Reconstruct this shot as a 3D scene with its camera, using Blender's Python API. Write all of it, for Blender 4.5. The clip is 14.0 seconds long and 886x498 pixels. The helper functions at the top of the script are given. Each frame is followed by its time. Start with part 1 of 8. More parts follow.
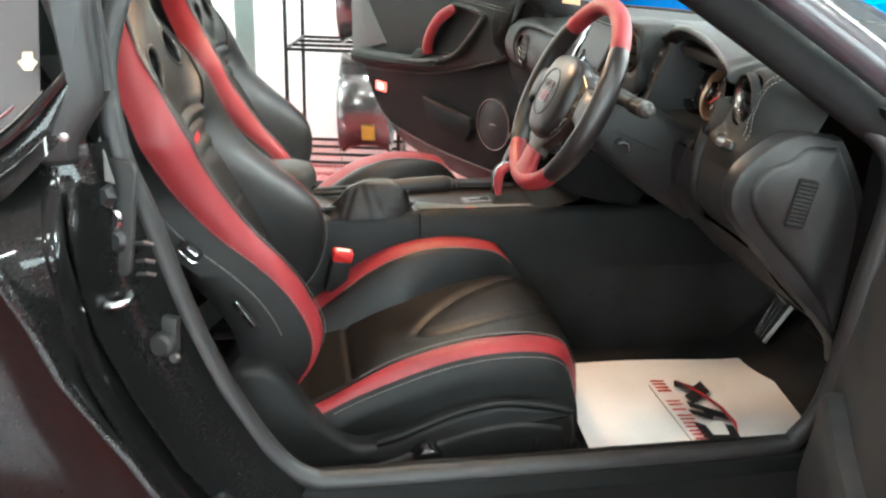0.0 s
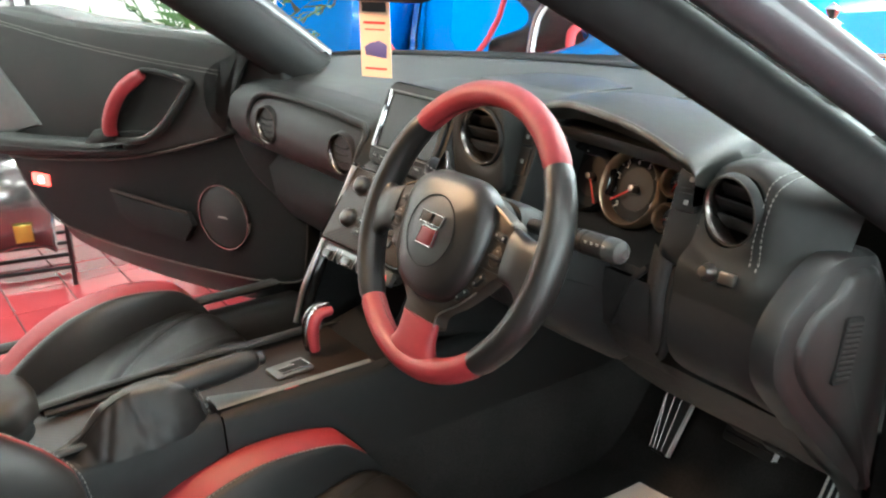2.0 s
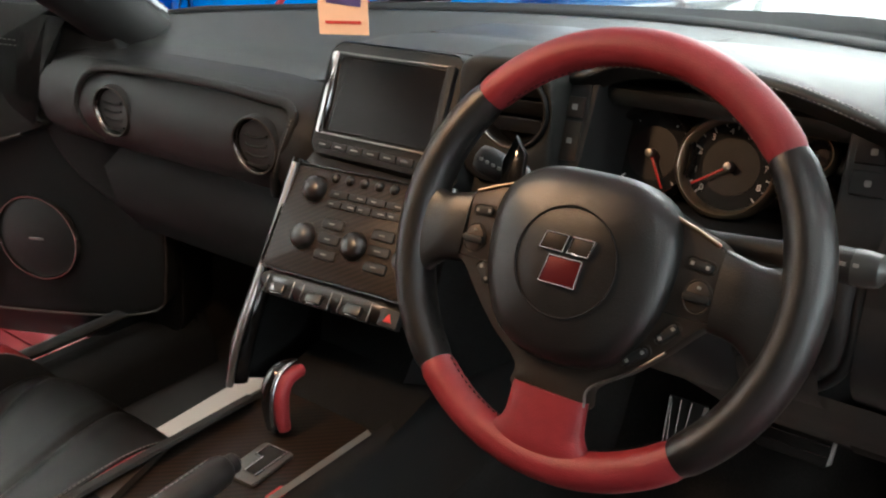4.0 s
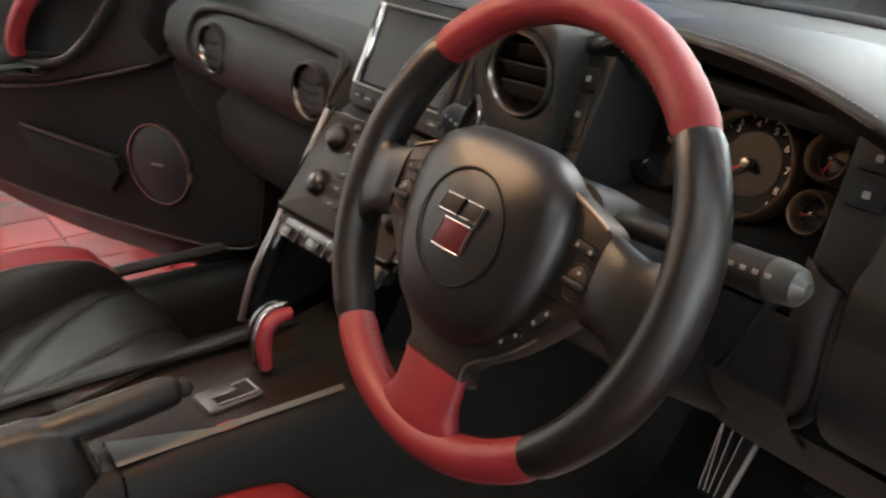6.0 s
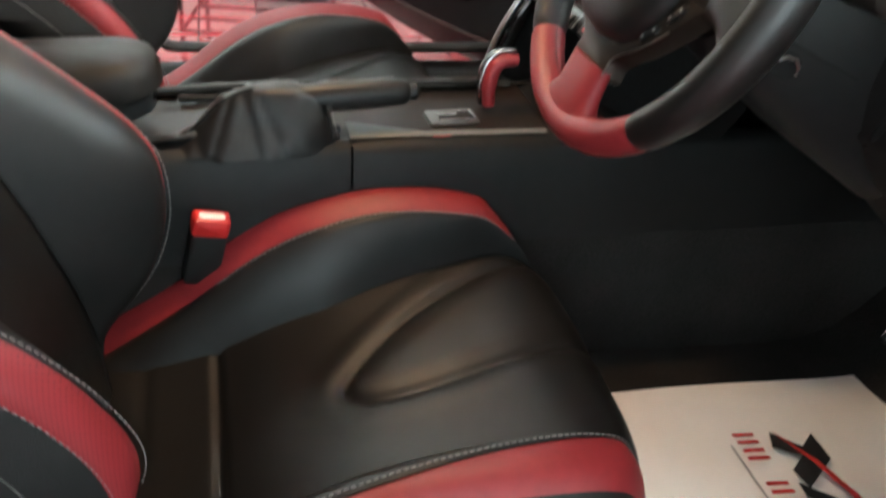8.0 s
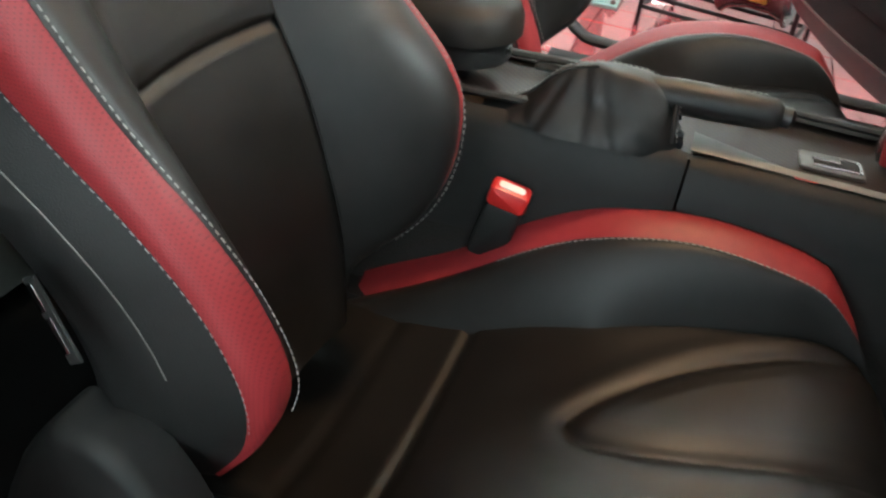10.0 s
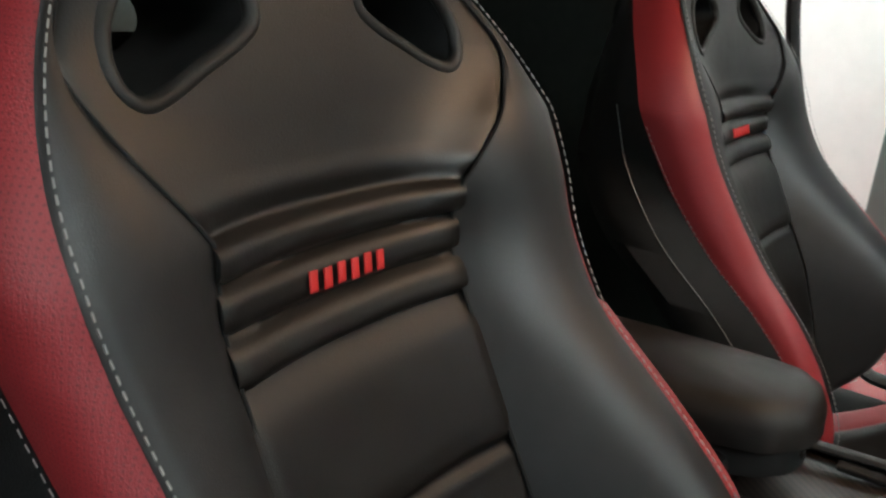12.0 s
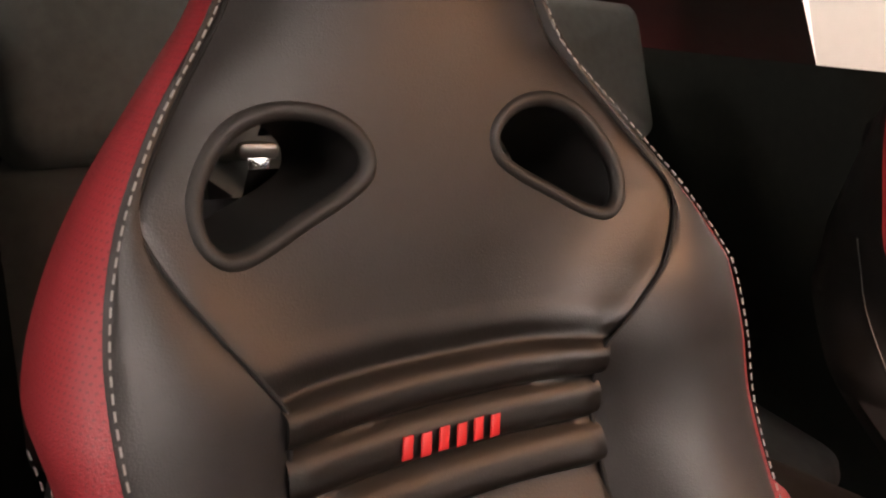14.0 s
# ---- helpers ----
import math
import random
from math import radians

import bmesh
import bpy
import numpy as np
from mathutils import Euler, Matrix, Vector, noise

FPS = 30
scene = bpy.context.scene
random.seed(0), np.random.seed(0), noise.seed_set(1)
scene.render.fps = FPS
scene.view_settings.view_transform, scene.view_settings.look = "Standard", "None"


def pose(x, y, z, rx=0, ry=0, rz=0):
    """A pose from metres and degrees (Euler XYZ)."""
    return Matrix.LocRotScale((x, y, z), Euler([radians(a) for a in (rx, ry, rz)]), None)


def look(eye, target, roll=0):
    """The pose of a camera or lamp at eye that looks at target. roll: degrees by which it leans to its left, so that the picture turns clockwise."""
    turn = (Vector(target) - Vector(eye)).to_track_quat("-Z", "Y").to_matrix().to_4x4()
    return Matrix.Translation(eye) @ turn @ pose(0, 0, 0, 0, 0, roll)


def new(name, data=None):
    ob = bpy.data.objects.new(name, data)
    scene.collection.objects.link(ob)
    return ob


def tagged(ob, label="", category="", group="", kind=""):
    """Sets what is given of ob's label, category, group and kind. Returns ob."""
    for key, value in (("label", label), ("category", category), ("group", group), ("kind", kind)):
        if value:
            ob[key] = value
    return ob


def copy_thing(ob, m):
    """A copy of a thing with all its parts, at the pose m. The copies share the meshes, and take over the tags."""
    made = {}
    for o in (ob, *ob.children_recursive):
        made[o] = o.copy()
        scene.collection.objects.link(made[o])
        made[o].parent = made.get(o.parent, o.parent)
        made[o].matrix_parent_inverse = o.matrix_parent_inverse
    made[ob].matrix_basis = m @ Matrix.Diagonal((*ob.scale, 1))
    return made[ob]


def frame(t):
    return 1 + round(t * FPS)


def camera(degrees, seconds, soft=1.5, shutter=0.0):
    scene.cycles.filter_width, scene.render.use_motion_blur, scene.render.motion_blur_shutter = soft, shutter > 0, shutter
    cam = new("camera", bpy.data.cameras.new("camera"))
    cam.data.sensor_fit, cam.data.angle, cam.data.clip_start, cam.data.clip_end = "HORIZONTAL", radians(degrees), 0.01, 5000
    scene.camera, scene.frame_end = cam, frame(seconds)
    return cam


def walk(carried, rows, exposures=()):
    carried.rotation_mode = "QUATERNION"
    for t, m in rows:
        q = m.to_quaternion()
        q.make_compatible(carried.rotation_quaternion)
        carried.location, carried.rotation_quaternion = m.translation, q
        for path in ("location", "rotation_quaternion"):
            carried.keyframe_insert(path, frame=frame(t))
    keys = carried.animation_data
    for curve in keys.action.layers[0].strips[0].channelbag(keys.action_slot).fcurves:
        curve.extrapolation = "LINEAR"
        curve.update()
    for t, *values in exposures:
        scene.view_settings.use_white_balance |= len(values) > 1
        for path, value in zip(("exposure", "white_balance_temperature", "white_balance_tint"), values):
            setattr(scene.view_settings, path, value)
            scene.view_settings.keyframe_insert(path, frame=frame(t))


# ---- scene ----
cam = camera(53.5, 14.0, soft=2.2, shutter=0.3)
PATH = [
    (0, (-0.461, -1.515, 1.126), (-0.122, 0.327, 0.425), 1.9),
    (0.5, (-0.483, -1.353, 1.15), (-0.003, 0.468, 0.476), 0.2),
    (1, (-0.48, -1.182, 1.167), (0.184, 0.58, 0.495), -1.7),
    (1.5, (-0.515, -0.991, 1.175), (0.372, 0.67, 0.502), -1.6),
    (2, (-0.541, -0.817, 1.171), (0.522, 0.736, 0.496), -0.9),
    (2.2, (-0.539, -0.75, 1.162), (0.568, 0.77, 0.48), -0.7),
    (4.3, (-0.544, -0.283, 1.104), (0.96, 0.786, 0.331), -0.5),
    (4.5, (-0.536, -0.273, 1.098), (0.995, 0.754, 0.325), -0.1),
    (5, (-0.503, -0.29, 1.081), (1.059, 0.707, 0.329), 1.4),
    (5.5, (-0.423, -0.37, 1.075), (0.995, 0.819, 0.316), 1.9),
    (6, (-0.36, -0.46, 1.078), (0.748, 1.002, 0.282), 2.2),
    (6.5, (-0.376, -0.533, 1.088), (0.569, 1.027, 0.268), 2.9),
    (7, (-0.4, -0.636, 1.101), (0.468, 0.965, 0.275), 3.0),
    (7.5, (-0.391, -0.695, 1.075), (0.313, 0.945, 0.172), 4.1),
    (8, (-0.334, -0.687, 0.997), (0.133, 0.943, -0.063), 5.4),
    (8.2, (-0.312, -0.682, 0.973), (0.084, 0.919, -0.158), 6.0),
    (10.3, (-0.199, -0.573, 0.908), (-0.768, 1.047, -0.118), 8.1),
    (10.5, (-0.21, -0.561, 0.91), (-0.864, 1.072, -0.042), 7.6),
    (11, (-0.242, -0.51, 0.912), (-1.071, 1.13, 0.122), 5.8),
    (11.5, (-0.298, -0.44, 0.921), (-1.229, 1.198, 0.25), 5.5),
    (12, (-0.324, -0.398, 0.943), (-1.348, 1.202, 0.317), 5.6),
    (12.5, (-0.309, -0.353, 0.966), (-1.558, 1.098, 0.389), 4.8),
    (13, (-0.317, -0.318, 0.984), (-1.677, 1.037, 0.426), 5.2),
    (13.5, (-0.315, -0.303, 0.989), (-1.776, 0.963, 0.477), 4.6),
    (14, (-0.301, -0.308, 0.981), (-1.813, 0.897, 0.47), 5.0),
]
EXPO = [(0.0, 0.15, 5900, -6), (1.0, 0.05, 5900, -6), (2.0, 0.05, 5900, -6), (4.3, -1.05, 6100, 0), (5.0, -1.2, 6100, 1), (5.5, -0.9, 6200, 2), (6.0, -0.8, 6300, 2), (6.5, -0.5, 6200, 0),
        (7.5, -0.45, 5900, -3), (8.2, -0.55, 5800, -7), (10.5, -0.5, 5800, -8), (11.5, -1.25, 5900, -4), (12.0, -1.45, 6000, -3), (12.5, -1.65, 6700, 6), (14.0, -0.95, 7700, 23)]
walk(cam, [(t, look(eye, target, roll)) for t, eye, target, roll in PATH], EXPO)

# ---- world and lights ----
world = bpy.data.worlds.new("showroom_world")
scene.world = world
world.use_nodes = True
wn = world.node_tree.nodes
sky = wn.new("ShaderNodeTexSky")
sky.sky_type = "NISHITA"
sky.sun_disc = False
sky.sun_elevation, sky.sun_rotation = radians(35), radians(60)
wn["Background"].inputs["Strength"].default_value = 0.08
world.node_tree.links.new(sky.outputs[0], wn["Background"].inputs["Color"])


def area(name, m, sx, sy, watts, colour):
    d = bpy.data.lights.new(name, "AREA")
    d.shape, d.size, d.size_y, d.energy, d.color = "RECTANGLE", sx, sy, watts, colour
    ob = new(name, d)
    ob.matrix_world = m
    return ob


CY = 0.37          # the car's centre line
ROOM_H = 3.4
LAMPS = [(-0.9, -1.45), (-1.2, 2.0), (1.4, -2.6), (3.3, 0.3), (1.7, 4.3), (-3.2, -1.9), (-3.2, 2.4)]
# unseen lamps; the one at x = -1.2 is tilted and boosted to whiten the wall
for lx, ly in LAMPS:
    area("ceiling_lamp_light", pose(lx, ly, ROOM_H - 0.13, 67 if lx == -1.2 else 0), 1.2, 0.3, {-1.2: 800, -0.9: 32, 3.3: 260, 1.7: 50, 1.4: 105}.get(lx, 45), (1.0, 0.98, 0.95))
# warm cabin lamp in the roof console
area("cabin_lamp_light", pose(-0.24, CY, 1.235), 0.10, 0.05, 8.0, (1.0, 0.56, 0.31))
# daylight through the shop window ahead of the car
area("window_light", look((7.2, 0.6, 1.7), (0.0, 0.6, 1.0)), 6.0, 2.6, 220, (0.93, 1.0, 0.92))
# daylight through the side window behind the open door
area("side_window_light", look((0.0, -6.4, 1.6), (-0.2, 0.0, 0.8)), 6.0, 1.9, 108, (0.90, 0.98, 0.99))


# ---- materials ----
def material(name, colour, rough=0.5, metal=0.0, var=0.0, scale=40.0, bump=0.0, bscale=400.0, kind="noise", coat=0.0,
             spec=0.5, var2=0.0, scale2=4.0, trans=0.0, emit=0.0, alpha=1.0, roughvar=0.0):
    m = bpy.data.materials.new(name)
    m.use_nodes = True
    n, l = m.node_tree.nodes, m.node_tree.links
    b = n["Principled BSDF"]
    b.inputs["Base Color"].default_value = (*colour, 1)
    b.inputs["Roughness"].default_value = rough
    b.inputs["Metallic"].default_value = metal
    b.inputs["Coat Weight"].default_value = coat
    b.inputs["Coat Roughness"].default_value = 0.04
    b.inputs["Specular IOR Level"].default_value = spec
    b.inputs["Transmission Weight"].default_value = trans
    b.inputs["Alpha"].default_value = alpha
    if emit:
        b.inputs["Emission Color"].default_value = (*colour, 1)
        b.inputs["Emission Strength"].default_value = emit
    co = n.new("ShaderNodeTexCoord")
    if var or var2:
        src = None
        for amount, sc in ((var, scale), (var2, scale2)):
            if not amount:
                continue
            t = n.new("ShaderNodeTexNoise")
            t.inputs["Scale"].default_value, t.inputs["Detail"].default_value = sc, 5
            l.new(co.outputs["Object"], t.inputs["Vector"])
            mp = n.new("ShaderNodeMapRange")
            mp.inputs["From Min"].default_value, mp.inputs["From Max"].default_value = 0.3, 0.7
            mp.inputs["To Min"].default_value, mp.inputs["To Max"].default_value = 1 - amount, 1 + amount
            l.new(t.outputs["Fac"], mp.inputs["Value"])
            if src is None:
                src = mp.outputs[0]
            else:
                mu = n.new("ShaderNodeMath")
                mu.operation = "MULTIPLY"
                l.new(src, mu.inputs[0])
                l.new(mp.outputs[0], mu.inputs[1])
                src = mu.outputs[0]
        mx = n.new("ShaderNodeVectorMath")
        mx.operation = "SCALE"
        mx.inputs[0].default_value = colour
        l.new(src, mx.inputs["Scale"])
        l.new(mx.outputs[0], b.inputs["Base Color"])
        if roughvar:
            mr = n.new("ShaderNodeMapRange")
            mr.inputs["From Min"].default_value, mr.inputs["From Max"].default_value = 1 - var - var2, 1 + var + var2
            mr.inputs["To Min"].default_value, mr.inputs["To Max"].default_value = rough - roughvar, rough + roughvar
            l.new(src, mr.inputs["Value"])
            l.new(mr.outputs[0], b.inputs["Roughness"])
    if bump:
        t = n.new("ShaderNodeTexVoronoi" if kind != "noise" else "ShaderNodeTexNoise")
        t.inputs["Scale"].default_value = bscale
        l.new(co.outputs["Object"], t.inputs["Vector"])
        bp = n.new("ShaderNodeBump")
        bp.inputs["Strength"].default_value, bp.inputs["Distance"].default_value = bump, 0.0006
        l.new(t.outputs["Distance" if kind != "noise" else "Fac"], bp.inputs["Height"])
        l.new(bp.outputs[0], b.inputs["Normal"])
    return m


SMOOTH_LEATHER = material("smooth_black_leather", (0.013, 0.0125, 0.0125), 0.44, spec=0.3, var=0.12, scale=60, var2=0.12, scale2=7, bump=0.13, bscale=900, kind="cell", roughvar=0.06)
BLACK_LEATHER = material("black_leather", (0.014, 0.013, 0.012), 0.5, spec=0.22, var=0.12, scale=60, var2=0.12, scale2=7, bump=0.16, bscale=900, kind="cell", roughvar=0.06)
GREY_LEATHER = material("dark_grey_leather", (0.014, 0.014, 0.014), 0.52, spec=0.22, var=0.1, scale=60, var2=0.1, scale2=6, bump=0.3, bscale=900, kind="cell", roughvar=0.05)
RED_LEATHER = material("red_leather", (0.225, 0.020, 0.025), 0.45, spec=0.45, var=0.08, scale=80, var2=0.08, scale2=8, bump=0.35, bscale=900, kind="cell", roughvar=0.05)
PERF_RED = material("perforated_red_leather", (0.235, 0.021, 0.026), 0.45, spec=0.45, bump=0.3, bscale=900, kind="cell")
pn, pl_ = PERF_RED.node_tree.nodes, PERF_RED.node_tree.links
pco, pmul, pfr, psub, plen, plt, pmix = pn.new("ShaderNodeTexCoord"), pn.new("ShaderNodeVectorMath"), pn.new("ShaderNodeVectorMath"), pn.new("ShaderNodeVectorMath"), pn.new("ShaderNodeVectorMath"), pn.new("ShaderNodeMath"), pn.new("ShaderNodeMix")
pmul.operation, pfr.operation, psub.operation, plen.operation, plt.operation, pmix.data_type = "MULTIPLY", "FRACTION", "SUBTRACT", "LENGTH", "LESS_THAN", "RGBA"
pmul.inputs[1].default_value, psub.inputs[1].default_value, plt.inputs[1].default_value = (330, 0, 330), (0.5, 0, 0.5), 0.19
pmix.inputs[6].default_value, pmix.inputs[7].default_value = (0.235, 0.021, 0.026, 1), (0.14, 0.014, 0.017, 1)
for a, b in ((pco.outputs["Object"], pmul.inputs[0]), (pmul.outputs[0], pfr.inputs[0]), (pfr.outputs[0], psub.inputs[0]), (psub.outputs[0], plen.inputs[0]), (plen.outputs["Value"], plt.inputs[0]), (plt.outputs[0], pmix.inputs[0]), (pmix.outputs[2], pn["Principled BSDF"].inputs["Base Color"])):
    pl_.new(a, b)
PLASTIC = material("black_plastic", (0.013, 0.013, 0.013), 0.5, spec=0.26, var=0.1, scale=90, bump=0.25, bscale=1400, kind="cell", var2=0.08, scale2=6)
SOFT = material("soft_dash_skin", (0.016, 0.0165, 0.0155), 0.52, spec=0.28, var=0.08, scale=90, bump=0.4, bscale=1200, kind="cell", var2=0.08, scale2=5, roughvar=0.05)
PIANO = material("gloss_black", (0.008, 0.008, 0.008), 0.12, coat=0.5, var=0.1, scale=30)
# black carpet, base colour raised in place of light in the footwell
FLOOR_CARPET = material("lightened_floor_carpet", (0.027, 0.0255, 0.0245), 0.95, var=0.4, scale=500, bump=1.0, bscale=1800, spec=0.1, var2=0.2, scale2=9)
# the same carpet darker, with shade in the colour, for pocket, flanks and rear
CARPET = material("shaded_black_carpet", (0.010, 0.010, 0.010), 0.95, var=0.4, scale=500, bump=1.0, bscale=1800, spec=0.1, var2=0.2, scale2=9)
RUBBER = material("black_rubber", (0.013, 0.013, 0.013), 0.6, var=0.15, scale=60, bump=0.2, bscale=500)
CHROME = material("chrome", (0.75, 0.75, 0.75), 0.12, 1.0, var=0.05, scale=40)
SATIN = material("satin_metal", (0.26, 0.25, 0.24), 0.35, 1.0, var=0.08, scale=60)
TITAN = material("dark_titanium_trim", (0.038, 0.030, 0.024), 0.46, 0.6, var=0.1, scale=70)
CARBON = material("carbon_weave_trim", (0.012, 0.010, 0.009), 0.42, 0.1, var=0.4, scale=300, spec=0.18)
cn, cl = CARBON.node_tree.nodes, CARBON.node_tree.links
cco, cwave, cmix = cn.new("ShaderNodeTexCoord"), cn.new("ShaderNodeTexWave"), cn.new("ShaderNodeMix")
cwave.bands_direction, cmix.data_type = "DIAGONAL", "RGBA"
cwave.inputs["Scale"].default_value, cwave.inputs["Distortion"].default_value = 62.0, 0.6
# both weave tones are browned: the cabin lamp's warmth is in the colour
cmix.inputs[6].default_value, cmix.inputs[7].default_value = (0.009, 0.0065, 0.005, 1), (0.024, 0.016, 0.0115, 1)
for a, b in ((cco.outputs["Object"], cwave.inputs["Vector"]), (cwave.outputs["Fac"], cmix.inputs[0]), (cmix.outputs[2], cn["Principled BSDF"].inputs["Base Color"])):
    cl.new(a, b)
KNOB = material("satin_black_knob", (0.012, 0.011, 0.010), 0.3, spec=0.6, var=0.1, scale=60)
STITCH = material("pale_thread", (0.24, 0.235, 0.225), 0.8)
RED_PLASTIC = material("red_plastic", (0.50, 0.022, 0.022), 0.35, var=0.05)
# near-black for small parts, and for shade painted into slots, recesses and vents
DARK = material("black_and_void_shade", (0.004, 0.004, 0.004), 0.9)
SCREEN = material("dark_screen", (0.006, 0.0045, 0.004), 0.22, spec=0.12)
PAINT_BLACK = material("black_car_paint", (0.005, 0.005, 0.005), 0.4, coat=0.65, spec=0.05, var=0.1, scale=300)
PAINT_GREY = material("weathered_body_plastic", (0.0175, 0.0178, 0.0175), 0.45, var=0.15, scale=40, bump=0.15, bscale=600)
PAINT_BLUE = material("bright_blue_car_paint", (0.0, 0.22, 0.72), 0.25, coat=1.0, var=0.05, scale=20)
PAINT_WHITE = material("white_car_paint", (0.82, 0.81, 0.80), 0.6, var=0.03, scale=20)
DARK_GLASS = material("dark_tinted_glass", (0.05, 0.055, 0.05), 0.02, trans=1.0)
DARK_GLASS.node_tree.nodes["Principled BSDF"].inputs["IOR"].default_value = 1.02
KNEE_SKIN = material("soft_knee_panel_skin", (0.022, 0.0215, 0.0215), 0.52, spec=0.25, var=0.1, scale=90, bump=0.3, bscale=1300, kind="cell", var2=0.1, scale2=6)
DOOR_LINING = material("black_door_lining", (0.010, 0.010, 0.010), 0.65, spec=0.12, var=0.1, scale=90, bump=0.25, bscale=1400, kind="cell")
DOOR_UPPER = material("soft_door_skin", (0.015, 0.0155, 0.0145), 0.6, spec=0.15, var=0.08, scale=90, bump=0.4, bscale=1200, kind="cell")
WHEEL_LEATHER = material("smooth_black_wheel_leather", (0.0075, 0.007, 0.0066), 0.36, spec=0.62, var=0.1, scale=60, bump=0.26, bscale=950, kind="cell", var2=0.1, scale2=9, roughvar=0.05)
PANEL_LEATHER = material("matt_black_leather", (0.0066, 0.0056, 0.0050), 0.44, spec=0.34, var=0.12, scale=60, bump=0.18, bscale=900, kind="cell", var2=0.12, scale2=7, roughvar=0.05)
DIAL_FACE = material("dark_brown_dial_face", (0.012, 0.008, 0.0065), 0.45, spec=0.35, var=0.15, scale=70)
DIAL_RING = material("brushed_bronze_ring", (0.36, 0.27, 0.19), 0.34, 0.95, var=0.06, scale=60)
DASH_BASE = material("matt_dash_skin", (0.0105, 0.012, 0.0105), 0.5, spec=0.6, var=0.08, scale=90, bump=0.35, bscale=1300, kind="cell", var2=0.08, scale2=5, roughvar=0.04)
VENT_BEZEL = material("dark_polished_bezel", (0.20, 0.185, 0.17), 0.26, 1.0, var=0.06, scale=60)
DASH_TOP = material("soft_dash_top_skin", (0.009, 0.0105, 0.0092), 0.38, spec=0.75, var=0.08, scale=90, bump=0.35, bscale=1300, kind="cell", var2=0.08, scale2=5, roughvar=0.04)
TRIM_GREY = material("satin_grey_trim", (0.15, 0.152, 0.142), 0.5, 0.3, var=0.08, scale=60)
GATE_GREY = material("satin_gate_grey", (0.13, 0.13, 0.125), 0.4, 0.7, var=0.08, scale=60)
STRIP = material("bright_satin_strip", (0.62, 0.61, 0.59), 0.30, 1.0, var=0.05, scale=60)
# black pillar paint, base lightened to carry the pale reflection along it
PAINT_PILLAR = material("pillar_paint_with_glare", (0.05, 0.045, 0.052), 0.36, coat=0.35, var=0.08, scale=200)
REAR_LEATHER = material("grey_rear_leather", (0.105, 0.112, 0.105), 0.55, spec=0.25, var=0.1, scale=60, bump=0.3, bscale=900, kind="cell")
STALK_TIP = material("grey_stalk_tip", (0.045, 0.047, 0.045), 0.32, var=0.05)
# door end trim, lightened because that face catches more light
TRIM_DOOR = material("lit_door_end_trim", (0.055, 0.06, 0.058), 0.42, var=0.08, scale=60)
DOOR_END = material("dusty_grey_door_lining", (0.036, 0.036, 0.036), 0.55, spec=0.3, var=0.15, scale=50, var2=0.15, scale2=7, bump=0.3, bscale=1200, kind="cell")
SEAL_RUBBER = material("grey_seal_rubber", (0.020, 0.0195, 0.0195), 0.5, var=0.12, scale=40, bump=0.2, bscale=500)
PILLAR_TRIM = material("matt_black_pillar_trim", (0.014, 0.0135, 0.0135), 0.7, spec=0.15, var=0.12, scale=60, bump=0.3, bscale=900)
THREAD = material("white_thread", (0.40, 0.39, 0.375), 0.8)
PAPER = material("white_paper", (0.80, 0.76, 0.72), 0.6, var=0.03, scale=15, bump=0.1, bscale=60)
INK = material("black_ink", (0.015, 0.015, 0.016), 0.55)
RED_INK = material("red_ink", (0.45, 0.03, 0.03), 0.55)
TILE = material("red_floor_tile", (0.29, 0.038, 0.044), 0.12, var=0.05, scale=5, var2=0.05, scale2=1.0, coat=0.6, roughvar=0.03)
WALL = material("white_painted_block", (0.82, 0.80, 0.77), 0.7, var=0.03, scale=3, bump=0.4, bscale=60, var2=0.02, scale2=20)
STEEL_GREEN = material("grey_green_steel_paint", (0.19, 0.255, 0.24), 0.45, var=0.06, scale=12, bump=0.1, bscale=60)
RACK_BLACK = material("black_rack_steel", (0.012, 0.012, 0.013), 0.4, 0.2, var=0.1, scale=60)
BRIGHT_ALLOY = material("bright_satin_alloy", (0.85, 0.85, 0.85), 0.35, 0.4, var=0.04, scale=30)
ALLOY = material("polished_alloy", (0.5, 0.5, 0.5), 0.2, 1.0, var=0.06, scale=30)
DARK_ALLOY = material("dark_alloy", (0.22, 0.21, 0.21), 0.2, 0.8, var=0.1, scale=30)
TYRE = material("tyre_rubber", (0.018, 0.018, 0.018), 0.7, bump=0.3, bscale=200, var=0.1)
YELLOW = material("yellow_label", (0.62, 0.5, 0.08), 0.6, var=0.05)
LEAF = material("green_leaf", (0.06, 0.13, 0.03), 0.45, var=0.3, scale=12)
ROPE = material("red_rope", (0.55, 0.05, 0.07), 0.7, bump=0.6, bscale=200, var=0.1)
CEIL = material("white_ceiling", (0.75, 0.74, 0.72), 0.8, var=0.03, scale=4)
HEADLINER = material("dark_headliner", (0.03, 0.03, 0.03), 0.9, var=0.1, scale=100)
LIT = material("lamp_diffuser", (1.0, 0.95, 0.86), 0.5, emit=6.0)
DOOR_LAMP = material("red_courtesy_lamp", (1.0, 0.10, 0.08), 0.3, emit=4.0)
DAY = material("daylight_backdrop", (0.95, 0.97, 1.0), 0.9, emit=9.0)
GLASS = material("clear_glass", (1, 1, 1), 0.0, trans=1.0)
SMOKED_GLASS = material("smoked_glass", (0.22, 0.24, 0.215), 0.0, trans=1.0)
SMOKED_GLASS.node_tree.nodes["Principled BSDF"].inputs["IOR"].default_value = 1.02
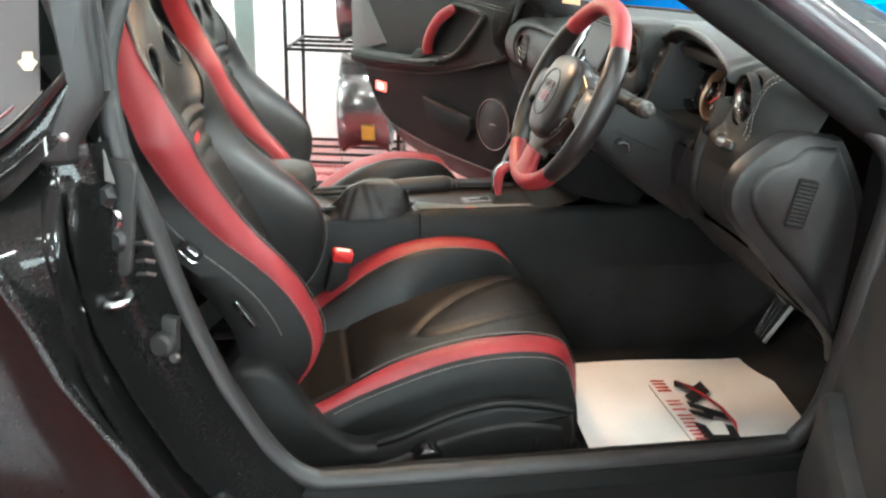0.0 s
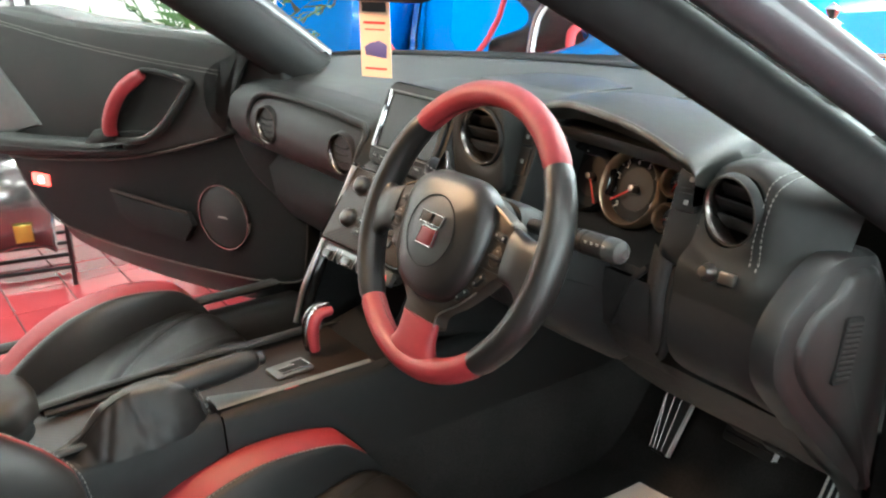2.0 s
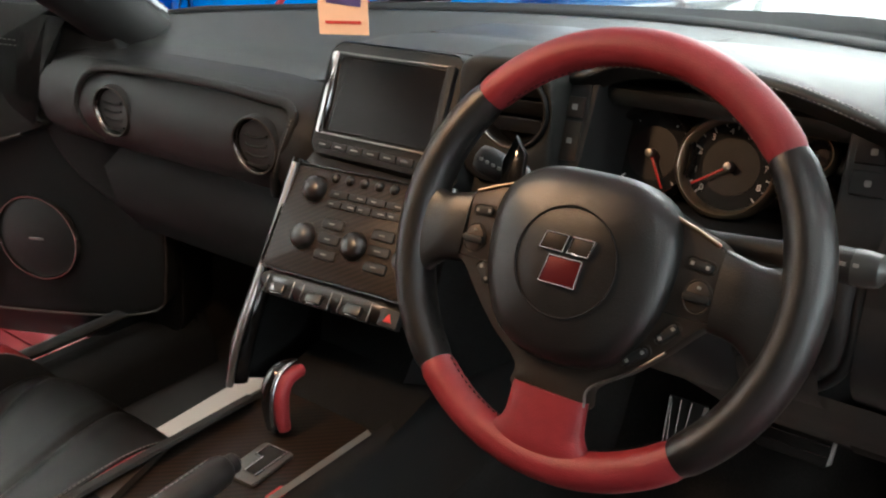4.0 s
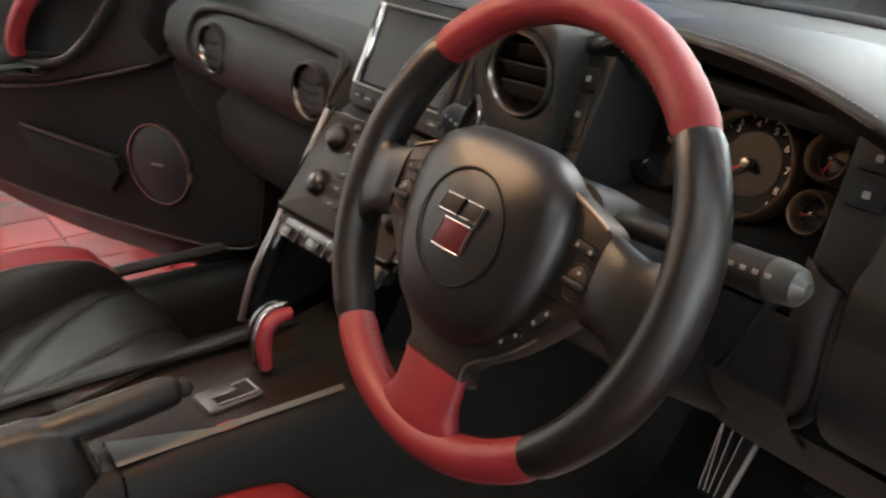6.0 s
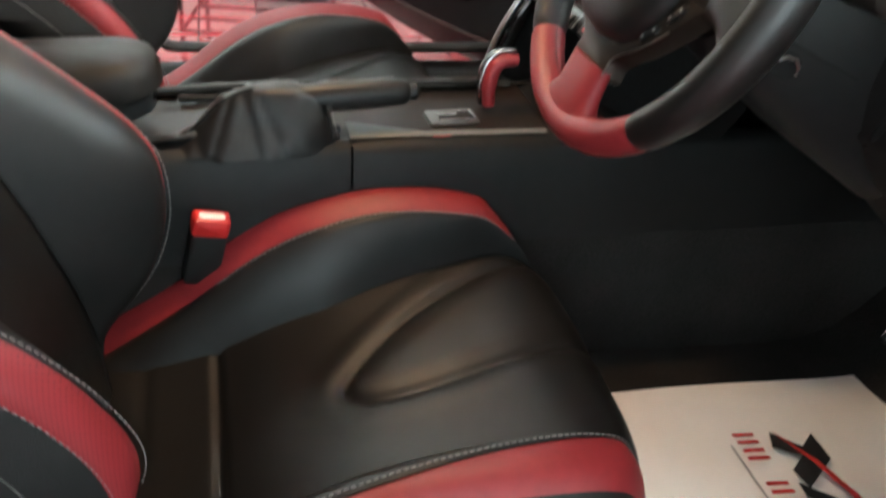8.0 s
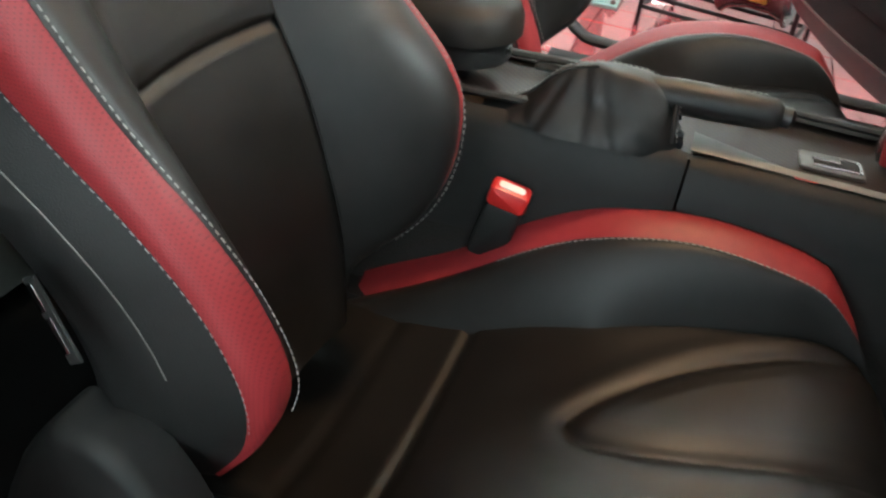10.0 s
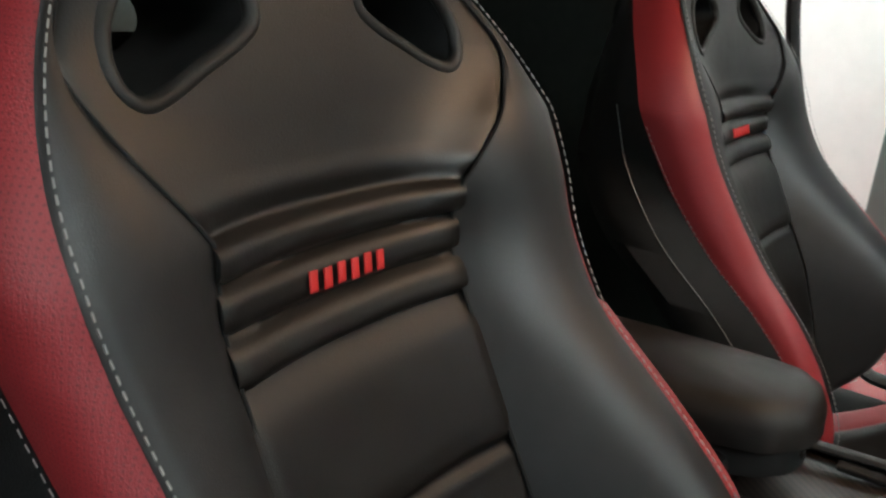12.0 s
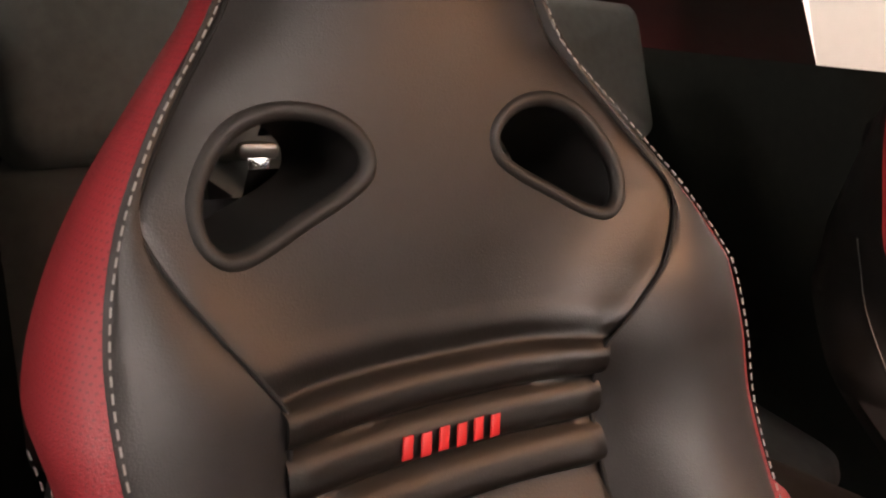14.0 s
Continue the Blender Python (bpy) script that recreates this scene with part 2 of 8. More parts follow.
REAR_TRIM = material("dark_grey_rear_trim", (0.017, 0.020, 0.017), 0.6, spec=0.3, var=0.12, scale=60, var2=0.15, scale2=6, bump=0.3, bscale=900)
GLASS.node_tree.nodes["Principled BSDF"].inputs["IOR"].default_value = 1.02
TINT = material("dark_window_glass", (0.10, 0.10, 0.10), 0.05, 0.3, spec=0.8, coat=1.0)
ORANGE = material("pale_orange_card", (0.72, 0.50, 0.36), 0.6, var=0.03)


# ---- mesh tools ----
def part(name, bm, mat, parent=None, label="", angle=38):
    me = bpy.data.meshes.new(name)
    bmesh.ops.recalc_face_normals(bm, faces=bm.faces)
    bm.to_mesh(me)
    bm.free()
    me.polygons.foreach_set("use_smooth", [True] * len(me.polygons))
    me.set_sharp_from_angle(angle=radians(angle))
    me.materials.append(mat)
    ob = new(name, me)
    ob.parent = parent
    if label:
        ob["label"] = label
    return ob


def thing(name, label, category, group="", kind="", at=(0, 0, 0)):
    ob = new(name)
    ob.location = at
    ob.empty_display_size = 0.05
    return tagged(ob, label, category, group, kind)


def lone(name, bm, mat, label, category, group="", kind="", angle=38):
    return tagged(part(name, bm, mat, None, "", angle), label, category, group, kind)


def axes(o, x, y):
    """A frame at o with its x and y along those directions; z is the front."""
    x = Vector(x).normalized()
    y = Vector(y)
    z = x.cross(y).normalized()
    y = z.cross(x)
    m = Matrix((x, y, z)).transposed().to_4x4()
    m.translation = o
    return m


def sheet(rows, bm=None, closed=False):
    bm = bm or bmesh.new()
    vs = [[bm.verts.new(p) for p in r] for r in rows]
    for a, b in zip(vs, vs[1:]):
        k = len(a)
        for j in range(k if closed else k - 1):
            bm.faces.new((a[j], a[(j + 1) % k], b[(j + 1) % k], b[j]))
    return bm


def cap(bm, pts):
    bm.faces.new([bm.verts.new(p) for p in pts])


def box(m, sx, sy, sz, bev=0.003, bm=None, seg=2):
    tmp = bmesh.new()
    bmesh.ops.create_cube(tmp, size=1, matrix=Matrix.Diagonal((sx, sy, sz, 1)))
    if bev:
        bmesh.ops.bevel(tmp, geom=tmp.edges[:], offset=min(bev, 0.45 * min(sx, sy, sz)), segments=seg, affect="EDGES", profile=0.5)
    tmp.transform(m)
    return merge(bm, tmp)


def merge(bm, tmp):
    if bm is None:
        return tmp
    me = bpy.data.meshes.new("tmp")
    tmp.to_mesh(me)
    tmp.free()
    bm.from_mesh(me)
    bpy.data.meshes.remove(me)
    return bm


def offset(poly, d):
    """The outline moved inwards by d (counter-clockwise outline)."""
    n = len(poly)
    out = []
    for i in range(n):
        a, b, c = Vector(poly[i - 1]), Vector(poly[i]), Vector(poly[(i + 1) % n])
        e, f = (b - a), (c - b)
        if e.length < 1e-9 or f.length < 1e-9:
            out.append(b)
            continue
        e.normalize(), f.normalize()
        p, q = Vector((-e.y, e.x)), Vector((-f.y, f.x))
        k = p + q
        k = k / max(k.length_squared / 2, 0.35)
        out.append(b + k * d)
    return out


def slab(outline, depth, bev, m, bm=None, back=True, dome=0.0):
    """A plate with that outline in the frame m: front at z = 0, back at z = -depth, its front edge rounded."""
    tmp = bmesh.new()
    area2 = sum(a[0] * b[1] - b[0] * a[1] for a, b in zip(outline, outline[1:] + outline[:1]))
    pts = [Vector(p) for p in (outline if area2 > 0 else outline[::-1])]
    rings = [(0, -depth), (0, -bev), (bev * 0.3, -bev * 0.3), (bev, 0)]
    rows = []
    for d, z in rings:
        rows.append([(p.x, p.y, z) for p in (offset(pts, d) if d else pts)])
    if dome:
        c = sum(pts, Vector((0, 0))) / len(pts)
        last = offset(pts, bev)
        for f, h in ((0.72, 0.55), (0.4, 0.87)):
            rows.append([((p.x - c.x) * f + c.x, (p.y - c.y) * f + c.y, dome * h) for p in last])
        sheet(rows, tmp, True)
        tmp.verts.ensure_lookup_table()
        k = len(pts)
        top = tmp.verts.new((c.x, c.y, dome))
        ring = tmp.verts[len(tmp.verts) - 1 - k:len(tmp.verts) - 1]
        for i in range(k):
            tmp.faces.new((ring[i], ring[(i + 1) % k], top))
    else:
        sheet(rows, tmp, True)
        cap(tmp, rows[-1])
    if back:
        cap(tmp, rows[0][::-1])
    bmesh.ops.remove_doubles(tmp, verts=tmp.verts, dist=1e-6)
    tmp.transform(m)
    return merge(bm, tmp)


def rrect(w, h, r, n=4, cx=0, cy=0):
    out = []
    for sx, sy, a0 in ((1, -1, -90), (1, 1, 0), (-1, 1, 90), (-1, -1, 180)):
        for i in range(n + 1):
            a = radians(a0 + 90 * i / n)
            out.append((cx + sx * (w / 2 - r) + r * math.cos(a), cy + sy * (h / 2 - r) + r * math.sin(a)))
    return out


def oval(a, b, n=32, cx=0, cy=0):
    return [(cx + a * math.cos(2 * math.pi * i / n), cy + b * math.sin(2 * math.pi * i / n)) for i in range(n)]


def lathe(profile, m, n=32, bm=None):
    tmp = bmesh.new()
    sheet([[(r * math.cos(2 * math.pi * j / n), r * math.sin(2 * math.pi * j / n), z) for j in range(n)] for r, z in profile], tmp, True)
    bmesh.ops.remove_doubles(tmp, verts=tmp.verts, dist=1e-6)
    tmp.transform(m)
    return merge(bm, tmp)


def spline(pts, n, closed=False):
    """n points on a smooth curve through pts."""
    P = [Vector(p) for p in pts]
    k = len(P)
    out = []
    segs = k if closed else k - 1
    for i in range(n):
        u = i * segs / (n if closed else n - 1)
        j = min(int(u), segs - 1)
        f = u - j
        if closed:
            a, b, c, d = P[(j - 1) % k], P[j % k], P[(j + 1) % k], P[(j + 2) % k]
        else:
            a, b, c, d = P[max(j - 1, 0)], P[j], P[j + 1], P[min(j + 2, k - 1)]
        out.append(0.5 * ((2 * b) + (c - a) * f + (2 * a - 5 * b + 4 * c - d) * f * f + (3 * b - a - 3 * c + d) * f ** 3))
    return out


def tube(pts, r, n=8, closed=False, bm=None, up=(0, 0, 1), squash=1.0, caps=True):
    """A round bar along pts; r: a radius or one for each point."""
    tmp = bmesh.new()
    P = [Vector(p) for p in pts]
    k = len(P)
    rows = []
    ref = Vector(up)
    for i in range(k):
        t = (P[(i + 1) % k] - P[i - 1]) if closed else (P[min(i + 1, k - 1)] - P[max(i - 1, 0)])
        t.normalize()
        a = ref - t * ref.dot(t)
        if a.length < 1e-4:
            a = Vector((1, 0, 0)) - t * t.x
        a.normalize()
        ref = a if abs(a.dot(Vector(up))) < 0.2 else ref
        b = t.cross(a)
        rr = r[i] if isinstance(r, (list, tuple)) else r
        rows.append([P[i] + (a * math.cos(2 * math.pi * j / n) * squash + b * math.sin(2 * math.pi * j / n)) * rr for j in range(n)])
    if closed:
        rows.append(rows[0])
    sheet(rows, tmp, True)
    if caps and not closed:
        cap(tmp, rows[0][::-1])
        cap(tmp, rows[-1])
    bmesh.ops.remove_doubles(tmp, verts=tmp.verts, dist=1e-6)
    return merge(bm, tmp)


def stitches(pts, m=None, length=0.0045, gap=0.0028, r=0.0007, bm=None):
    """A run of short thread stitches along a line."""
    tmp = bmesh.new()
    P = [Vector(p) for p in pts]
    acc = [0.0]
    for a, b in zip(P, P[1:]):
        acc.append(acc[-1] + (b - a).length)

    def at(s):
        for i in range(len(P) - 1):
            if s <= acc[i + 1] or i == len(P) - 2:
                return P[i].lerp(P[i + 1], (s - acc[i]) / max(acc[i + 1] - acc[i], 1e-9))
    s = 0.0
    while s + length < acc[-1]:
        a, b = at(s), at(s + length)
        d = (b - a).normalized()
        u = d.cross(Vector((0.3, 0.5, 0.8))).normalized()
        v = d.cross(u)
        ring = []
        for q in (a, b):
            ring.append([tmp.verts.new(q + (u * cx + v * cy) * r) for cx, cy in ((1, 0), (0, 1), (-1, 0), (0, -1))])
        for j in range(4):
            tmp.faces.new((ring[0][j], ring[0][(j + 1) % 4], ring[1][(j + 1) % 4], ring[1][j]))
        s += length + gap
    if m is not None:
        tmp.transform(m)
    return merge(bm, tmp)


def table(rows, x, col):
    return float(np.interp(x, [r[0] for r in rows], [r[col] for r in rows]))


def smooth_table(rows, n):
    """The rows of numbers resampled to n rows on smooth curves."""
    R = [list(r) for r in rows]
    k = len(R)
    out = []
    for i in range(n):
        u = i * (k - 1) / (n - 1)
        j = min(int(u), k - 2)
        f = u - j
        a, b, c, d = R[max(j - 1, 0)], R[j], R[j + 1], R[min(j + 2, k - 1)]
        out.append([0.5 * (2 * q + (r - p) * f + (2 * p - 5 * q + 4 * r - s) * f * f + (3 * q - p - 3 * r + s) * f ** 3) for p, q, r, s in zip(a, b, c, d)])
    return out


def carve(ob, cutter_bm):
    """Cuts a shape out of a mesh for good."""
    me = bpy.data.meshes.new("cutter")
    cutter_bm.to_mesh(me)
    cutter_bm.free()
    c = new("cutter", me)
    mod = ob.modifiers.new("cut", "BOOLEAN")
    mod.operation, mod.object, mod.solver = "DIFFERENCE", c, "EXACT"
    dg = bpy.context.evaluated_depsgraph_get()
    dg.update()
    done = bpy.data.meshes.new_from_object(ob.evaluated_get(dg))
    ob.modifiers.clear()
    old, name = ob.data, ob.data.name
    ob.data = done
    bpy.data.meshes.remove(old)
    done.name = name
    bpy.data.objects.remove(c)
    bpy.data.meshes.remove(me)


# ---- the showroom ----
WALL_Y = 3.12
CY = 0.35
floor = lone("floor", box(pose(1.0, 0.9, -0.06), 16, 14.8, 0.1, 0), RUBBER, "dark grout bed under glossy red floor tiles", "floor", kind="structure")
ceiling = lone("ceiling", box(pose(1.0, 0.9, ROOM_H + 0.1), 16, 14.8, 0.2, 0), CEIL, "plain white showroom ceiling", "ceiling", kind="structure")
wall_left = lone("wall_left", box(pose(-2.9, WALL_Y + 0.12, ROOM_H / 2), 8.2, 0.2, ROOM_H, 0), WALL, "white painted block wall behind the car", "wall", kind="structure")
wall_far_left = lone("wall_far_left", box(pose(1.0, 8.3, ROOM_H / 2), 16, 0.2, ROOM_H, 0), WALL, "white painted showroom end wall", "wall", kind="structure")
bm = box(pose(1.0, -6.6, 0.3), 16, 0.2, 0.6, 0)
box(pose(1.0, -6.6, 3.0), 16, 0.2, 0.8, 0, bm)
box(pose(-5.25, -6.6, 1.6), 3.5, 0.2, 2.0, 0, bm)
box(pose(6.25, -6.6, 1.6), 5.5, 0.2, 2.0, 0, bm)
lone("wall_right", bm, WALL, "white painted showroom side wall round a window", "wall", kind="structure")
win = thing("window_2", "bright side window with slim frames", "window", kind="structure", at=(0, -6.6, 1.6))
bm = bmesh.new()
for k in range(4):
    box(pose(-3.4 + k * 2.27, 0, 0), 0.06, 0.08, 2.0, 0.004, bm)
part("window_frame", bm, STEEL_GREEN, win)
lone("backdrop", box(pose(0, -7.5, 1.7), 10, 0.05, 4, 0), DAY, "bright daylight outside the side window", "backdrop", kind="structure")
wall_rear = lone("wall_rear", box(pose(-7.1, 0.9, ROOM_H / 2), 0.2, 14.8, ROOM_H, 0), WALL, "white painted showroom rear wall", "wall", kind="structure")
# front wall with the shop window
bm = box(pose(8.1, 0.9, 0.25), 0.2, 14.8, 0.5, 0)
box(pose(8.1, 0.9, 3.2), 0.2, 14.8, 0.4, 0, bm)
box(pose(8.1, -4.4, 1.75), 0.2, 4.4, 2.5, 0, bm)
box(pose(8.1, 6.35, 1.75), 0.2, 3.9, 2.5, 0, bm)
lone("wall_front", bm, WALL, "white showroom front wall round the shop window", "wall", kind="structure")
win = thing("window_1", "wide bright shop window with slim frames", "window", kind="structure", at=(8.1, 1.1, 1.75))
bm = bmesh.new()
for k in range(5):
    box(pose(0, -3.3 + k * 1.65, 0), 0.08, 0.06, 2.5, 0.004, bm)
part("window_frame", bm, STEEL_GREEN, win)
lone("backdrop", box(pose(9.2, 1.0, 1.7), 0.05, 11, 5, 0), DAY, "bright daylight outside the shop window", "backdrop", kind="structure")

for lx, ly in LAMPS:
    L = thing("ceiling_light", "slim white fluorescent panel light on the ceiling", "ceiling light", "ceiling lights", at=(lx, ly, ROOM_H))
    part("housing", box(pose(0, 0, -0.04), 1.26, 0.36, 0.08, 0.01), CEIL, L)
    part("diffuser", box(pose(0, 0, -0.09), 1.2, 0.3, 0.02, 0.005), LIT, L)

# steel column by the wall
col = thing("steel_column", "grey-green painted steel column with a base plate", "column", at=(-0.64, 2.66, 0))
part("shaft", box(pose(0, 0, ROOM_H / 2 + 0.01), 0.085, 0.09, ROOM_H - 0.02, 0.008), STEEL_GREEN, col)
part("base_plate", box(pose(0.0, 0, 0.008), 0.18, 0.18, 0.016, 0.003), STEEL_GREEN, col)
bm = bmesh.new()
for sx in (-1, 1):
    for sy in (-1, 1):
        lathe([(0, 0.03), (0.01, 0.03), (0.01, 0.016)], pose(sx * 0.07, sy * 0.07, 0), 6, bm)
part("bolt", bm, SATIN, col)

# rack with alloy wheels
RK = pose(-0.46, 2.46, 0, 0, 0, -11)
rack = thing("wheel_rack", "black welded steel rack holding bare alloy wheels", "rack")
rack.matrix_world = RK
RL, RD = 0.50, 0.44
for px, py in ((0, 0), (RL, 0), (0, RD), (RL, RD)):
    part("post", box(pose(px, py, 0.8), 0.016, 0.016, 1.6, 0.003), RACK_BLACK, rack)
for z in (0.07, 0.575, 1.08):
    for px in (0, RL):
        part("side_rail", box(pose(px, RD / 2, z), 0.014, RD, 0.014, 0.003), RACK_BLACK, rack)
    for k in range(4):
        part("shelf_bar", box(pose(RL / 2, RD * k / 3, z), RL, 0.014, 0.014, 0.003), RACK_BLACK, rack)


def alloy(mat, m, grp):
    w = thing("alloy_wheel", "polished dark alloy wheel rim without a tyre, on a rack", "wheel rim", grp)
    R = 0.232
    prof = [(R, -0.115), (R + 0.004, -0.105), (R - 0.006, -0.095), (R - 0.02, -0.075), (R - 0.03, -0.02), (R - 0.028, 0.05), (R - 0.015, 0.085), (R - 0.004, 0.1), (R + 0.004, 0.108), (R, 0.116),
            (R - 0.012, 0.112), (R - 0.03, 0.085), (R - 0.042, 0.04), (R - 0.042, -0.05), (R - 0.03, -0.09), (R, -0.115)]
    part("barrel", lathe(prof, Matrix(), 64), mat, w, angle=60)
    bm = bmesh.new()
    for k in range(6):
        a = 2 * math.pi * k / 6
        tube([(0.05 * math.cos(a), 0.05 * math.sin(a), 0.075), (0.12 * math.cos(a), 0.12 * math.sin(a), 0.085), ((R - 0.03) * math.cos(a + 0.1), (R - 0.03) * math.sin(a + 0.1), 0.095)], 0.018, 8, bm=bm)
    part("spokes", bm, mat, w)
    part("hub", lathe([(0, 0.09), (0.05, 0.09), (0.06, 0.07), (0.06, 0.03), (0, 0.03)], Matrix(), 32), mat, w)
    w.matrix_world = m
    return w


wheel_low = alloy(DARK_ALLOY, RK @ pose(0.34, 0.20, 0.077 + 0.236, 0, 90, 0), "alloy wheels")
part("paper_label", slab(rrect(0.058, 0.088, 0.002), 0.002, 0.0005, axes((0.108, -0.178, 0.02), (0, 0, 1), (-0.855, -0.518, 0))), YELLOW, wheel_low, "yellow paper label")
alloy(DARK_ALLOY, RK @ pose(0.34, 0.20, 0.582 + 0.236, 0, 90, 0), "alloy wheels")

# leafy plant by the wall
plant = thing("potted_plant", "tall leafy green plant in a dark pot", "plant", at=(0.76, 2.72, 0))
part("pot", lathe([(0, 0), (0.14, 0), (0.19, 0.34), (0.2, 0.36), (0.18, 0.36), (0.17, 0.3), (0, 0.3)], Matrix(), 32), PIANO, plant)
rng = random.Random(5)
bm, bs = bmesh.new(), bmesh.new()
for k in range(46):
    a, h = rng.uniform(0, 6.28), rng.uniform(0.45, 1.2)
    reach = rng.uniform(0.15, 0.5)
    tip = Vector((math.cos(a) * reach, math.sin(a) * reach, h + rng.uniform(-0.2, 0.3)))
    base = Vector((rng.uniform(-0.03, 0.03), rng.uniform(-0.03, 0.03), 0.3))
    mid = base.lerp(tip, 0.5) + Vector((0, 0, 0.12))
    pts = spline([base, mid, tip], 8)
    tube(pts, 0.004, 5, bm=bs)
    for q in range(3, 8):
        d = (pts[q] - pts[q - 1]).normalized()
        for side in (-1, 1):
            s = d.cross(Vector((0, 0, 1))).normalized() * side
            e = (d * 0.5 + s).normalized() * rng.uniform(0.1, 0.17)
            w = d.cross(s).normalized() * 0.01
            o = pts[q]
            t2 = e.normalized().cross(w).normalized() * 0.012
            vs = [bm.verts.new(o), bm.verts.new(o + e * 0.4 + t2 + w), bm.verts.new(o + e - w * 2), bm.verts.new(o + e * 0.4 - t2 + w)]
            bm.faces.new(vs)
part("stems", bs, LEAF, plant)
tagged(part("leaves", bm, LEAF, plant), kind="stuff")


# ---- blue cars and rope barrier ahead ----
def parked_car(m, label, paint=PAINT_BLUE, group="blue cars"):
    c = thing("hatchback_car", label, "car", group)
    S = [(-2.05, 0.45, 0.62, 0.62), (-2.0, 0.28, 0.86, 0.80), (-1.5, 0.22, 0.92, 0.98), (-0.9, 0.2, 0.93, 1.02), (-0.2, 0.2, 0.93, 0.98), (0.6, 0.2, 0.93, 0.95), (1.2, 0.2, 0.92, 0.97), (1.75, 0.22, 0.88, 0.93), (2.0, 0.26, 0.80, 0.86), (2.1, 0.36, 0.66, 0.76)]
    rows = []
    for x, z0, hw, z1 in smooth_table(S, 40):
        zm = z0 + 0.55 * (z1 - z0)
        half = [(0, z0), (hw * 0.9, z0), (hw, z0 + 0.08), (hw + 0.015, zm), (hw, zm + 0.12), (hw - 0.04, z1 - 0.03), (hw - 0.12, z1), (0, z1 + 0.03)]
        rows.append([(x, y, z) for y, z in half] + [(x, -y, z) for y, z in half[::-1][1:-1]])
    bm = sheet(rows, None, True)
    cap(bm, rows[0]), cap(bm, rows[-1][::-1])
    part("body", bm, paint, c, angle=50)
    G = [(-1.9, 0.98, 0.70), (-1.4, 1.36, 0.62), (-0.6, 1.46, 0.6), (0.2, 1.42, 0.6), (1.0, 0.99, 0.72)]
    rows = []
    for x, z1, hw in smooth_table(G, 24):
        half = [(0, z1 + 0.01), (hw * 0.8, z1), (hw, z1 - 0.06), (0.84, min(0.96, z1 - 0.08)), (0.84, 0.9), (0, 0.9)]
        rows.append([(x, y, z) for y, z in half] + [(x, -y, z) for y, z in half[::-1][1:-1]])
    part("cabin_glass", sheet(rows, None, True), TINT, c)
    G2 = [(x, z, h * 0.8) for x, z, h in G]
    rows = [[(x, y * h, z + 0.014 - abs(y) ** 3 * 0.03) for y in (-1.05, -0.7, 0, 0.7, 1.05)] for x, z, h in smooth_table(G2, 20)[5:16]]
    part("roof", sheet(rows), paint, c)
    for sx in (-1.28, 1.3):
        for sy in (-1, 1):
            w = part("wheel", lathe([(0.2, 0.0), (0.3, 0.0), (0.32, -0.03), (0.32, -0.17), (0.3, -0.2), (0.2, -0.2)], pose(sx, sy * 0.93, 0.32, -90 * sy), 40), TYRE, c)
            part("arch", lathe([(0.345, 0.006), (0.375, 0.012), (0.385, -0.02), (0.345, -0.02)], pose(sx, sy * 0.93, 0.32, -90 * sy), 40), paint, c)
            part("rim_hub", lathe([(0, -0.03), (0.05, -0.03), (0.06, -0.06)], pose(sx, sy * 0.93, 0.32, -90 * sy), 24), ALLOY, w)
            bm = bmesh.new()
            for k in range(10):
                a = k * 0.628
                tube([(0.04 * math.cos(a), 0.04 * math.sin(a), -0.05), (0.205 * math.cos(a), 0.205 * math.sin(a), -0.03)], 0.012, 6, bm=bm)
            part("rim", bm, ALLOY, w)
    for sy in (-1, 1):
        part("headlamp", slab(rrect(0.34, 0.13, 0.05), 0.05, 0.015, axes((1.93, sy * 0.72, 0.79), (-0.5 * sy, sy * 1.0, 0) if sy > 0 else (0.5, 1.0, 0), (0, 0, 1))), GLASS, c)
        part("side_vent", slab([(0, 0), (0.4, 0.02), (0.36, 0.09), (0.02, 0.1)], 0.02, 0.006, axes((0.95 if sy < 0 else 1.3, sy * 0.955, 0.5), (1 if sy < 0 else -1, 0, 0), (0, 0, 1))), PIANO, c)
        fl = part("fog_lamp_surround", slab(rrect(0.34, 0.13, 0.04), 0.06, 0.012, axes((2.00, sy * 0.56, 0.66), (-0.42 * sy * sy if sy > 0 else 0.42, 1.0, 0), (0, 0, 1))), paint, c)
        part("fog_lamp", lathe([(0, 0.012), (0.04, 0.010), (0.05, 0.0)], axes((2.035, sy * 0.58, 0.66), (-0.42 if sy > 0 else 0.42, 1.0, 0), (0, 0, 1)), 24), ALLOY, fl)
        part("wing_mirror", box(pose(0.75, sy * 1.0, 0.98), 0.12, 0.2, 0.12, 0.04), paint, c)
    part("bumper_strip", tube([(2.13 - 0.28 * abs(q) ** 2.2, q * 0.80, 0.55) for q in np.linspace(-1, 1, 21)], 0.016, 8), ALLOY, c)
    part("grille", slab(rrect(0.9, 0.12, 0.03), 0.04, 0.008, axes((2.125, 0, 0.36), (0, 1, 0), (0, 0, 1))), PIANO, c)
    c.matrix_world = m
    return c


ROW = Vector((0.7071, 0.7071, 0))
for nose, lab in (((2.76, 2.80), "bright blue hatchback parked nose first behind a rope"), ((1.42, 4.14), "bright blue hatchback parked nose first beside another"), ((4.10, 1.46), "bright blue hatchback with sunlit bonnet in a parked row")):
    c = Vector((nose[0], nose[1], 0)) + ROW * 2.1
    parked_car(pose(c.x, c.y, 0, 0, 0, 225), lab)
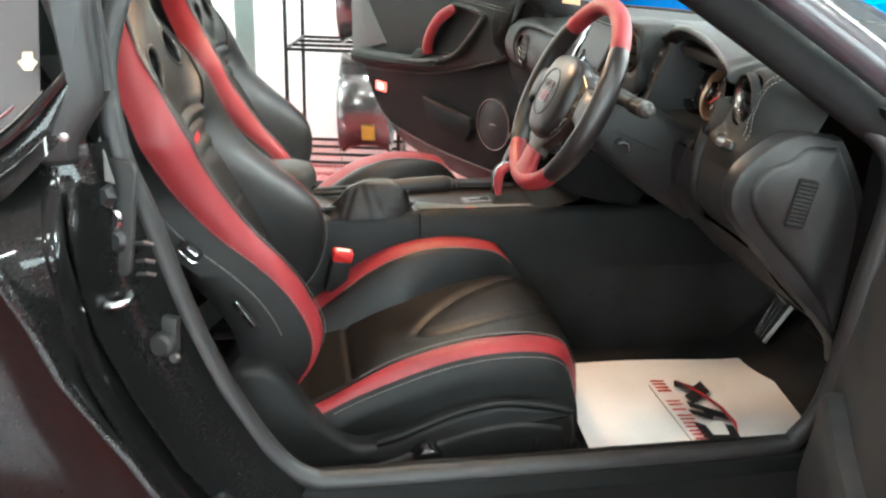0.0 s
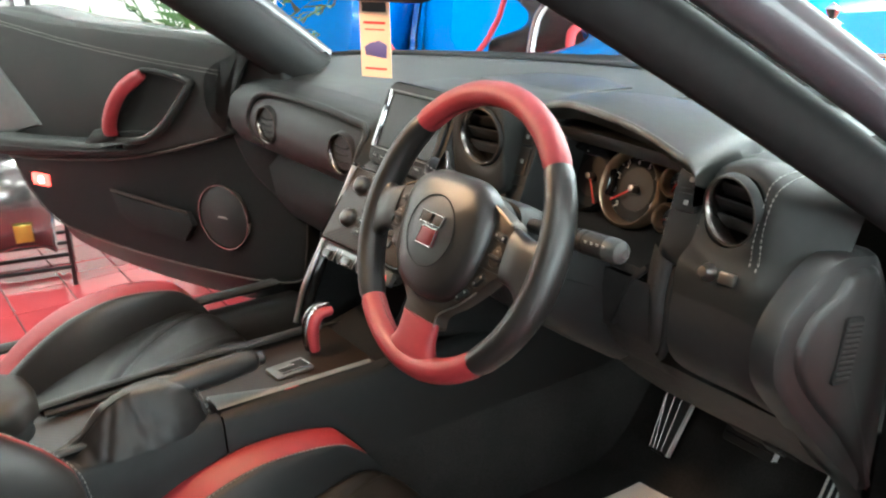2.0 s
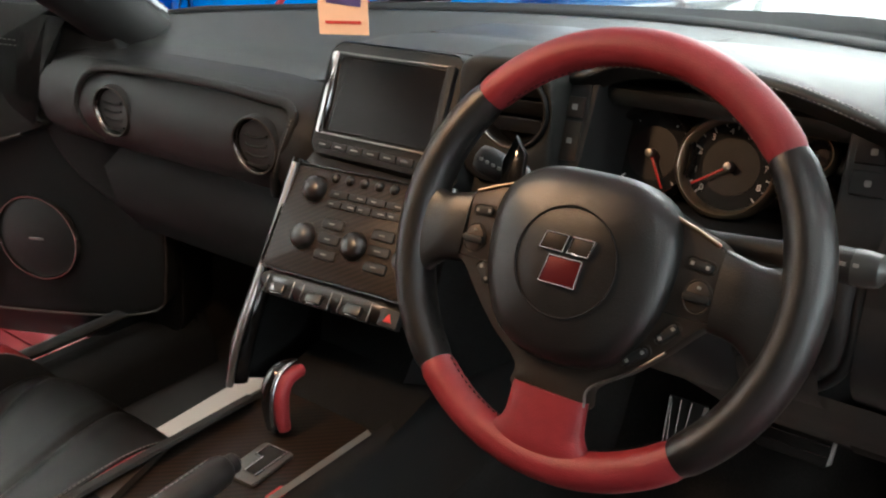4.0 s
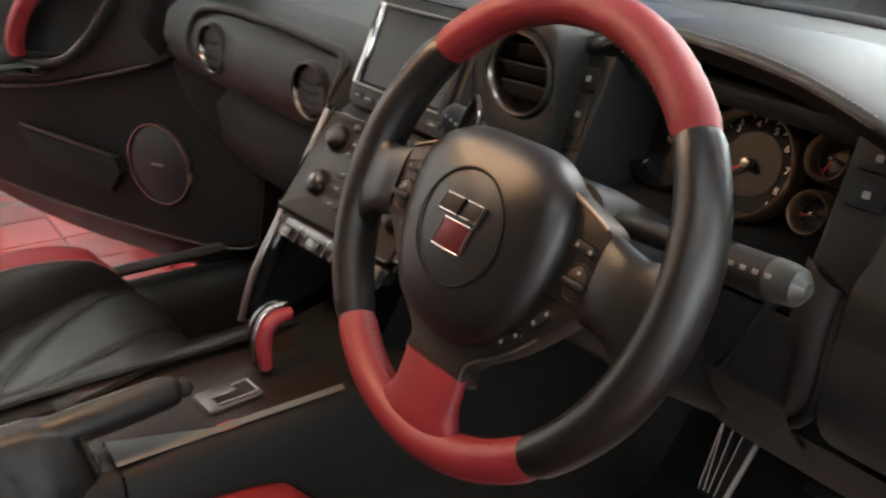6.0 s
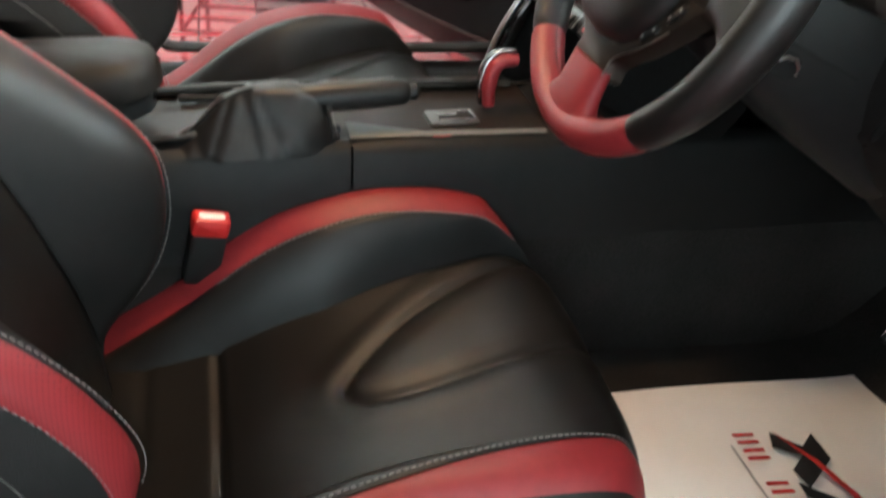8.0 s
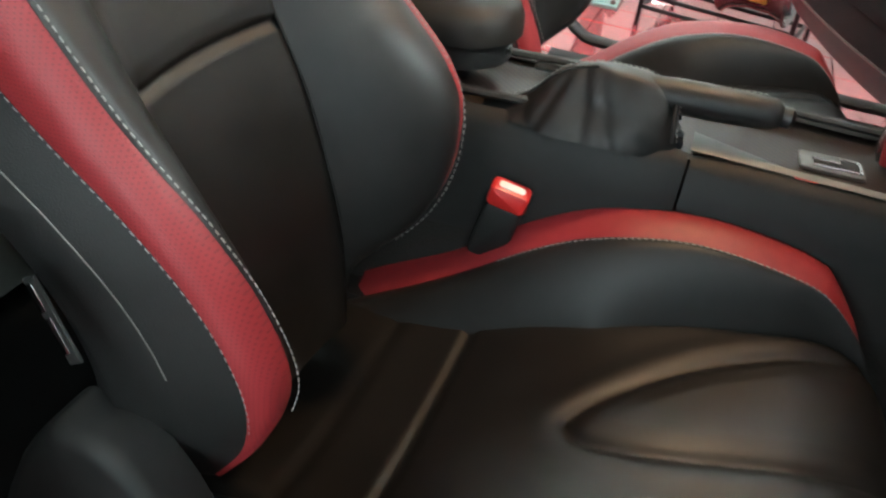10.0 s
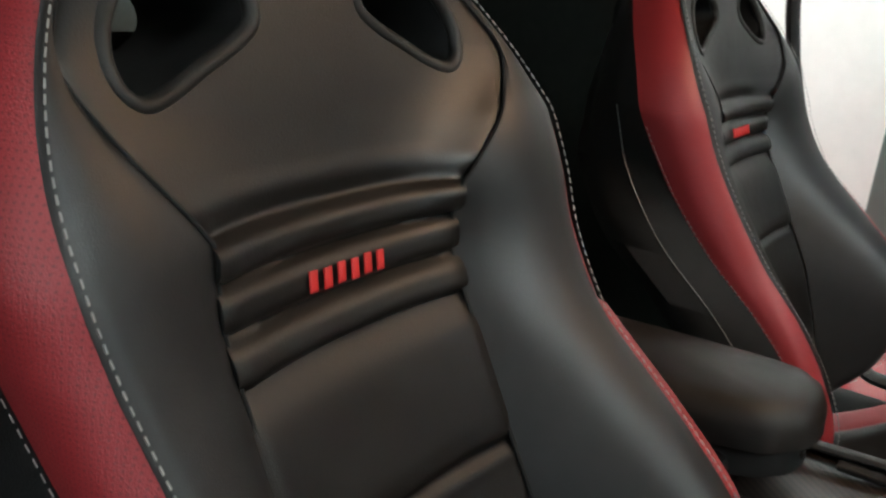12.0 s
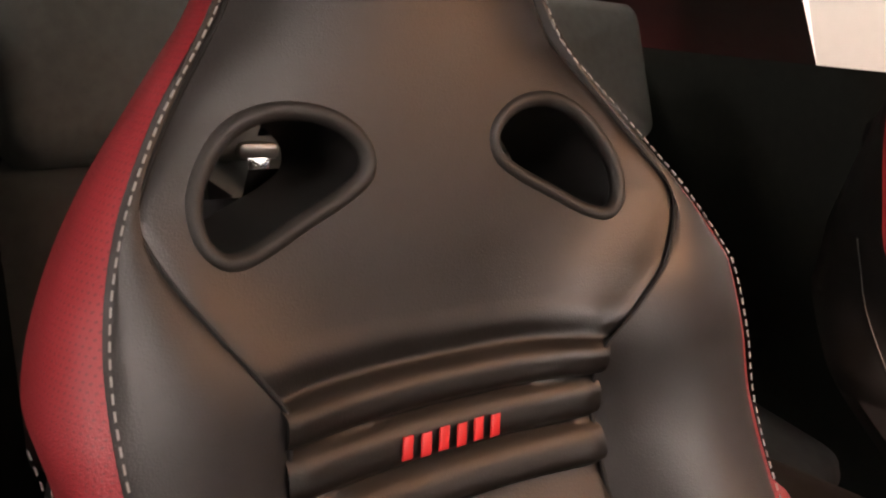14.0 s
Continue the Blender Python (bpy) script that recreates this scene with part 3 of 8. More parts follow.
# made-up white car: stands in for the glaring white background ahead
parked_car(pose(4.05, -1.75, 0, 0, 0, 90), "white hatchback added as a stand-in for the bright white ahead", PAINT_WHITE, "")
sign = thing("floor_sign", "yellow plastic folding floor sign", "sign", at=(2.5, 0.72, 0))
for sg in (-1, 1):
    part("sign_board", slab([(-0.15, 0), (0.15, 0), (0.11, 0.92), (-0.11, 0.92)], 0.02, 0.006, axes((sg * 0.17, 0, 0.004), (0, -sg, 0), (-sg * 0.18, 0, 1))), YELLOW, sign)


def rope_post(x, y):
    p = thing("barrier_post", "chrome barrier post with a round base", "barrier post", "barrier posts", at=(x, y, 0))
    part("base", lathe([(0, 0), (0.15, 0), (0.15, 0.012), (0.03, 0.04), (0.02, 0.06)], Matrix(), 32), CHROME, p)
    part("pole", lathe([(0.019, 0.05), (0.019, 0.86), (0.03, 0.865), (0.03, 0.885), (0.012, 0.9), (0.024, 0.93), (0, 0.95)], Matrix(), 24), CHROME, p)


POSTS = [(2.1, 4.0), (2.1, 2.35), (2.1, 0.84), (2.1, -0.7)]
for x, y in POSTS:
    rope_post(x, y)
for a, b in zip(POSTS, POSTS[1:]):
    pts = []
    for i in range(22):
        f = i / 21
        pts.append((a[0] + (b[0] - a[0]) * f - 0.02, a[1] + (b[1] - a[1]) * f, 0.86 - 2.5 * f * (1 - f) * 0.9))
    lone("barrier_rope", tube(pts, 0.013, 10), ROPE, "red twisted barrier rope hung between chrome posts", "rope", "barrier ropes")


# ---- the car's shell ----
shell = thing("sports_car", "black two-door sports car with both doors open", "car")
# floor pan, tunnel and bulkhead, carpeted
bm = box(pose(0.0, CY, 0.195), 2.6, 1.56, 0.03, 0.004)
part("floor_pan", bm, FLOOR_CARPET, shell, "black carpeted cabin floor")
P = [(0.44, 0.21), (0.56, 0.235), (0.70, 0.36), (0.78, 0.52), (0.80, 0.86)]
rows = [[(x, y, z) for x, z in [tuple(v) for v in [(p.x, p.y) for p in spline([(a, b, 0) for a, b in P], 14)]]] for y in np.linspace(-0.43, CY * 2 + 0.43, 6)]
part("footwell_bulkhead", sheet(rows), FLOOR_CARPET, shell)


def sill(sgn, name):
    """The door sill: scuff plate, step and outer skin; sgn -1 is the driver's side."""
    yy = lambda y: CY + sgn * (CY - y) if sgn > 0 else y
    prof = [(-0.335, 0.20), (-0.345, 0.305), (-0.36, 0.335), (-0.385, 0.348), (-0.425, 0.352), (-0.44, 0.345), (-0.445, 0.322), (-0.475, 0.315), (-0.535, 0.305), (-0.555, 0.285), (-0.56, 0.2), (-0.54, 0.13)]
    rows = [[(x, yy(y), z - (0.035 if sgn > 0 and z > 0.21 else 0)) for y, z in prof] for x in np.linspace(-0.5, 0.42, 8)]
    return part(name, sheet(rows), DOOR_LINING, shell, "dark plastic door sill plate")


sill(-1, "door_sill")
sill(1, "door_sill")

# weather strip round the driver's door opening
SEAL = [(-0.22, -0.20, 1.235), (-0.45, -0.24, 1.225), (-0.60, -0.31, 1.14), (-0.672, -0.385, 0.98), (-0.667, -0.42, 0.86), (-0.637, -0.42, 0.76), (-0.60, -0.42, 0.63), (-0.556, -0.42, 0.515), (-0.50, -0.42, 0.412), (-0.45, -0.42, 0.362), (-0.38, -0.42, 0.35), (-0.06, -0.42, 0.349), (0.27, -0.42, 0.352), (0.33, -0.42, 0.375), (0.365, -0.42, 0.45), (0.385, -0.42, 0.62), (0.40, -0.42, 0.80), (0.36, -0.39, 0.87)]
part("weather_strip", tube(spline(SEAL, 120), 0.0155, 14, squash=1.0, up=(0, 1, 0)), SEAL_RUBBER, shell, "black rubber door seal")
part("weather_strip", tube([(p.x, 2 * CY - p.y, p.z) for p in spline(SEAL, 90)], 0.011, 10, squash=1.3, up=(0, 1, 0)), RUBBER, shell)

# pillar behind the door with its jamb, and the rear quarter
EDGE = [(0.95, -0.668), (0.86, -0.662), (0.76, -0.632), (0.63, -0.594), (0.515, -0.550), (0.41, -0.492), (0.35, -0.44)]
RIB1 = [(0.95, -0.70), (0.85, -0.708), (0.783, -0.711), (0.697, -0.705), (0.637, -0.692), (0.54, -0.654), (0.443, -0.606), (0.394, -0.572), (0.35, -0.53)]
RIB2 = [(0.95, -0.745), (0.855, -0.738), (0.78, -0.724), (0.704, -0.712), (0.616, -0.700), (0.54, -0.672), (0.443, -0.624), (0.394, -0.592), (0.35, -0.56)]
RIB3 = [(0.95, -0.82), (0.84, -0.80), (0.749, -0.778), (0.693, -0.752), (0.619, -0.726), (0.572, -0.700), (0.506, -0.662), (0.446, -0.632), (0.35, -0.585)]


def at_z(tab, z):
    return table(tab[::-1], z, 1)


SHOULDER = [(-1.7, 0.80), (-1.2, 0.80), (-0.95, 0.815), (-0.84, 0.835), (-0.784, 0.862), (-0.748, 0.892), (-0.721, 0.921), (-0.701, 0.942)]


def tuck(p):
    """The panel runs in under the pillar cover and stops below the shoulder."""
    x, y, z = p
    k = min(max((z - 0.76) / 0.09, 0), 1)
    k = k * k * (3 - 2 * k) * min(max((x + 0.84) / 0.07, 0), 1)
    return (x, y + (-0.466 - y) * k if y < -0.466 else y, min(z, table(SHOULDER, x, 1) - 0.045) if x < -0.70 else z)


jamb, quarter = [], []
for z in np.linspace(0.33, 0.87, 44):
    e, a, b, c = at_z(EDGE, z), at_z(RIB1, z), at_z(RIB2, z), at_z(RIB3, z)
    jamb.append([(e - 0.002, -0.41, z), (e - 0.012, -0.435, z), (e * 0.7 + a * 0.3, -0.452, z), (e * 0.4 + a * 0.6, -0.462, z), (a + 0.006, -0.478, z), (a + 0.001, -0.497, z), (a - 0.004, -0.500, z), (a - 0.009, -0.492, z), (a * 0.5 + b * 0.5 - 0.003, -0.505, z), (b + 0.010, -0.530, z), (b + 0.003, -0.549, z), (b - 0.004, -0.553, z), (b - 0.010, -0.548, z)])
    r = [(b - 0.010, -0.548, z), (b * 0.5 + c * 0.5, -0.556, z), (c + 0.010, -0.566, z), (c, -0.574, z), (c - 0.008, -0.572, z), (c - 0.03, -0.564, z)]
    for f in np.linspace(0.06, 1.0, 14):
        r.append((c - 0.03 - 0.9 * f, -0.566 - 0.055 * math.sin(f * math.pi * 0.55) * (1 - abs(z - 0.6)), z))
    quarter.append(r)
jamb, quarter = [[tuck(p) for p in r] for r in jamb], [[tuck(p) for p in r] for r in quarter]
part("door_jamb", sheet(jamb), PAINT_BLACK, shell, "gloss black painted door jamb", 70)
part("rear_quarter_panel", sheet(quarter), PAINT_BLACK, shell, "gloss black rear quarter panel", 70)
rows = [[(x, -0.556 + 0.0, 0.33), (x, -0.58, 0.24), (x, -0.55, 0.13)] for x in np.linspace(-1.6, -0.57, 6)]
part("side_skirt", sheet(rows), PAINT_BLACK, shell)
# shoulder under the quarter window and the plastic pillar cover
rows = []
for p in spline([(x, z, 0) for x, z in SHOULDER[::-1]], 40):
    x, z = p.x, p.y
    k = min(max((-0.70 - x) / 0.12, 0.0), 1)
    rows.append([(x, -0.43, z + 0.004), (x, -0.468, z + 0.004), (x, -0.468 - 0.010 * k, z + 0.002), (x, -0.468 - 0.018 * k, z - 0.010), (x, -0.468 - 0.020 * k, z - 0.022), (x, -0.468 - 0.030 * k, z - 0.027), (x, -0.468 - 0.085 * k, z - 0.048)])
part("shoulder", sheet(rows), PAINT_BLACK, shell, "", 60)
part("waist_moulding", tube([(r[2][0], r[2][1] - 0.003, r[2][2] + 0.008) for r in rows], 0.006, 8), PIANO, shell)
# two chrome lines added for the white reflections along the shoulder
part("waist_glint", tube([(r[2][0], r[2][1] + 0.006, r[2][2] + 0.020) for r in rows[8:]], 0.0026, 8), CHROME, shell, "thin bright line added as a reflection along the waist")
part("waist_glint", tube([(r[2][0], r[2][1] + 0.008, r[2][2] + 0.036) for r in rows[14:]], 0.0022, 8), CHROME, shell, "thin bright line added as a reflection along the waist")
COVER = [(-0.72, 1.045), (-0.674, 1.045), (-0.669, 0.996), (-0.666, 0.94), (-0.671, 0.914), (-0.697, 0.875), (-0.707, 0.848), (-0.744, 0.849), (-0.738, 0.882), (-0.711, 0.927), (-0.704, 0.942), (-0.712, 0.996)]
cover = part("pillar_cover", slab([(p.x, p.y) for p in spline([(a, b, 0) for a, b in COVER], 60, True)], 0.05, 0.010, axes((0, -0.476, 0), (1, 0, 0), (0, 0, 1)), dome=0.004), PAINT_GREY, shell, "grey plastic pillar cover", 60)
part("cover_screw", lathe([(0, 0.004), (0.005, 0.003), (0.006, 0.0)], axes((-0.712, -0.476, 0.882), (1, 0, 0), (0, 0, 1)), 12), SATIN, cover)
part("door_frame_upright", tube([(-0.667, -0.452, 0.93), (-0.675, -0.44, 1.02), (-0.69, -0.40, 1.14)], 0.010, 8, squash=1.6), RUBBER, shell)
part("door_frame_upright", tube([(-0.70, -0.462, 0.95), (-0.71, -0.45, 1.03), (-0.73, -0.41, 1.14)], 0.009, 8), PAINT_GREY, shell)
JX, JY = (1, -0.5, -0.1), (0.25, 0, 1)


def jamb_at(x, z, out=0.0):
    """A place on the jamb face, facing out of the doorway."""
    return axes((x, -0.452 - out, z), JX, JY)


part("striker_plate", slab(rrect(0.050, 0.042, 0.010), 0.012, 0.004, jamb_at(-0.694, 0.672, 0.004)), RACK_BLACK, shell, "black striker plate")
part("striker", tube(spline([(-0.688, -0.458, 0.674), (-0.686, -0.478, 0.672), (-0.680, -0.482, 0.672), (-0.664, -0.480, 0.675), (-0.660, -0.460, 0.676)], 18), 0.0052, 12), CHROME, shell, "bright steel door striker")
part("latch_plate", slab(rrect(0.062, 0.145, 0.014), 0.006, 0.003, jamb_at(-0.676, 0.776)), PAINT_GREY, shell, "grey latch plate")
for dz in (0.040, -0.040):
    part("bolt", lathe([(0, 0.009), (0.010, 0.009), (0.013, 0.006), (0.0165, 0.003), (0.0175, 0.0)], jamb_at(-0.675 - dz * 0.10, 0.776 + dz * 0.72, 0.002), 6 if dz > 0 else 20), RACK_BLACK, shell)
part("latch_ring", lathe([(0.0085, -0.002), (0.0125, 0.004), (0.0155, 0.0)], jamb_at(-0.675, 0.775, 0.003), 24), CHROME, shell, "bright latch ring")
part("latch_hole", lathe([(0, 0.001), (0.009, 0.001), (0.0095, -0.002)], jamb_at(-0.675, 0.775, 0.003), 20), DARK, shell)
part("warning_sticker", slab([(-0.016, -0.020), (0.018, -0.024), (-0.006, 0.028)], 0.0015, 0.0004, jamb_at(-0.678, 0.846, 0.002)), TRIM_GREY, shell, "pale triangular sticker")
part("small_sticker", slab([(-0.006, -0.024), (0.007, -0.022), (0.006, 0.024), (-0.007, 0.022)], 0.0012, 0.0004, axes((-0.680, -0.470, 0.600), (1, -0.5, 0.2), (0.35, 0, 1))), RACK_BLACK, shell)
part("sticker_edge", tube([axes((-0.680, -0.4715, 0.600), (1, -0.5, 0.2), (0.35, 0, 1)) @ Vector((x, y, 0)) for x, y in ((-0.006, -0.024), (0.007, -0.022), (0.006, 0.024), (-0.007, 0.022))], 0.0011, 6, True), BRIGHT_ALLOY, shell, "pale sticker edge")
part("check_bracket", slab([(-0.028, 0.022), (0.022, 0.024), (0.022, 0.008), (0.024, -0.022), (0.008, -0.032), (-0.010, -0.014)], 0.010, 0.004, jamb_at(-0.630, 0.620, 0.002)), PAINT_GREY, shell, "grey check bracket")
part("rubber_stop", lathe([(0, 0.016), (0.012, 0.016), (0.016, 0.012), (0.017, 0.0)], jamb_at(-0.624, 0.606, 0.004), 20), RUBBER, shell)
part("bracket_bolt", lathe([(0, 0.005), (0.006, 0.005), (0.008, 0.0)], jamb_at(-0.614, 0.584, 0.004), 12), SATIN, shell)
for z0 in (0.745, 0.722, 0.705):
    part("wire_clip", tube([(-0.650, -0.462, z0), (-0.638, -0.468, z0 + 0.003), (-0.628, -0.462, z0 - 0.002)], 0.0022, 6), SATIN, shell)

# roof, rear deck and rear pillar
def roof_z(x):
    return table([(-2.0, 0.95), (-1.6, 1.12), (-1.2, 1.25), (-0.8, 1.33), (-0.45, 1.335), (-0.25, 1.31)], x, 1)


for name, dz, mat in (("headliner", -0.03, HEADLINER), ("roof_skin", 0.0, PAINT_BLACK)):
    rows = []
    for x in np.linspace(-0.25, -1.25, 14):
        rows.append([(x, CY + s * table([(-1.25, 0.62), (-0.6, 0.58), (-0.25, 0.52)], x, 1), roof_z(x) + dz - 0.07 * abs(s) ** 4) for s in np.linspace(-1, 1, 15)])
    part(name, sheet(rows), mat, shell)
rows = []
for x in np.linspace(-1.25, -2.0, 8):
    rows.append([(x, CY + s * (0.66 - 0.12 * (-1.25 - x)), roof_z(x) - 0.06 * abs(s) ** 4) for s in np.linspace(-1, 1, 9)])
part("rear_window", sheet(rows), DARK_GLASS, shell, "dark tinted rear window").visible_shadow = False
for sg in (-1, 1):
    rows = []
    x1 = -1.9 if sg < 0 else -1.14
    for x in np.linspace(-0.74, x1, 12):
        zt = roof_z(x) - 0.08
        zb = 0.955 - 0.10 * min(1, max(0, (-0.70 - x) / 0.09)) if sg < 0 else 0.95
        hw = 0.66 - 0.1 * max(0, -1.25 - x)
        rows.append([(x, CY + sg * (0.80 + (hw - 0.80) * f), zb + (zt - zb) * f) for f in np.linspace(0, 1, 5)])
    qw = part("quarter_window", sheet(rows), TINT if sg < 0 else SMOKED_GLASS, shell, "dark rear quarter window" if sg < 0 else "smoked rear quarter window")
    qw.visible_shadow = sg < 0
rows = [[(x, CY + 0.80 + (0.62 - 0.80) * f, 0.95 + (roof_z(x) - 0.08 - 0.95) * f) for f in np.linspace(0, 1, 5)] for x in np.linspace(-1.14, -1.95, 8)]
part("rear_pillar", sheet(rows), REAR_TRIM, shell, "dark rear pillar trim")
part("sticker", slab([(a * 0.36, b * 0.4) for a, b in [(-0.02, 0.0), (-0.012, -0.012), (0.012, -0.012), (0.02, 0.0), (0.03, 0.012), (0.016, 0.02), (0.014, 0.04), (-0.014, 0.04), (-0.016, 0.02), (-0.03, 0.012)]], 0.001, 0.0003, axes((-0.748, -0.450, 0.957), (1, 0, 0), (0.0, 0.35, 1))), ORANGE, shell, "small pale sticker on the glass")

for sg in (-1, 1):
    rows = []
    for x in np.linspace(-0.70, -1.95, 12):
        hw = 0.66 - 0.1 * max(0, -1.25 - x)
        half = table([(-1.25, 0.62), (-0.6, 0.58), (-0.25, 0.52)], x, 1)
        rows.append([(x, CY + sg * (hw + 0.01), roof_z(x) - 0.09), (x, CY + sg * (half + 0.02), roof_z(x) - 0.06), (x, CY + sg * (half - 0.03), roof_z(x) - 0.05)])
    part("roof_rail", sheet(rows), HEADLINER, shell)
part("rear_bulkhead", sheet([[(-1.45, y, z) for y in (-0.46, CY, 1.16)] for z in (0.18, 0.55, 0.93)]), REAR_TRIM, shell)
rows = [[(-1.95, CY + s * 0.6, z) for s in (-1, 0, 1)] for z in (0.8, 0.9, 1.0)]
part("rear_deck_panel", sheet(rows), PAINT_BLACK, shell)
# windscreen pillars, header, windscreen and bonnet
A_BASE, A_TOP = Vector((0.45, -0.416, 0.822)), Vector((-0.25, -0.15, 1.285))
for sg in (-1, 1):
    mir = lambda p: (p[0], p[1] if sg < 0 else 2 * CY - p[1], p[2])
    d = A_TOP - A_BASE
    pts = [mir(A_BASE + d * f + Vector((0, 0, 0.012 * math.sin(f * math.pi)))) for f in np.linspace(-0.06, 1.02, 16)]
    part("windscreen_pillar_trim", tube(pts, 0.029 if sg < 0 else 0.048, 18, squash=1.15), PILLAR_TRIM, shell, "black plastic windscreen pillar trim")
    o = Vector((0.035, -0.052, 0.034)) if sg < 0 else Vector((0.06, -0.05, 0.03))
    pts = [mir(A_BASE + d * f + o + Vector((0, 0, 0.012 * math.sin(f * math.pi)))) for f in np.linspace(-0.3, 1.02, 18)]
    part("windscreen_pillar", tube(pts, 0.025, 14, squash=1.1), PAINT_PILLAR, shell, "glossy dark windscreen pillar")
part("header_rail", tube([(-0.27, CY + s * 0.50, 1.285 - 0.02 * s * s) for s in np.linspace(-1, 1, 15)], 0.03, 10), HEADLINER, shell)
rows = []
for f in np.linspace(0, 1, 10):
    row = []
    for s in np.linspace(-1, 1, 15):
        base = Vector((0.98 - 0.42 * s * s, CY + s * 0.80, 0.885 - 0.01 * s * s))
        top = Vector((-0.25 - 0.03 * s * s, CY + s * 0.50, 1.30 - 0.02 * s * s))
        row.append(base.lerp(top, f) + Vector((0, 0, 0.03 * math.sin(math.pi * f))))
    rows.append(row)
screen_glass = part("windscreen", sheet(rows), GLASS, shell, "clear windscreen")
screen_glass.visible_shadow = False
rows = []
for f in np.linspace(0, 1, 12):
    rows.append([(0.98 - 0.42 * s * s * (1 - f) + 1.05 * f, CY + s * (0.84 + 0.05 * f), 0.885 - 0.10 * f - 0.08 * f * f - 0.05 * s ** 4) for s in np.linspace(-1, 1, 15)])
part("bonnet", sheet(rows), PAINT_BLACK, shell, "gloss black bonnet")
rows = [[(x, -0.535 - 0.02 * math.sin((z - 0.1) * 3), z) for z in np.linspace(0.15, 0.84, 10)] for x in np.linspace(0.52, 1.5, 8)]
part("front_wing", sheet(rows), PAINT_BLACK, shell)
# hinge pillar face
rows = [[(0.40, -0.36, z), (0.405, -0.40, z), (0.41, -0.425, z), (0.435, -0.44, z), (0.45, -0.47, z), (0.47, -0.53, z), (0.55, -0.545, z)] for z in np.linspace(0.2, 0.86, 8)]
part("hinge_pillar", sheet(rows), PAINT_BLACK, shell, "gloss black hinge pillar")
part("hinge_pillar", sheet([[(x, 2 * CY - y, z) for x, y, z in r] for r in rows]), PAINT_BLACK, shell)
part("kick_panel", sheet([[(x, 1.105, z) for x in np.linspace(0.40, 0.82, 6)] for z in np.linspace(0.2, 0.86, 6)]), FLOOR_CARPET, shell, "black carpeted kick panel")
# rear view mirror
mir_ob = thing("rear_view_mirror", "dark rear view mirror at the top of the windscreen", "mirror", at=(0.10, 0.30, 1.115))
part("mirror_housing", slab(rrect(0.22, 0.065, 0.028), 0.03, 0.008, axes((0, 0, 0), (0.25, -1, 0), (0, 0, 1))), PLASTIC, mir_ob)
part("mirror_arm", tube([(0.01, 0.02, 0.01), (0.03, 0.03, 0.06), (0.05, 0.04, 0.11)], 0.008, 8), PLASTIC, mir_ob)


# ---- seats ----
BACK_Y, CUSH_Y = -0.035, 0.02
# z, inner edge of the red band (x, half width), its outer edge (x, half width), centre panel x
BACK = [(0.36, -0.470, 0.118, -0.482, 0.150, -0.470), (0.42, -0.428, 0.123, -0.440, 0.165, -0.475), (0.476, -0.412, 0.126, -0.428, 0.172, -0.485),
        (0.54, -0.435, 0.132, -0.446, 0.178, -0.505), (0.60, -0.474, 0.143, -0.490, 0.184, -0.528), (0.66, -0.527, 0.151, -0.555, 0.186, -0.560),
        (0.72, -0.572, 0.153, -0.606, 0.186, -0.593), (0.77, -0.604, 0.158, -0.638, 0.190, -0.618), (0.81, -0.622, 0.165, -0.660, 0.197, -0.629),
        (0.85, -0.640, 0.165, -0.678, 0.190, -0.640), (0.89, -0.655, 0.155, -0.700, 0.170, -0.650), (0.93, -0.672, 0.135, -0.722, 0.141, -0.660),
        (0.98, -0.688, 0.104, -0.741, 0.106, -0.672), (1.03, -0.702, 0.086, -0.755, 0.092, -0.684), (1.07, -0.716, 0.076, -0.765, 0.082, -0.700), (1.095, -0.735, 0.060, -0.766, 0.066, -0.728)]
FOLDS = (0.812, 0.789, 0.765, 0.741)
HOLE = [(0.135, 0.893), (0.130, 0.909), (0.113, 0.929), (0.087, 0.939), (0.058, 0.936), (0.040, 0.923), (0.039, 0.908), (0.054, 0.897), (0.078, 0.886), (0.104, 0.874), (0.121, 0.871), (0.132, 0.879)]


IN_X, IN_Z = zip(*[(p.x, p.y) for p in spline([(-0.54, 0.262, 0), (-0.469, 0.305, 0), (-0.39, 0.357, 0), (-0.309, 0.420, 0), (-0.236, 0.459, 0), (-0.143, 0.477, 0), (-0.029, 0.463, 0), (0.04, 0.42, 0)], 60)])
OUT_X, OUT_Z = zip(*[(p.x, p.y) for p in spline([(-0.54, 0.280, 0), (-0.50, 0.307, 0), (-0.41, 0.361, 0), (-0.326, 0.429, 0), (-0.245, 0.470, 0), (-0.135, 0.485, 0), (-0.032, 0.468, 0), (0.04, 0.42, 0)], 60)])


def inside(poly, x, y):
    hit = False
    for (x0, y0), (x1, y1) in zip(poly, poly[1:] + poly[:1]):
        if (y0 > y) != (y1 > y) and x < (x1 - x0) * (y - y0) / (y1 - y0) + x0:
            hit = not hit
    return hit


def panel_half(z, ha, s=-1):
    """Half width of the centre panel: a straight strip that runs out to the shoulders."""
    f = min(max((z - 0.808) / 0.082, 0), 1) ** 1.1
    w = 0.105 if s < 0 else 0.094
    return min(w + (ha - 0.004 - w) * f, ha - 0.004)


def panel_base(z, y, xc, hc, xa):
    """Slightly dished between the wings, rounded back at the shoulders and head."""
    k = min(max((z - 0.765) / 0.095, 0), 1)
    k = k * k * (3 - 2 * k)
    return xc + (1 - k) * 0.012 * (min(abs(y), 0.105) / 0.105) ** 2 + k * (xa - 0.002 - xc) * min(1.0, abs(y) / hc) ** 3.2


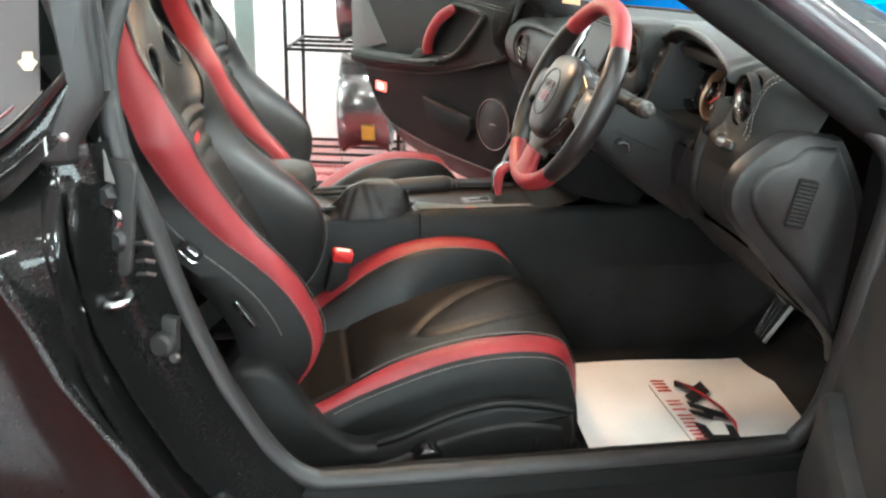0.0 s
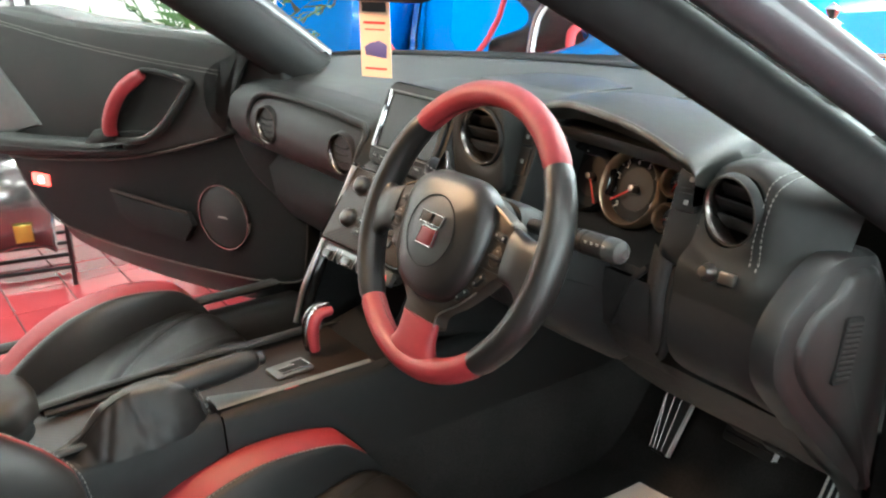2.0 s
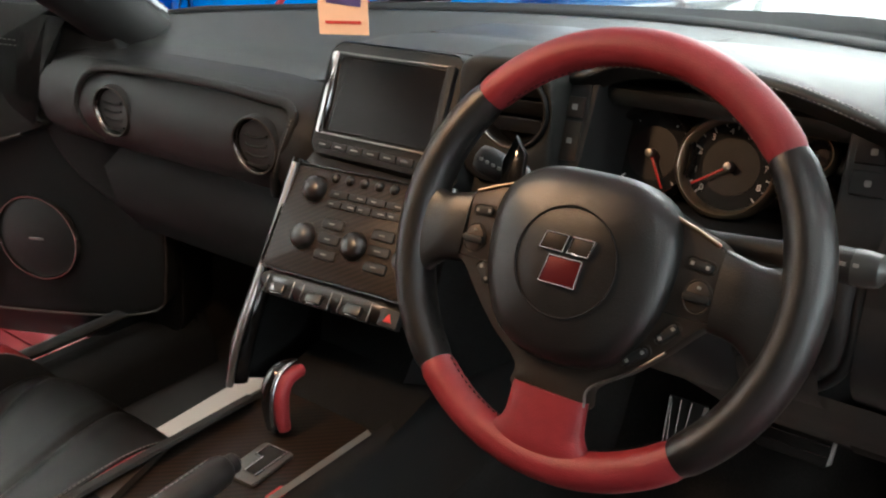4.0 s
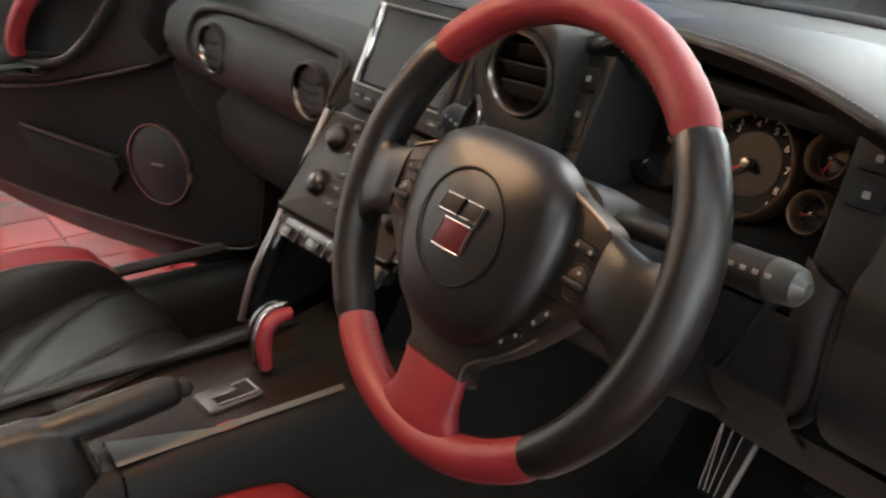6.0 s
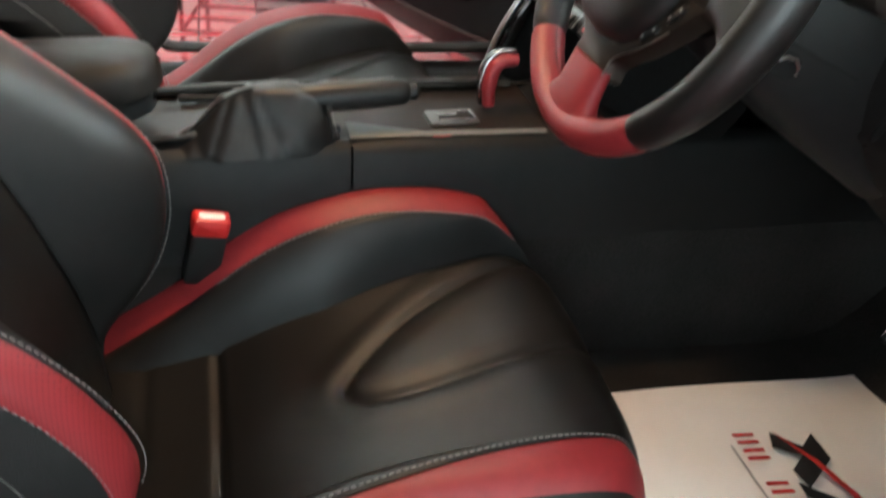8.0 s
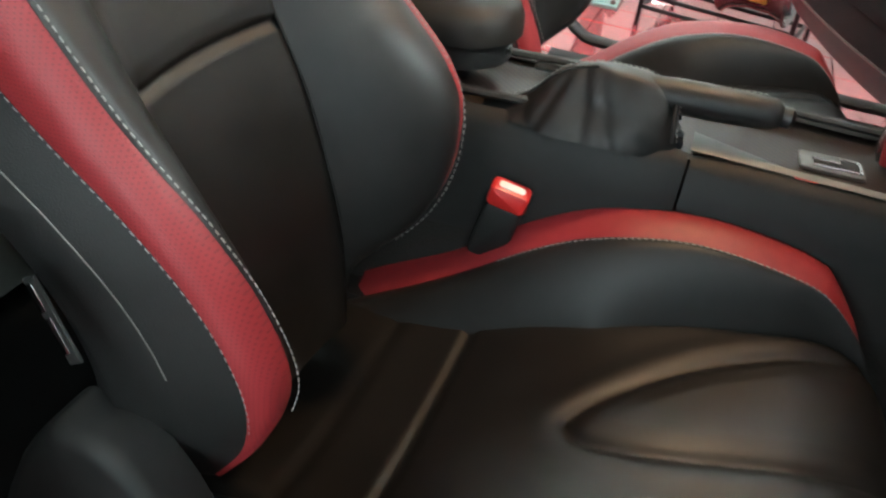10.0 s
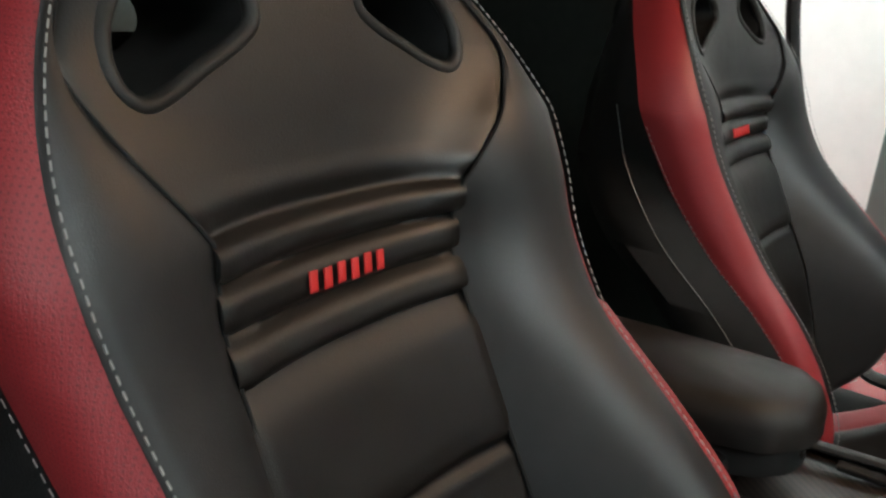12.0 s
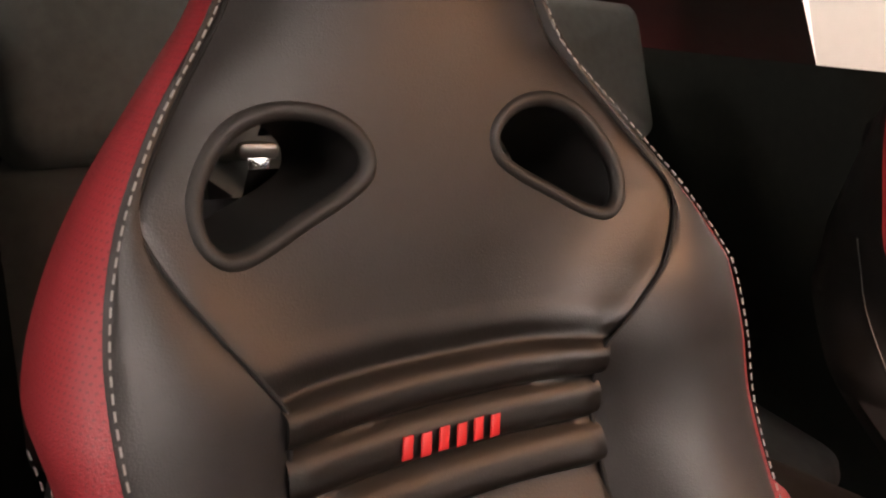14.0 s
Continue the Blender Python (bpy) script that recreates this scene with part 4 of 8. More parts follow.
def panel_x(z, y, xc, hc, xa=-0.6):
    x = panel_base(z, y, xc, hc, xa)
    w = z - 0.10 * y * y
    if FOLDS[-1] < w < FOLDS[0]:          # padded ribs between narrow creases
        hi, lo = next((a, b) for a, b in zip(FOLDS, FOLDS[1:]) if b <= w <= a)
        x += 0.0085 * (1 - abs(2 * (w - lo) / (hi - lo) - 1) ** 3) - 0.0055
    elif z < 0.86:
        x -= 0.0055 * (math.exp(-((w - FOLDS[0]) / 0.009) ** 2) if w > FOLDS[0] else math.exp(-((w - FOLDS[-1]) / 0.012) ** 2))
    x -= 0.0055 * math.exp(-((z - 0.652) / 0.0042) ** 2)
    x += 0.004 * min(max((0.835 - z) / 0.03, 0), 1) * min(max((z - 0.64) / 0.03, 0), 1)
    e = (hc - abs(y)) / 0.006
    if e < 3:
        x -= 0.0025 * math.exp(-e * e)
    return x


WING = spline([(0.36, -0.555, 0), (0.403, -0.490, 0), (0.46, -0.424, 0), (0.517, -0.398, 0), (0.576, -0.398, 0), (0.615, -0.418, 0), (0.66, -0.466, 0), (0.72, -0.538, 0)], 90)
WING_Z, WING_X = [p.x for p in WING], [p.y for p in WING]


# how the outer wing differs from the plan: z, inner edge (x, half width), outer edge (x, half width)
OUTER_WING = [(0.36, -0.001, -0.008, 0.012, -0.012), (0.42, 0.0, -0.007, 0.004, -0.012), (0.476, 0.0, -0.007, -0.005, -0.012), (0.54, 0.001, -0.006, -0.014, -0.012), (0.60, 0.005, -0.004, -0.017, -0.011),
              (0.66, 0.009, 0.001, -0.017, -0.008), (0.72, 0.014, 0.009, -0.016, -0.001), (0.77, 0.018, 0.012, -0.014, 0.003), (0.81, 0.020, 0.010, -0.010, 0.004), (0.85, 0.017, 0.008, -0.007, 0.0),
              (0.89, 0.011, 0.006, -0.005, -0.003), (0.93, 0.004, 0.002, -0.002, -0.005), (0.98, -0.002, -0.002, 0.0, -0.006), (1.03, -0.006, -0.004, 0.002, -0.006), (1.095, -0.010, -0.006, 0.004, -0.004)]


def lean(r, s):
    """The two wings differ: the inner one stands a little further out and forward."""
    z, xa, ha, xb, hb, xc = r
    if s < 0:
        d = [table(OUTER_WING, z, q) for q in (1, 2, 3, 4)]
        return z, xa + d[0], ha + d[1] + 0.004, xb + d[2], hb + d[3] - 0.004, xc
    if s > 0:
        g = min(max((0.97 - z) / 0.12, 0), 1) * min(max((z - 0.39) / 0.12, 0), 1)
        ha, hb = ha + 0.034 * g, hb + 0.026 * g
        xi = float(np.interp(z, WING_Z, WING_X))
        xa, xb = (xi, xi - 0.026) if z < 0.72 else (xa + 0.034 * g, xb + 0.020 * g)
    return z, xa, ha, xb, hb, xc


def build_seat():
    seat = thing("bucket_seat", "black and red leather sports bucket seat", "car seat", "front seats", at=(-0.35, 0, 0.2))
    off = pose(0.35, 0, -0.2)

    def add(name, bm, mat, parent=seat, label="", angle=50):
        bm.transform(off)
        return part(name, bm, mat, parent, label, angle)
    L = smooth_table(BACK, 150)
    L = [r for r in L]
    # centre panel, with two harness openings
    rows = []
    hole_pts = spline([(y, z, 0) for y, z in HOLE], 48, True)
    holes = [[(s * (0.086 + (p.x - 0.086) * f), 0.906 - d + (p.y - 0.906) * f) for p in hole_pts] for s, f, d in ((-1, 0.89, 0.004), (1, 0.90, -0.003))]
    cuts = [[(0.086 * s + (a - 0.086 * s) * 1.05, 0.902 + (b - 0.902) * 1.05) for a, b in h] for s, h in zip((-1, 1), holes)]
    bm = bmesh.new()
    grid = []
    for z, xa, ha, xb, hb, xc in smooth_table(BACK, 430):
        row = []
        for k in range(81):
            f = -1 + 2 * k / 80
            wing = lean((z, xa, ha, xb, hb, xc), 1 if f > 0 else -1)
            hc = panel_half(z, wing[2], 1 if f > 0 else -1)
            y = hc * f
            row.append((panel_x(z, y, xc, hc, wing[1]), BACK_Y + y, z))
        grid.append(row)
    vs = [[bm.verts.new(p) for p in r] for r in grid]
    for a, b in zip(vs, vs[1:]):
        for j in range(80):
            c = (a[j].co + b[j + 1].co) / 2
            if not any(inside(h, c.y - BACK_Y, c.z) for h in cuts):
                bm.faces.new((a[j], a[j + 1], b[j + 1], b[j]))
    bmesh.ops.delete(bm, geom=[v for v in bm.verts if not v.link_faces], context="VERTS")
    back = add("backrest", bm, PANEL_LEATHER, label="black leather backrest panel with ribbed folds")
    for h in holes:
        lip, rows = [], []
        for y, z in h:
            xa, ha, xc = (float(np.interp(z, [r[0] for r in L], [r[q] for r in L])) for q in (1, 2, 5))
            wing = lean((z, xa, ha, 0, 0, xc), 1 if y > 0 else -1)
            lip.append((panel_base(z, y, xc, panel_half(z, wing[2], 1 if y > 0 else -1), wing[1]) - 0.0028, BACK_Y + y, z))
        mid = sum((Vector(p) for p in lip), Vector()) / len(lip)
        grown = [mid + (Vector(p) - mid) * 1.05 + Vector((0.0, 0, 0)) for p in lip]
        add("harness_opening_rim", tube(grown, 0.0048, 12, True, up=(1, 0, 0)), BLACK_LEATHER, back)
        c = sum((Vector(p) for p in lip), Vector()) / len(lip)
        for dx, f in ((0.0, 1.0), (-0.03, 0.98), (-0.062, 1.0), (-0.09, 1.06)):
            rows.append([(p[0] + dx, c.y + (p[1] - c.y) * f, c.z + (p[2] - c.z) * f + dx * 0.15) for p in lip])
        add("harness_opening_wall", sheet(rows, None, True), PLASTIC, back)
    # bolsters, red bands, outer sides
    for s in (-1, 1):
        bol, band, side = [], [], []
        for z, xa, ha, xb, hb, xc in (lean(r, s) for r in L):
            hc = panel_half(z, ha, s)
            x0 = panel_base(z, hc, xc, hc, xa) + 0.0015
            r = []
            for f in np.linspace(0, 1, 12):
                y = hc + (ha - hc) * f
                q = min(max((z - 0.66) / 0.12, 0), 1)
                e = (1 - q) * math.sin(f * math.pi / 2) ** 0.9 + q * (0.7 * f + 0.3 * math.sin(f * math.pi / 2))
                x = x0 + (xa - x0) * e + (0.010 - 0.004 * q) * math.sin(math.pi * f) * min(1, (ha - hc) / 0.09)
                if f == 1:
                    x -= 0.002
                if f == 0:
                    x, y = x - 0.003, y - 0.003
                r.append((x, BACK_Y + s * y, z))
            bol.append(r)
            r = []
            for f in np.linspace(0, 1, 9):
                b = math.sin(math.pi * f)
                r.append((xa + (xb - xa) * f + 0.004 * b - 0.002 * (f in (0, 1)), BACK_Y + s * (ha - 0.004 * (s < 0) * min(max((z - 0.86) / 0.06, 0), 1) * (1 - f) + (hb - ha) * f + 0.007 * b), z))
            band.append(r)
            t = min(max((1.0 - z) / 0.25, 0.25), 1)
            w = min(max((0.80 - z) / 0.14, 0), 1)
            k = min(max((z - 0.68) / 0.10, 0), 1) * (s < 0)
            r = [(xb - 0.002, BACK_Y + s * hb, z), (xb - 0.010, BACK_Y + s * (hb + 0.003 * t - 0.007 * k), z), (xb - 0.045 * t, BACK_Y + s * (hb + 0.006 + 0.012 * w - 0.020 * k), z), (xb - 0.090 * t, BACK_Y + s * (hb + 0.028 * w - 0.034 * k), z), (xb - 0.118 * t, BACK_Y + s * (hb - 0.02 + 0.032 * w - 0.036 * k), z - 0.004), (xb - 0.125 * t, BACK_Y + s * hb * 0.5, z - 0.006), (xb - 0.128 * t, BACK_Y, z - 0.006)]
            side.append(r)
        # soft padding: the crown of the bolster flows without creases
        B = np.array(bol)
        for _ in range(30):
            B[1:-1, 1:-1, :2] = 0.5 * B[1:-1, 1:-1, :2] + 0.25 * (B[:-2, 1:-1, :2] + B[2:, 1:-1, :2])
        bol = [[tuple(p) for p in r] for r in B]
        add("panel_seam", tube([Vector(r[0]) + Vector((0.0010, 0, 0)) for r in bol[20:138:2]], 0.0013, 6), DARK, back, "dark sunken seam")
        add("bolster", sheet(bol), SMOOTH_LEATHER, label="padded black leather side bolster")
        add("red_band", sheet(band), PERF_RED, label="red perforated leather band")
        # the sides are cut where the openings come out at the back
        bm = bmesh.new()
        fine = []
        for r in side:
            P = [Vector(p) for p in r]
            fine.append(P[:5] + [P[4].lerp(P[5], q) for q in (0.33, 0.66)] + [P[5]] + [P[5].lerp(P[6], q) for q in (0.33, 0.66, 1)])
        vs = [[bm.verts.new(p) for p in r] for r in fine]
        hh = [(0.09 * s + (a - 0.09 * s) * 1.15, 0.892 + (b - 0.904) * 1.15) for a, b in holes[0 if s < 0 else 1]]
        for a, b in zip(vs, vs[1:]):
            for j in range(len(a) - 1):
                c = (a[j].co + b[j + 1].co) / 2
                if j < 4 or not inside(hh, c.y - BACK_Y, c.z):
                    bm.faces.new((a[j], a[j + 1], b[j + 1], b[j]))
        add("side_panel", bm, GREY_LEATHER, label="dark leather seat side")
        add("side_piping", tube([Vector(r[2]) + Vector((0, s * 0.001, 0)) for r in side[22:80:3]], 0.0006, 6), TRIM_GREY, back, "thin grey piping")
        la = [Vector((xa + 0.001, BACK_Y + s * (ha + 0.004), z)) for z, xa, ha, xb, hb, xc in (lean(r, s) for r in L[14:140:2])]
        lb = [Vector((xb + 0.001, BACK_Y + s * (hb + 0.0025), z)) for z, xa, ha, xb, hb, xc in (lean(r, s) for r in L[14:140:2]) if s > 0 or z < 0.80]
        add("stitching", stitches([p + Vector((0.0022, -s * 0.0052, 0)) for p in la], None, 0.0040, 0.0026, 0.00062), STITCH, back, "pale thread stitching")
        add("stitching", stitches([p + Vector((0.0005, s * 0.0008, 0)) for p in lb], None, 0.0040, 0.0030, 0.00045), STITCH, back, "pale thread stitching")
    # embroidered mark on the ribbed panel, as plain bars
    for k in range(6):
        y = 0.0335 - k * 0.0112
        z0 = 0.765 + 0.0125
        m = axes((panel_x(0.777, 0, -0.620, 0.105) + 0.004, BACK_Y - y - 0.005, z0), (0, 1, 0), (-0.35, 0.0, 1))
        lo, hi = (-0.0062, 0.0050) if k % 2 else (-0.0056, 0.0056)
        add("embroidered_bar", slab([(-0.0036, lo), (0.0022, lo), (0.0046, hi), (-0.0012, hi)], 0.0012, 0.0003, m), RED_PLASTIC, back, "small red embroidered bar")
    # cushion: centre (x, z), inner band edge (x, half, z), outer band edge (x, half, z)
    C = [(-0.52, 0.285, -0.52, 0.205, 0.30, -0.52, 0.235, 0.295), (-0.42, 0.297, -0.42, 0.207, 0.350, -0.42, 0.232, 0.340), (-0.357, 0.313, -0.357, 0.207, 0.385, -0.357, 0.23, 0.370),
         (-0.29, 0.345, -0.29, 0.205, 0.417, -0.28, 0.23, 0.400), (-0.22, 0.372, -0.22, 0.200, 0.437, -0.21, 0.232, 0.424), (-0.15, 0.390, -0.15, 0.193, 0.448, -0.14, 0.236, 0.439),
         (-0.08, 0.402, -0.08, 0.183, 0.447, -0.08, 0.238, 0.442), (-0.02, 0.407, -0.03, 0.176, 0.440, -0.03, 0.235, 0.434), (0.035, 0.397, 0.012, 0.171, 0.422, 0.003, 0.226, 0.410),
         (0.062, 0.362, 0.036, 0.167, 0.376, 0.024, 0.216, 0.362), (0.068, 0.31, 0.044, 0.166, 0.315, 0.032, 0.211, 0.31), (0.06, 0.275, 0.04, 0.166, 0.275, 0.028, 0.211, 0.275)]
    K = smooth_table(C, 170)
    # a raised tongue with a round tip, sewn into the cushion
    tongue = spline([(0.08, 0.162, 0), (0.03, 0.155, 0), (-0.05, 0.128, 0), (-0.13, 0.088, 0), (-0.195, 0.036, 0), (-0.222, 0.006, 0), (-0.226, -0.010, 0), (-0.217, -0.026, 0), (-0.195, -0.036, 0), (-0.136, -0.036, 0), (-0.05, -0.020, 0), (0.03, -0.003, 0), (0.08, 0.003, 0)], 60)
    ta, tb = np.array([(p.x, p.y) for p in tongue[:-1]]), np.array([(p.x, p.y) for p in tongue[1:]])
    tpoly = [(p.x, p.y) for p in tongue]

    def seam_distance(x, y):
        q, d = np.array((x, y)), tb - ta
        f = np.clip(((q - ta) * d).sum(1) / (d * d).sum(1), 0, 1)
        return float(np.sqrt((((ta + d * f[:, None]) - q) ** 2).sum(1).min()))

    def cush_z(x, y, z, hc):
        e = min((hc - abs(y)) / 0.007, 4)
        z -= 0.007 * math.exp(-e * e)
        z -= 0.006 * math.exp(-((x + 0.357) / 0.006) ** 2) + 0.002 * math.exp(-((x + 0.44) / 0.006) ** 2)
        d = seam_distance(x, y)
        pit = 1 + 1.2 * math.exp(-((x + 0.215) ** 2 + (y + 0.005) ** 2) / 0.0009)
        z -= 0.0032 * pit * math.exp(-(d / 0.0065) ** 2)
        z += (0.0042 * min(1, d / 0.03) if inside(tpoly, x, y) else 0.002 * math.exp(-((d - 0.022) / 0.014) ** 2))
        return z
    rows = []
    for r in K:
        xc, zc, xa, ha, za = r[:5]
        hc = ha - 0.05 * min(max((0.02 - xc) / 0.25, 0.1), 1)
        row = []
        for k in range(91):
            f = -1 + 2 * k / 90
            x = xc + (xa - xc) * abs(f) ** 3 * 0.7
            y = f * hc
            row.append((x, CUSH_Y + y, cush_z(x, y, zc + 0.012 * f * f, hc)))
        rows.append(row)
    cush = add("seat_cushion", sheet(rows), PANEL_LEATHER, label="black leather seat cushion with pleats")
    for s in (-1, 1):
        bol, band, side = [], [], []
        for r in K:
            xc, zc, xa, ha, za, xb, hb, zb = r
            if s > 0:
                k = min(max((0.02 - xa) / 0.05, 0), 1)
                za += (float(np.interp(xa, IN_X, IN_Z)) - za) * k
                zb += (float(np.interp(xb, OUT_X, OUT_Z)) - zb) * k
                ha, hb = ha - 0.022 * min(max((-0.03 - xa) / 0.2, 0), 1), hb - 0.006
            hc = ha - 0.05 * min(max((0.02 - xc) / 0.25, 0.1), 1)
            xe = xc + (xa - xc) * 0.7
            z0 = zc + 0.012 - 0.007
            bol.append([(xe + (xa - xe) * f, CUSH_Y + s * (hc + (ha - hc) * f), z0 + (za - z0) * math.sin(f * math.pi / 2) ** 0.8 + 0.006 * math.sin(math.pi * f)) for f in np.linspace(0, 1, 10)])
            band.append([(xa + (xb - xa) * f + 0.004 * math.sin(math.pi * f), CUSH_Y + s * (ha + (hb - ha) * f + 0.003 * math.sin(math.pi * f)), za + (zb - za) * f + 0.006 * math.sin(math.pi * f) - 0.0015 * (f in (0, 1))) for f in np.linspace(0, 1, 8)])
            side.append([(xb, CUSH_Y + s * hb, zb - 0.0015), (xb, CUSH_Y + s * (hb + 0.008), zb - 0.008), (xb + 0.004, CUSH_Y + s * (hb + 0.016), zb - 0.03), (xb, CUSH_Y + s * (hb + 0.016), min(zb - 0.04, zb * 0.6 + 0.12)), (xb - 0.01, CUSH_Y + s * (hb + 0.0), min(0.26, zb - 0.05))])
        B = np.array(bol)
        for _ in range(25):
            B[2:-2, 1:-1] = 0.5 * B[2:-2, 1:-1] + 0.25 * (B[1:-3, 1:-1] + B[3:-1, 1:-1])
        bol = [[tuple(p) for p in r] for r in B]
        add("cushion_bolster", sheet(bol), SMOOTH_LEATHER, label="black leather thigh bolster")
        add("red_band", sheet(band), RED_LEATHER, label="red leather band along the cushion edge")
        add("cushion_side", sheet(side), GREY_LEATHER, label="dark leather cushion side")
        add("stitching", stitches([Vector(r[-2]) + Vector((0, 0, 0.001)) for r in bol[32:140]], None, 0.0042, 0.0024, 0.0007), STITCH, cush, "pale thread stitching")
        add("stitching", stitches([Vector(r[1]) + Vector((0, s * 0.001, 0.001)) for r in side[20:140]], None, 0.0042, 0.0024, 0.0007), STITCH, cush, "pale thread stitching")
    # plastic base with its valance
    V = [(-0.60, 0.24), (-0.10, 0.235), (0.01, 0.25), (0.012, 0.33), (0.0, 0.343), (-0.06, 0.353), (-0.126, 0.359), (-0.203, 0.343), (-0.28, 0.312), (-0.33, 0.297), (-0.37, 0.30), (-0.43, 0.352), (-0.465, 0.408), (-0.50, 0.445), (-0.535, 0.452), (-0.56, 0.44), (-0.60, 0.36)]
    Vs = [(p.x, p.y) for p in spline([(a, b, 0) for a, b in V], 60, True)]
    for s in (-1, 1):
        if s < 0:
            m = axes((0, -0.255, 0), (1, 0, 0), (0, 0, 1))
            val = add("side_valance", slab(Vs, 0.05, 0.014, m), PLASTIC, label="black plastic seat side cover")
        else:
            m = axes((0, 0.25, 0), (-1, 0, 0), (0, 0, 1))
            val = add("side_valance", slab([(-a, min(b, 0.285)) for a, b in Vs], 0.05, 0.014, m), PLASTIC, label="black plastic seat side cover")
        V2 = spline([(-0.335, 0.255, 0), (-0.10, 0.248, 0), (-0.006, 0.256, 0), (-0.004, 0.304, 0), (-0.03, 0.318, 0), (-0.09, 0.326, 0), (-0.16, 0.318, 0), (-0.23, 0.297, 0), (-0.30, 0.272, 0)], 44, True)
        add("valance_panel", slab([(p.x * (1 if s < 0 else -1), min(p.y, 0.33 if s < 0 else 0.265)) for p in V2], 0.020, 0.009, m @ pose(0, 0, 0.006)), PLASTIC, val, "", 60)
        if s < 0:
            add("valance_lip", tube([m @ Vector((p.x, p.y, -0.004)) for p in spline([(0.008, 0.338, 0), (-0.06, 0.356, 0), (-0.126, 0.362, 0), (-0.203, 0.346, 0), (-0.28, 0.315, 0), (-0.33, 0.300, 0)], 30)], 0.0065, 8), PLASTIC, val, "", 60)
    add("adjuster_knob", lathe([(0, 0.024), (0.017, 0.023), (0.024, 0.017), (0.026, 0.004), (0.030, 0.0), (0.030, -0.01)], axes((-0.245, -0.256, 0.272), (1, 0, 0), (0, 0, 1)), 28), PIANO, label="round glossy adjuster knob")
    add("switch", box(pose(-0.056, -0.258, 0.285), 0.008, 0.008, 0.02, 0.002), SATIN)
    add("seat_base", box(pose(-0.26, 0, 0.245), 0.52, 0.44, 0.07, 0.015), PLASTIC)
    for s in (-1, 1):
        add("seat_rail", box(pose(-0.25, s * 0.19, 0.222), 0.6, 0.04, 0.022, 0.003), RACK_BLACK)
    return seat


driver_seat = build_seat()
passenger_seat = copy_thing(driver_seat, pose(-0.35, 0.74, 0.2))
driver_seat["label"] = "black and red leather bucket seat behind the wheel"
passenger_seat["label"] = "black and red leather bucket seat beside the open far door"
# small fittings on the door side of the driver's seat
fit_off = pose(0.35, 0, -0.2)
TAG = fit_off @ axes((-0.535, -0.2475, 0.545), (0.55, -0.1, -0.8), (0, 0, 1))
tag = part("side_tag", box(TAG, 0.062, 0.013, 0.003, 0.0008), DARK, driver_seat, "dark woven tag on the seat side")
for x, w in ((-0.017, 0.020), (0.010, 0.026)):
    part("tag_patch", box(TAG @ pose(x, -0.001, 0.0012), w, 0.007, 0.003, 0.0004), ALLOY, tag, "silver woven patch")



# ---- steering wheel ----
WM = axes((0.030, -0.0085, 0.840), (0, -1, 0), (0.406, 0, 0.914))
wheel = thing("steering_wheel", "red and black leather steering wheel with three spokes", "steering wheel")
wheel.matrix_world = WM


def arc(a0, a1, R, n, z=0.0):
    return [(R * math.cos(radians(a0 + (a1 - a0) * i / (n - 1))), R * math.sin(radians(a0 + (a1 - a0) * i / (n - 1))), z) for i in range(n)]


RIM = 0.1675
for name, a0, a1, mat, lab in (("rim_section", 38, 138, RED_LEATHER, "red leather rim section"), ("rim_section", 138, 227, WHEEL_LEATHER, "black leather rim section"), ("rim_section", 227, 311, RED_LEATHER, "red leather rim section"), ("rim_section", 311, 398, WHEEL_LEATHER, "black leather rim section")):
    n = 34
    rr = []
    for i in range(n):
        f = i / (n - 1)
        r = 0.0155
        if mat is WHEEL_LEATHER:
            r = 0.0158 + 0.0022 * math.sin(math.pi * f)
        if i in (0, n - 1):
            r -= 0.0014
        rr.append(r)
    part(name, tube(arc(a0, a1, RIM, n), rr, 18, up=(0, 0, 1), squash=1.12), mat, wheel, lab, 60)
    part("rim_stitching", stitches(arc(a0 + 2, a1 - 2, RIM - 0.0165, 60, 0.002), None, 0.003, 0.003, 0.0006), PLASTIC, wheel)
# carrier plate with three arms
half = [(0.0, 0.062), (0.040, 0.058), (0.066, 0.046), (0.088, 0.039), (0.108, 0.031), (0.116, 0.012), (0.121, -0.020), (0.118, -0.030), (0.106, -0.032), (0.084, -0.056), (0.062, -0.077), (0.041, -0.092), (0.0335, -0.101), (0.0325, -0.116), (0.0, -0.118)]
outline = [(p.x, p.y) for p in spline([(x, y, 0) for x, y in half + [(-x, y) for x, y in half[::-1][1:-1]]], 110, True)]
carrier = part("spoke_plate", slab(outline, 0.02, 0.005, pose(0, 0, 0.012)), TITAN, wheel, "dark bronze metal spoke plate")
part("spoke_plate_edge", tube([(x, y, 0.0118) for x, y in [p for p in outline if 0.0325 < p[0] < 0.09 and -0.115 < p[1] < -0.045]], 0.0011, 6), SATIN, wheel, "thin bright edge")
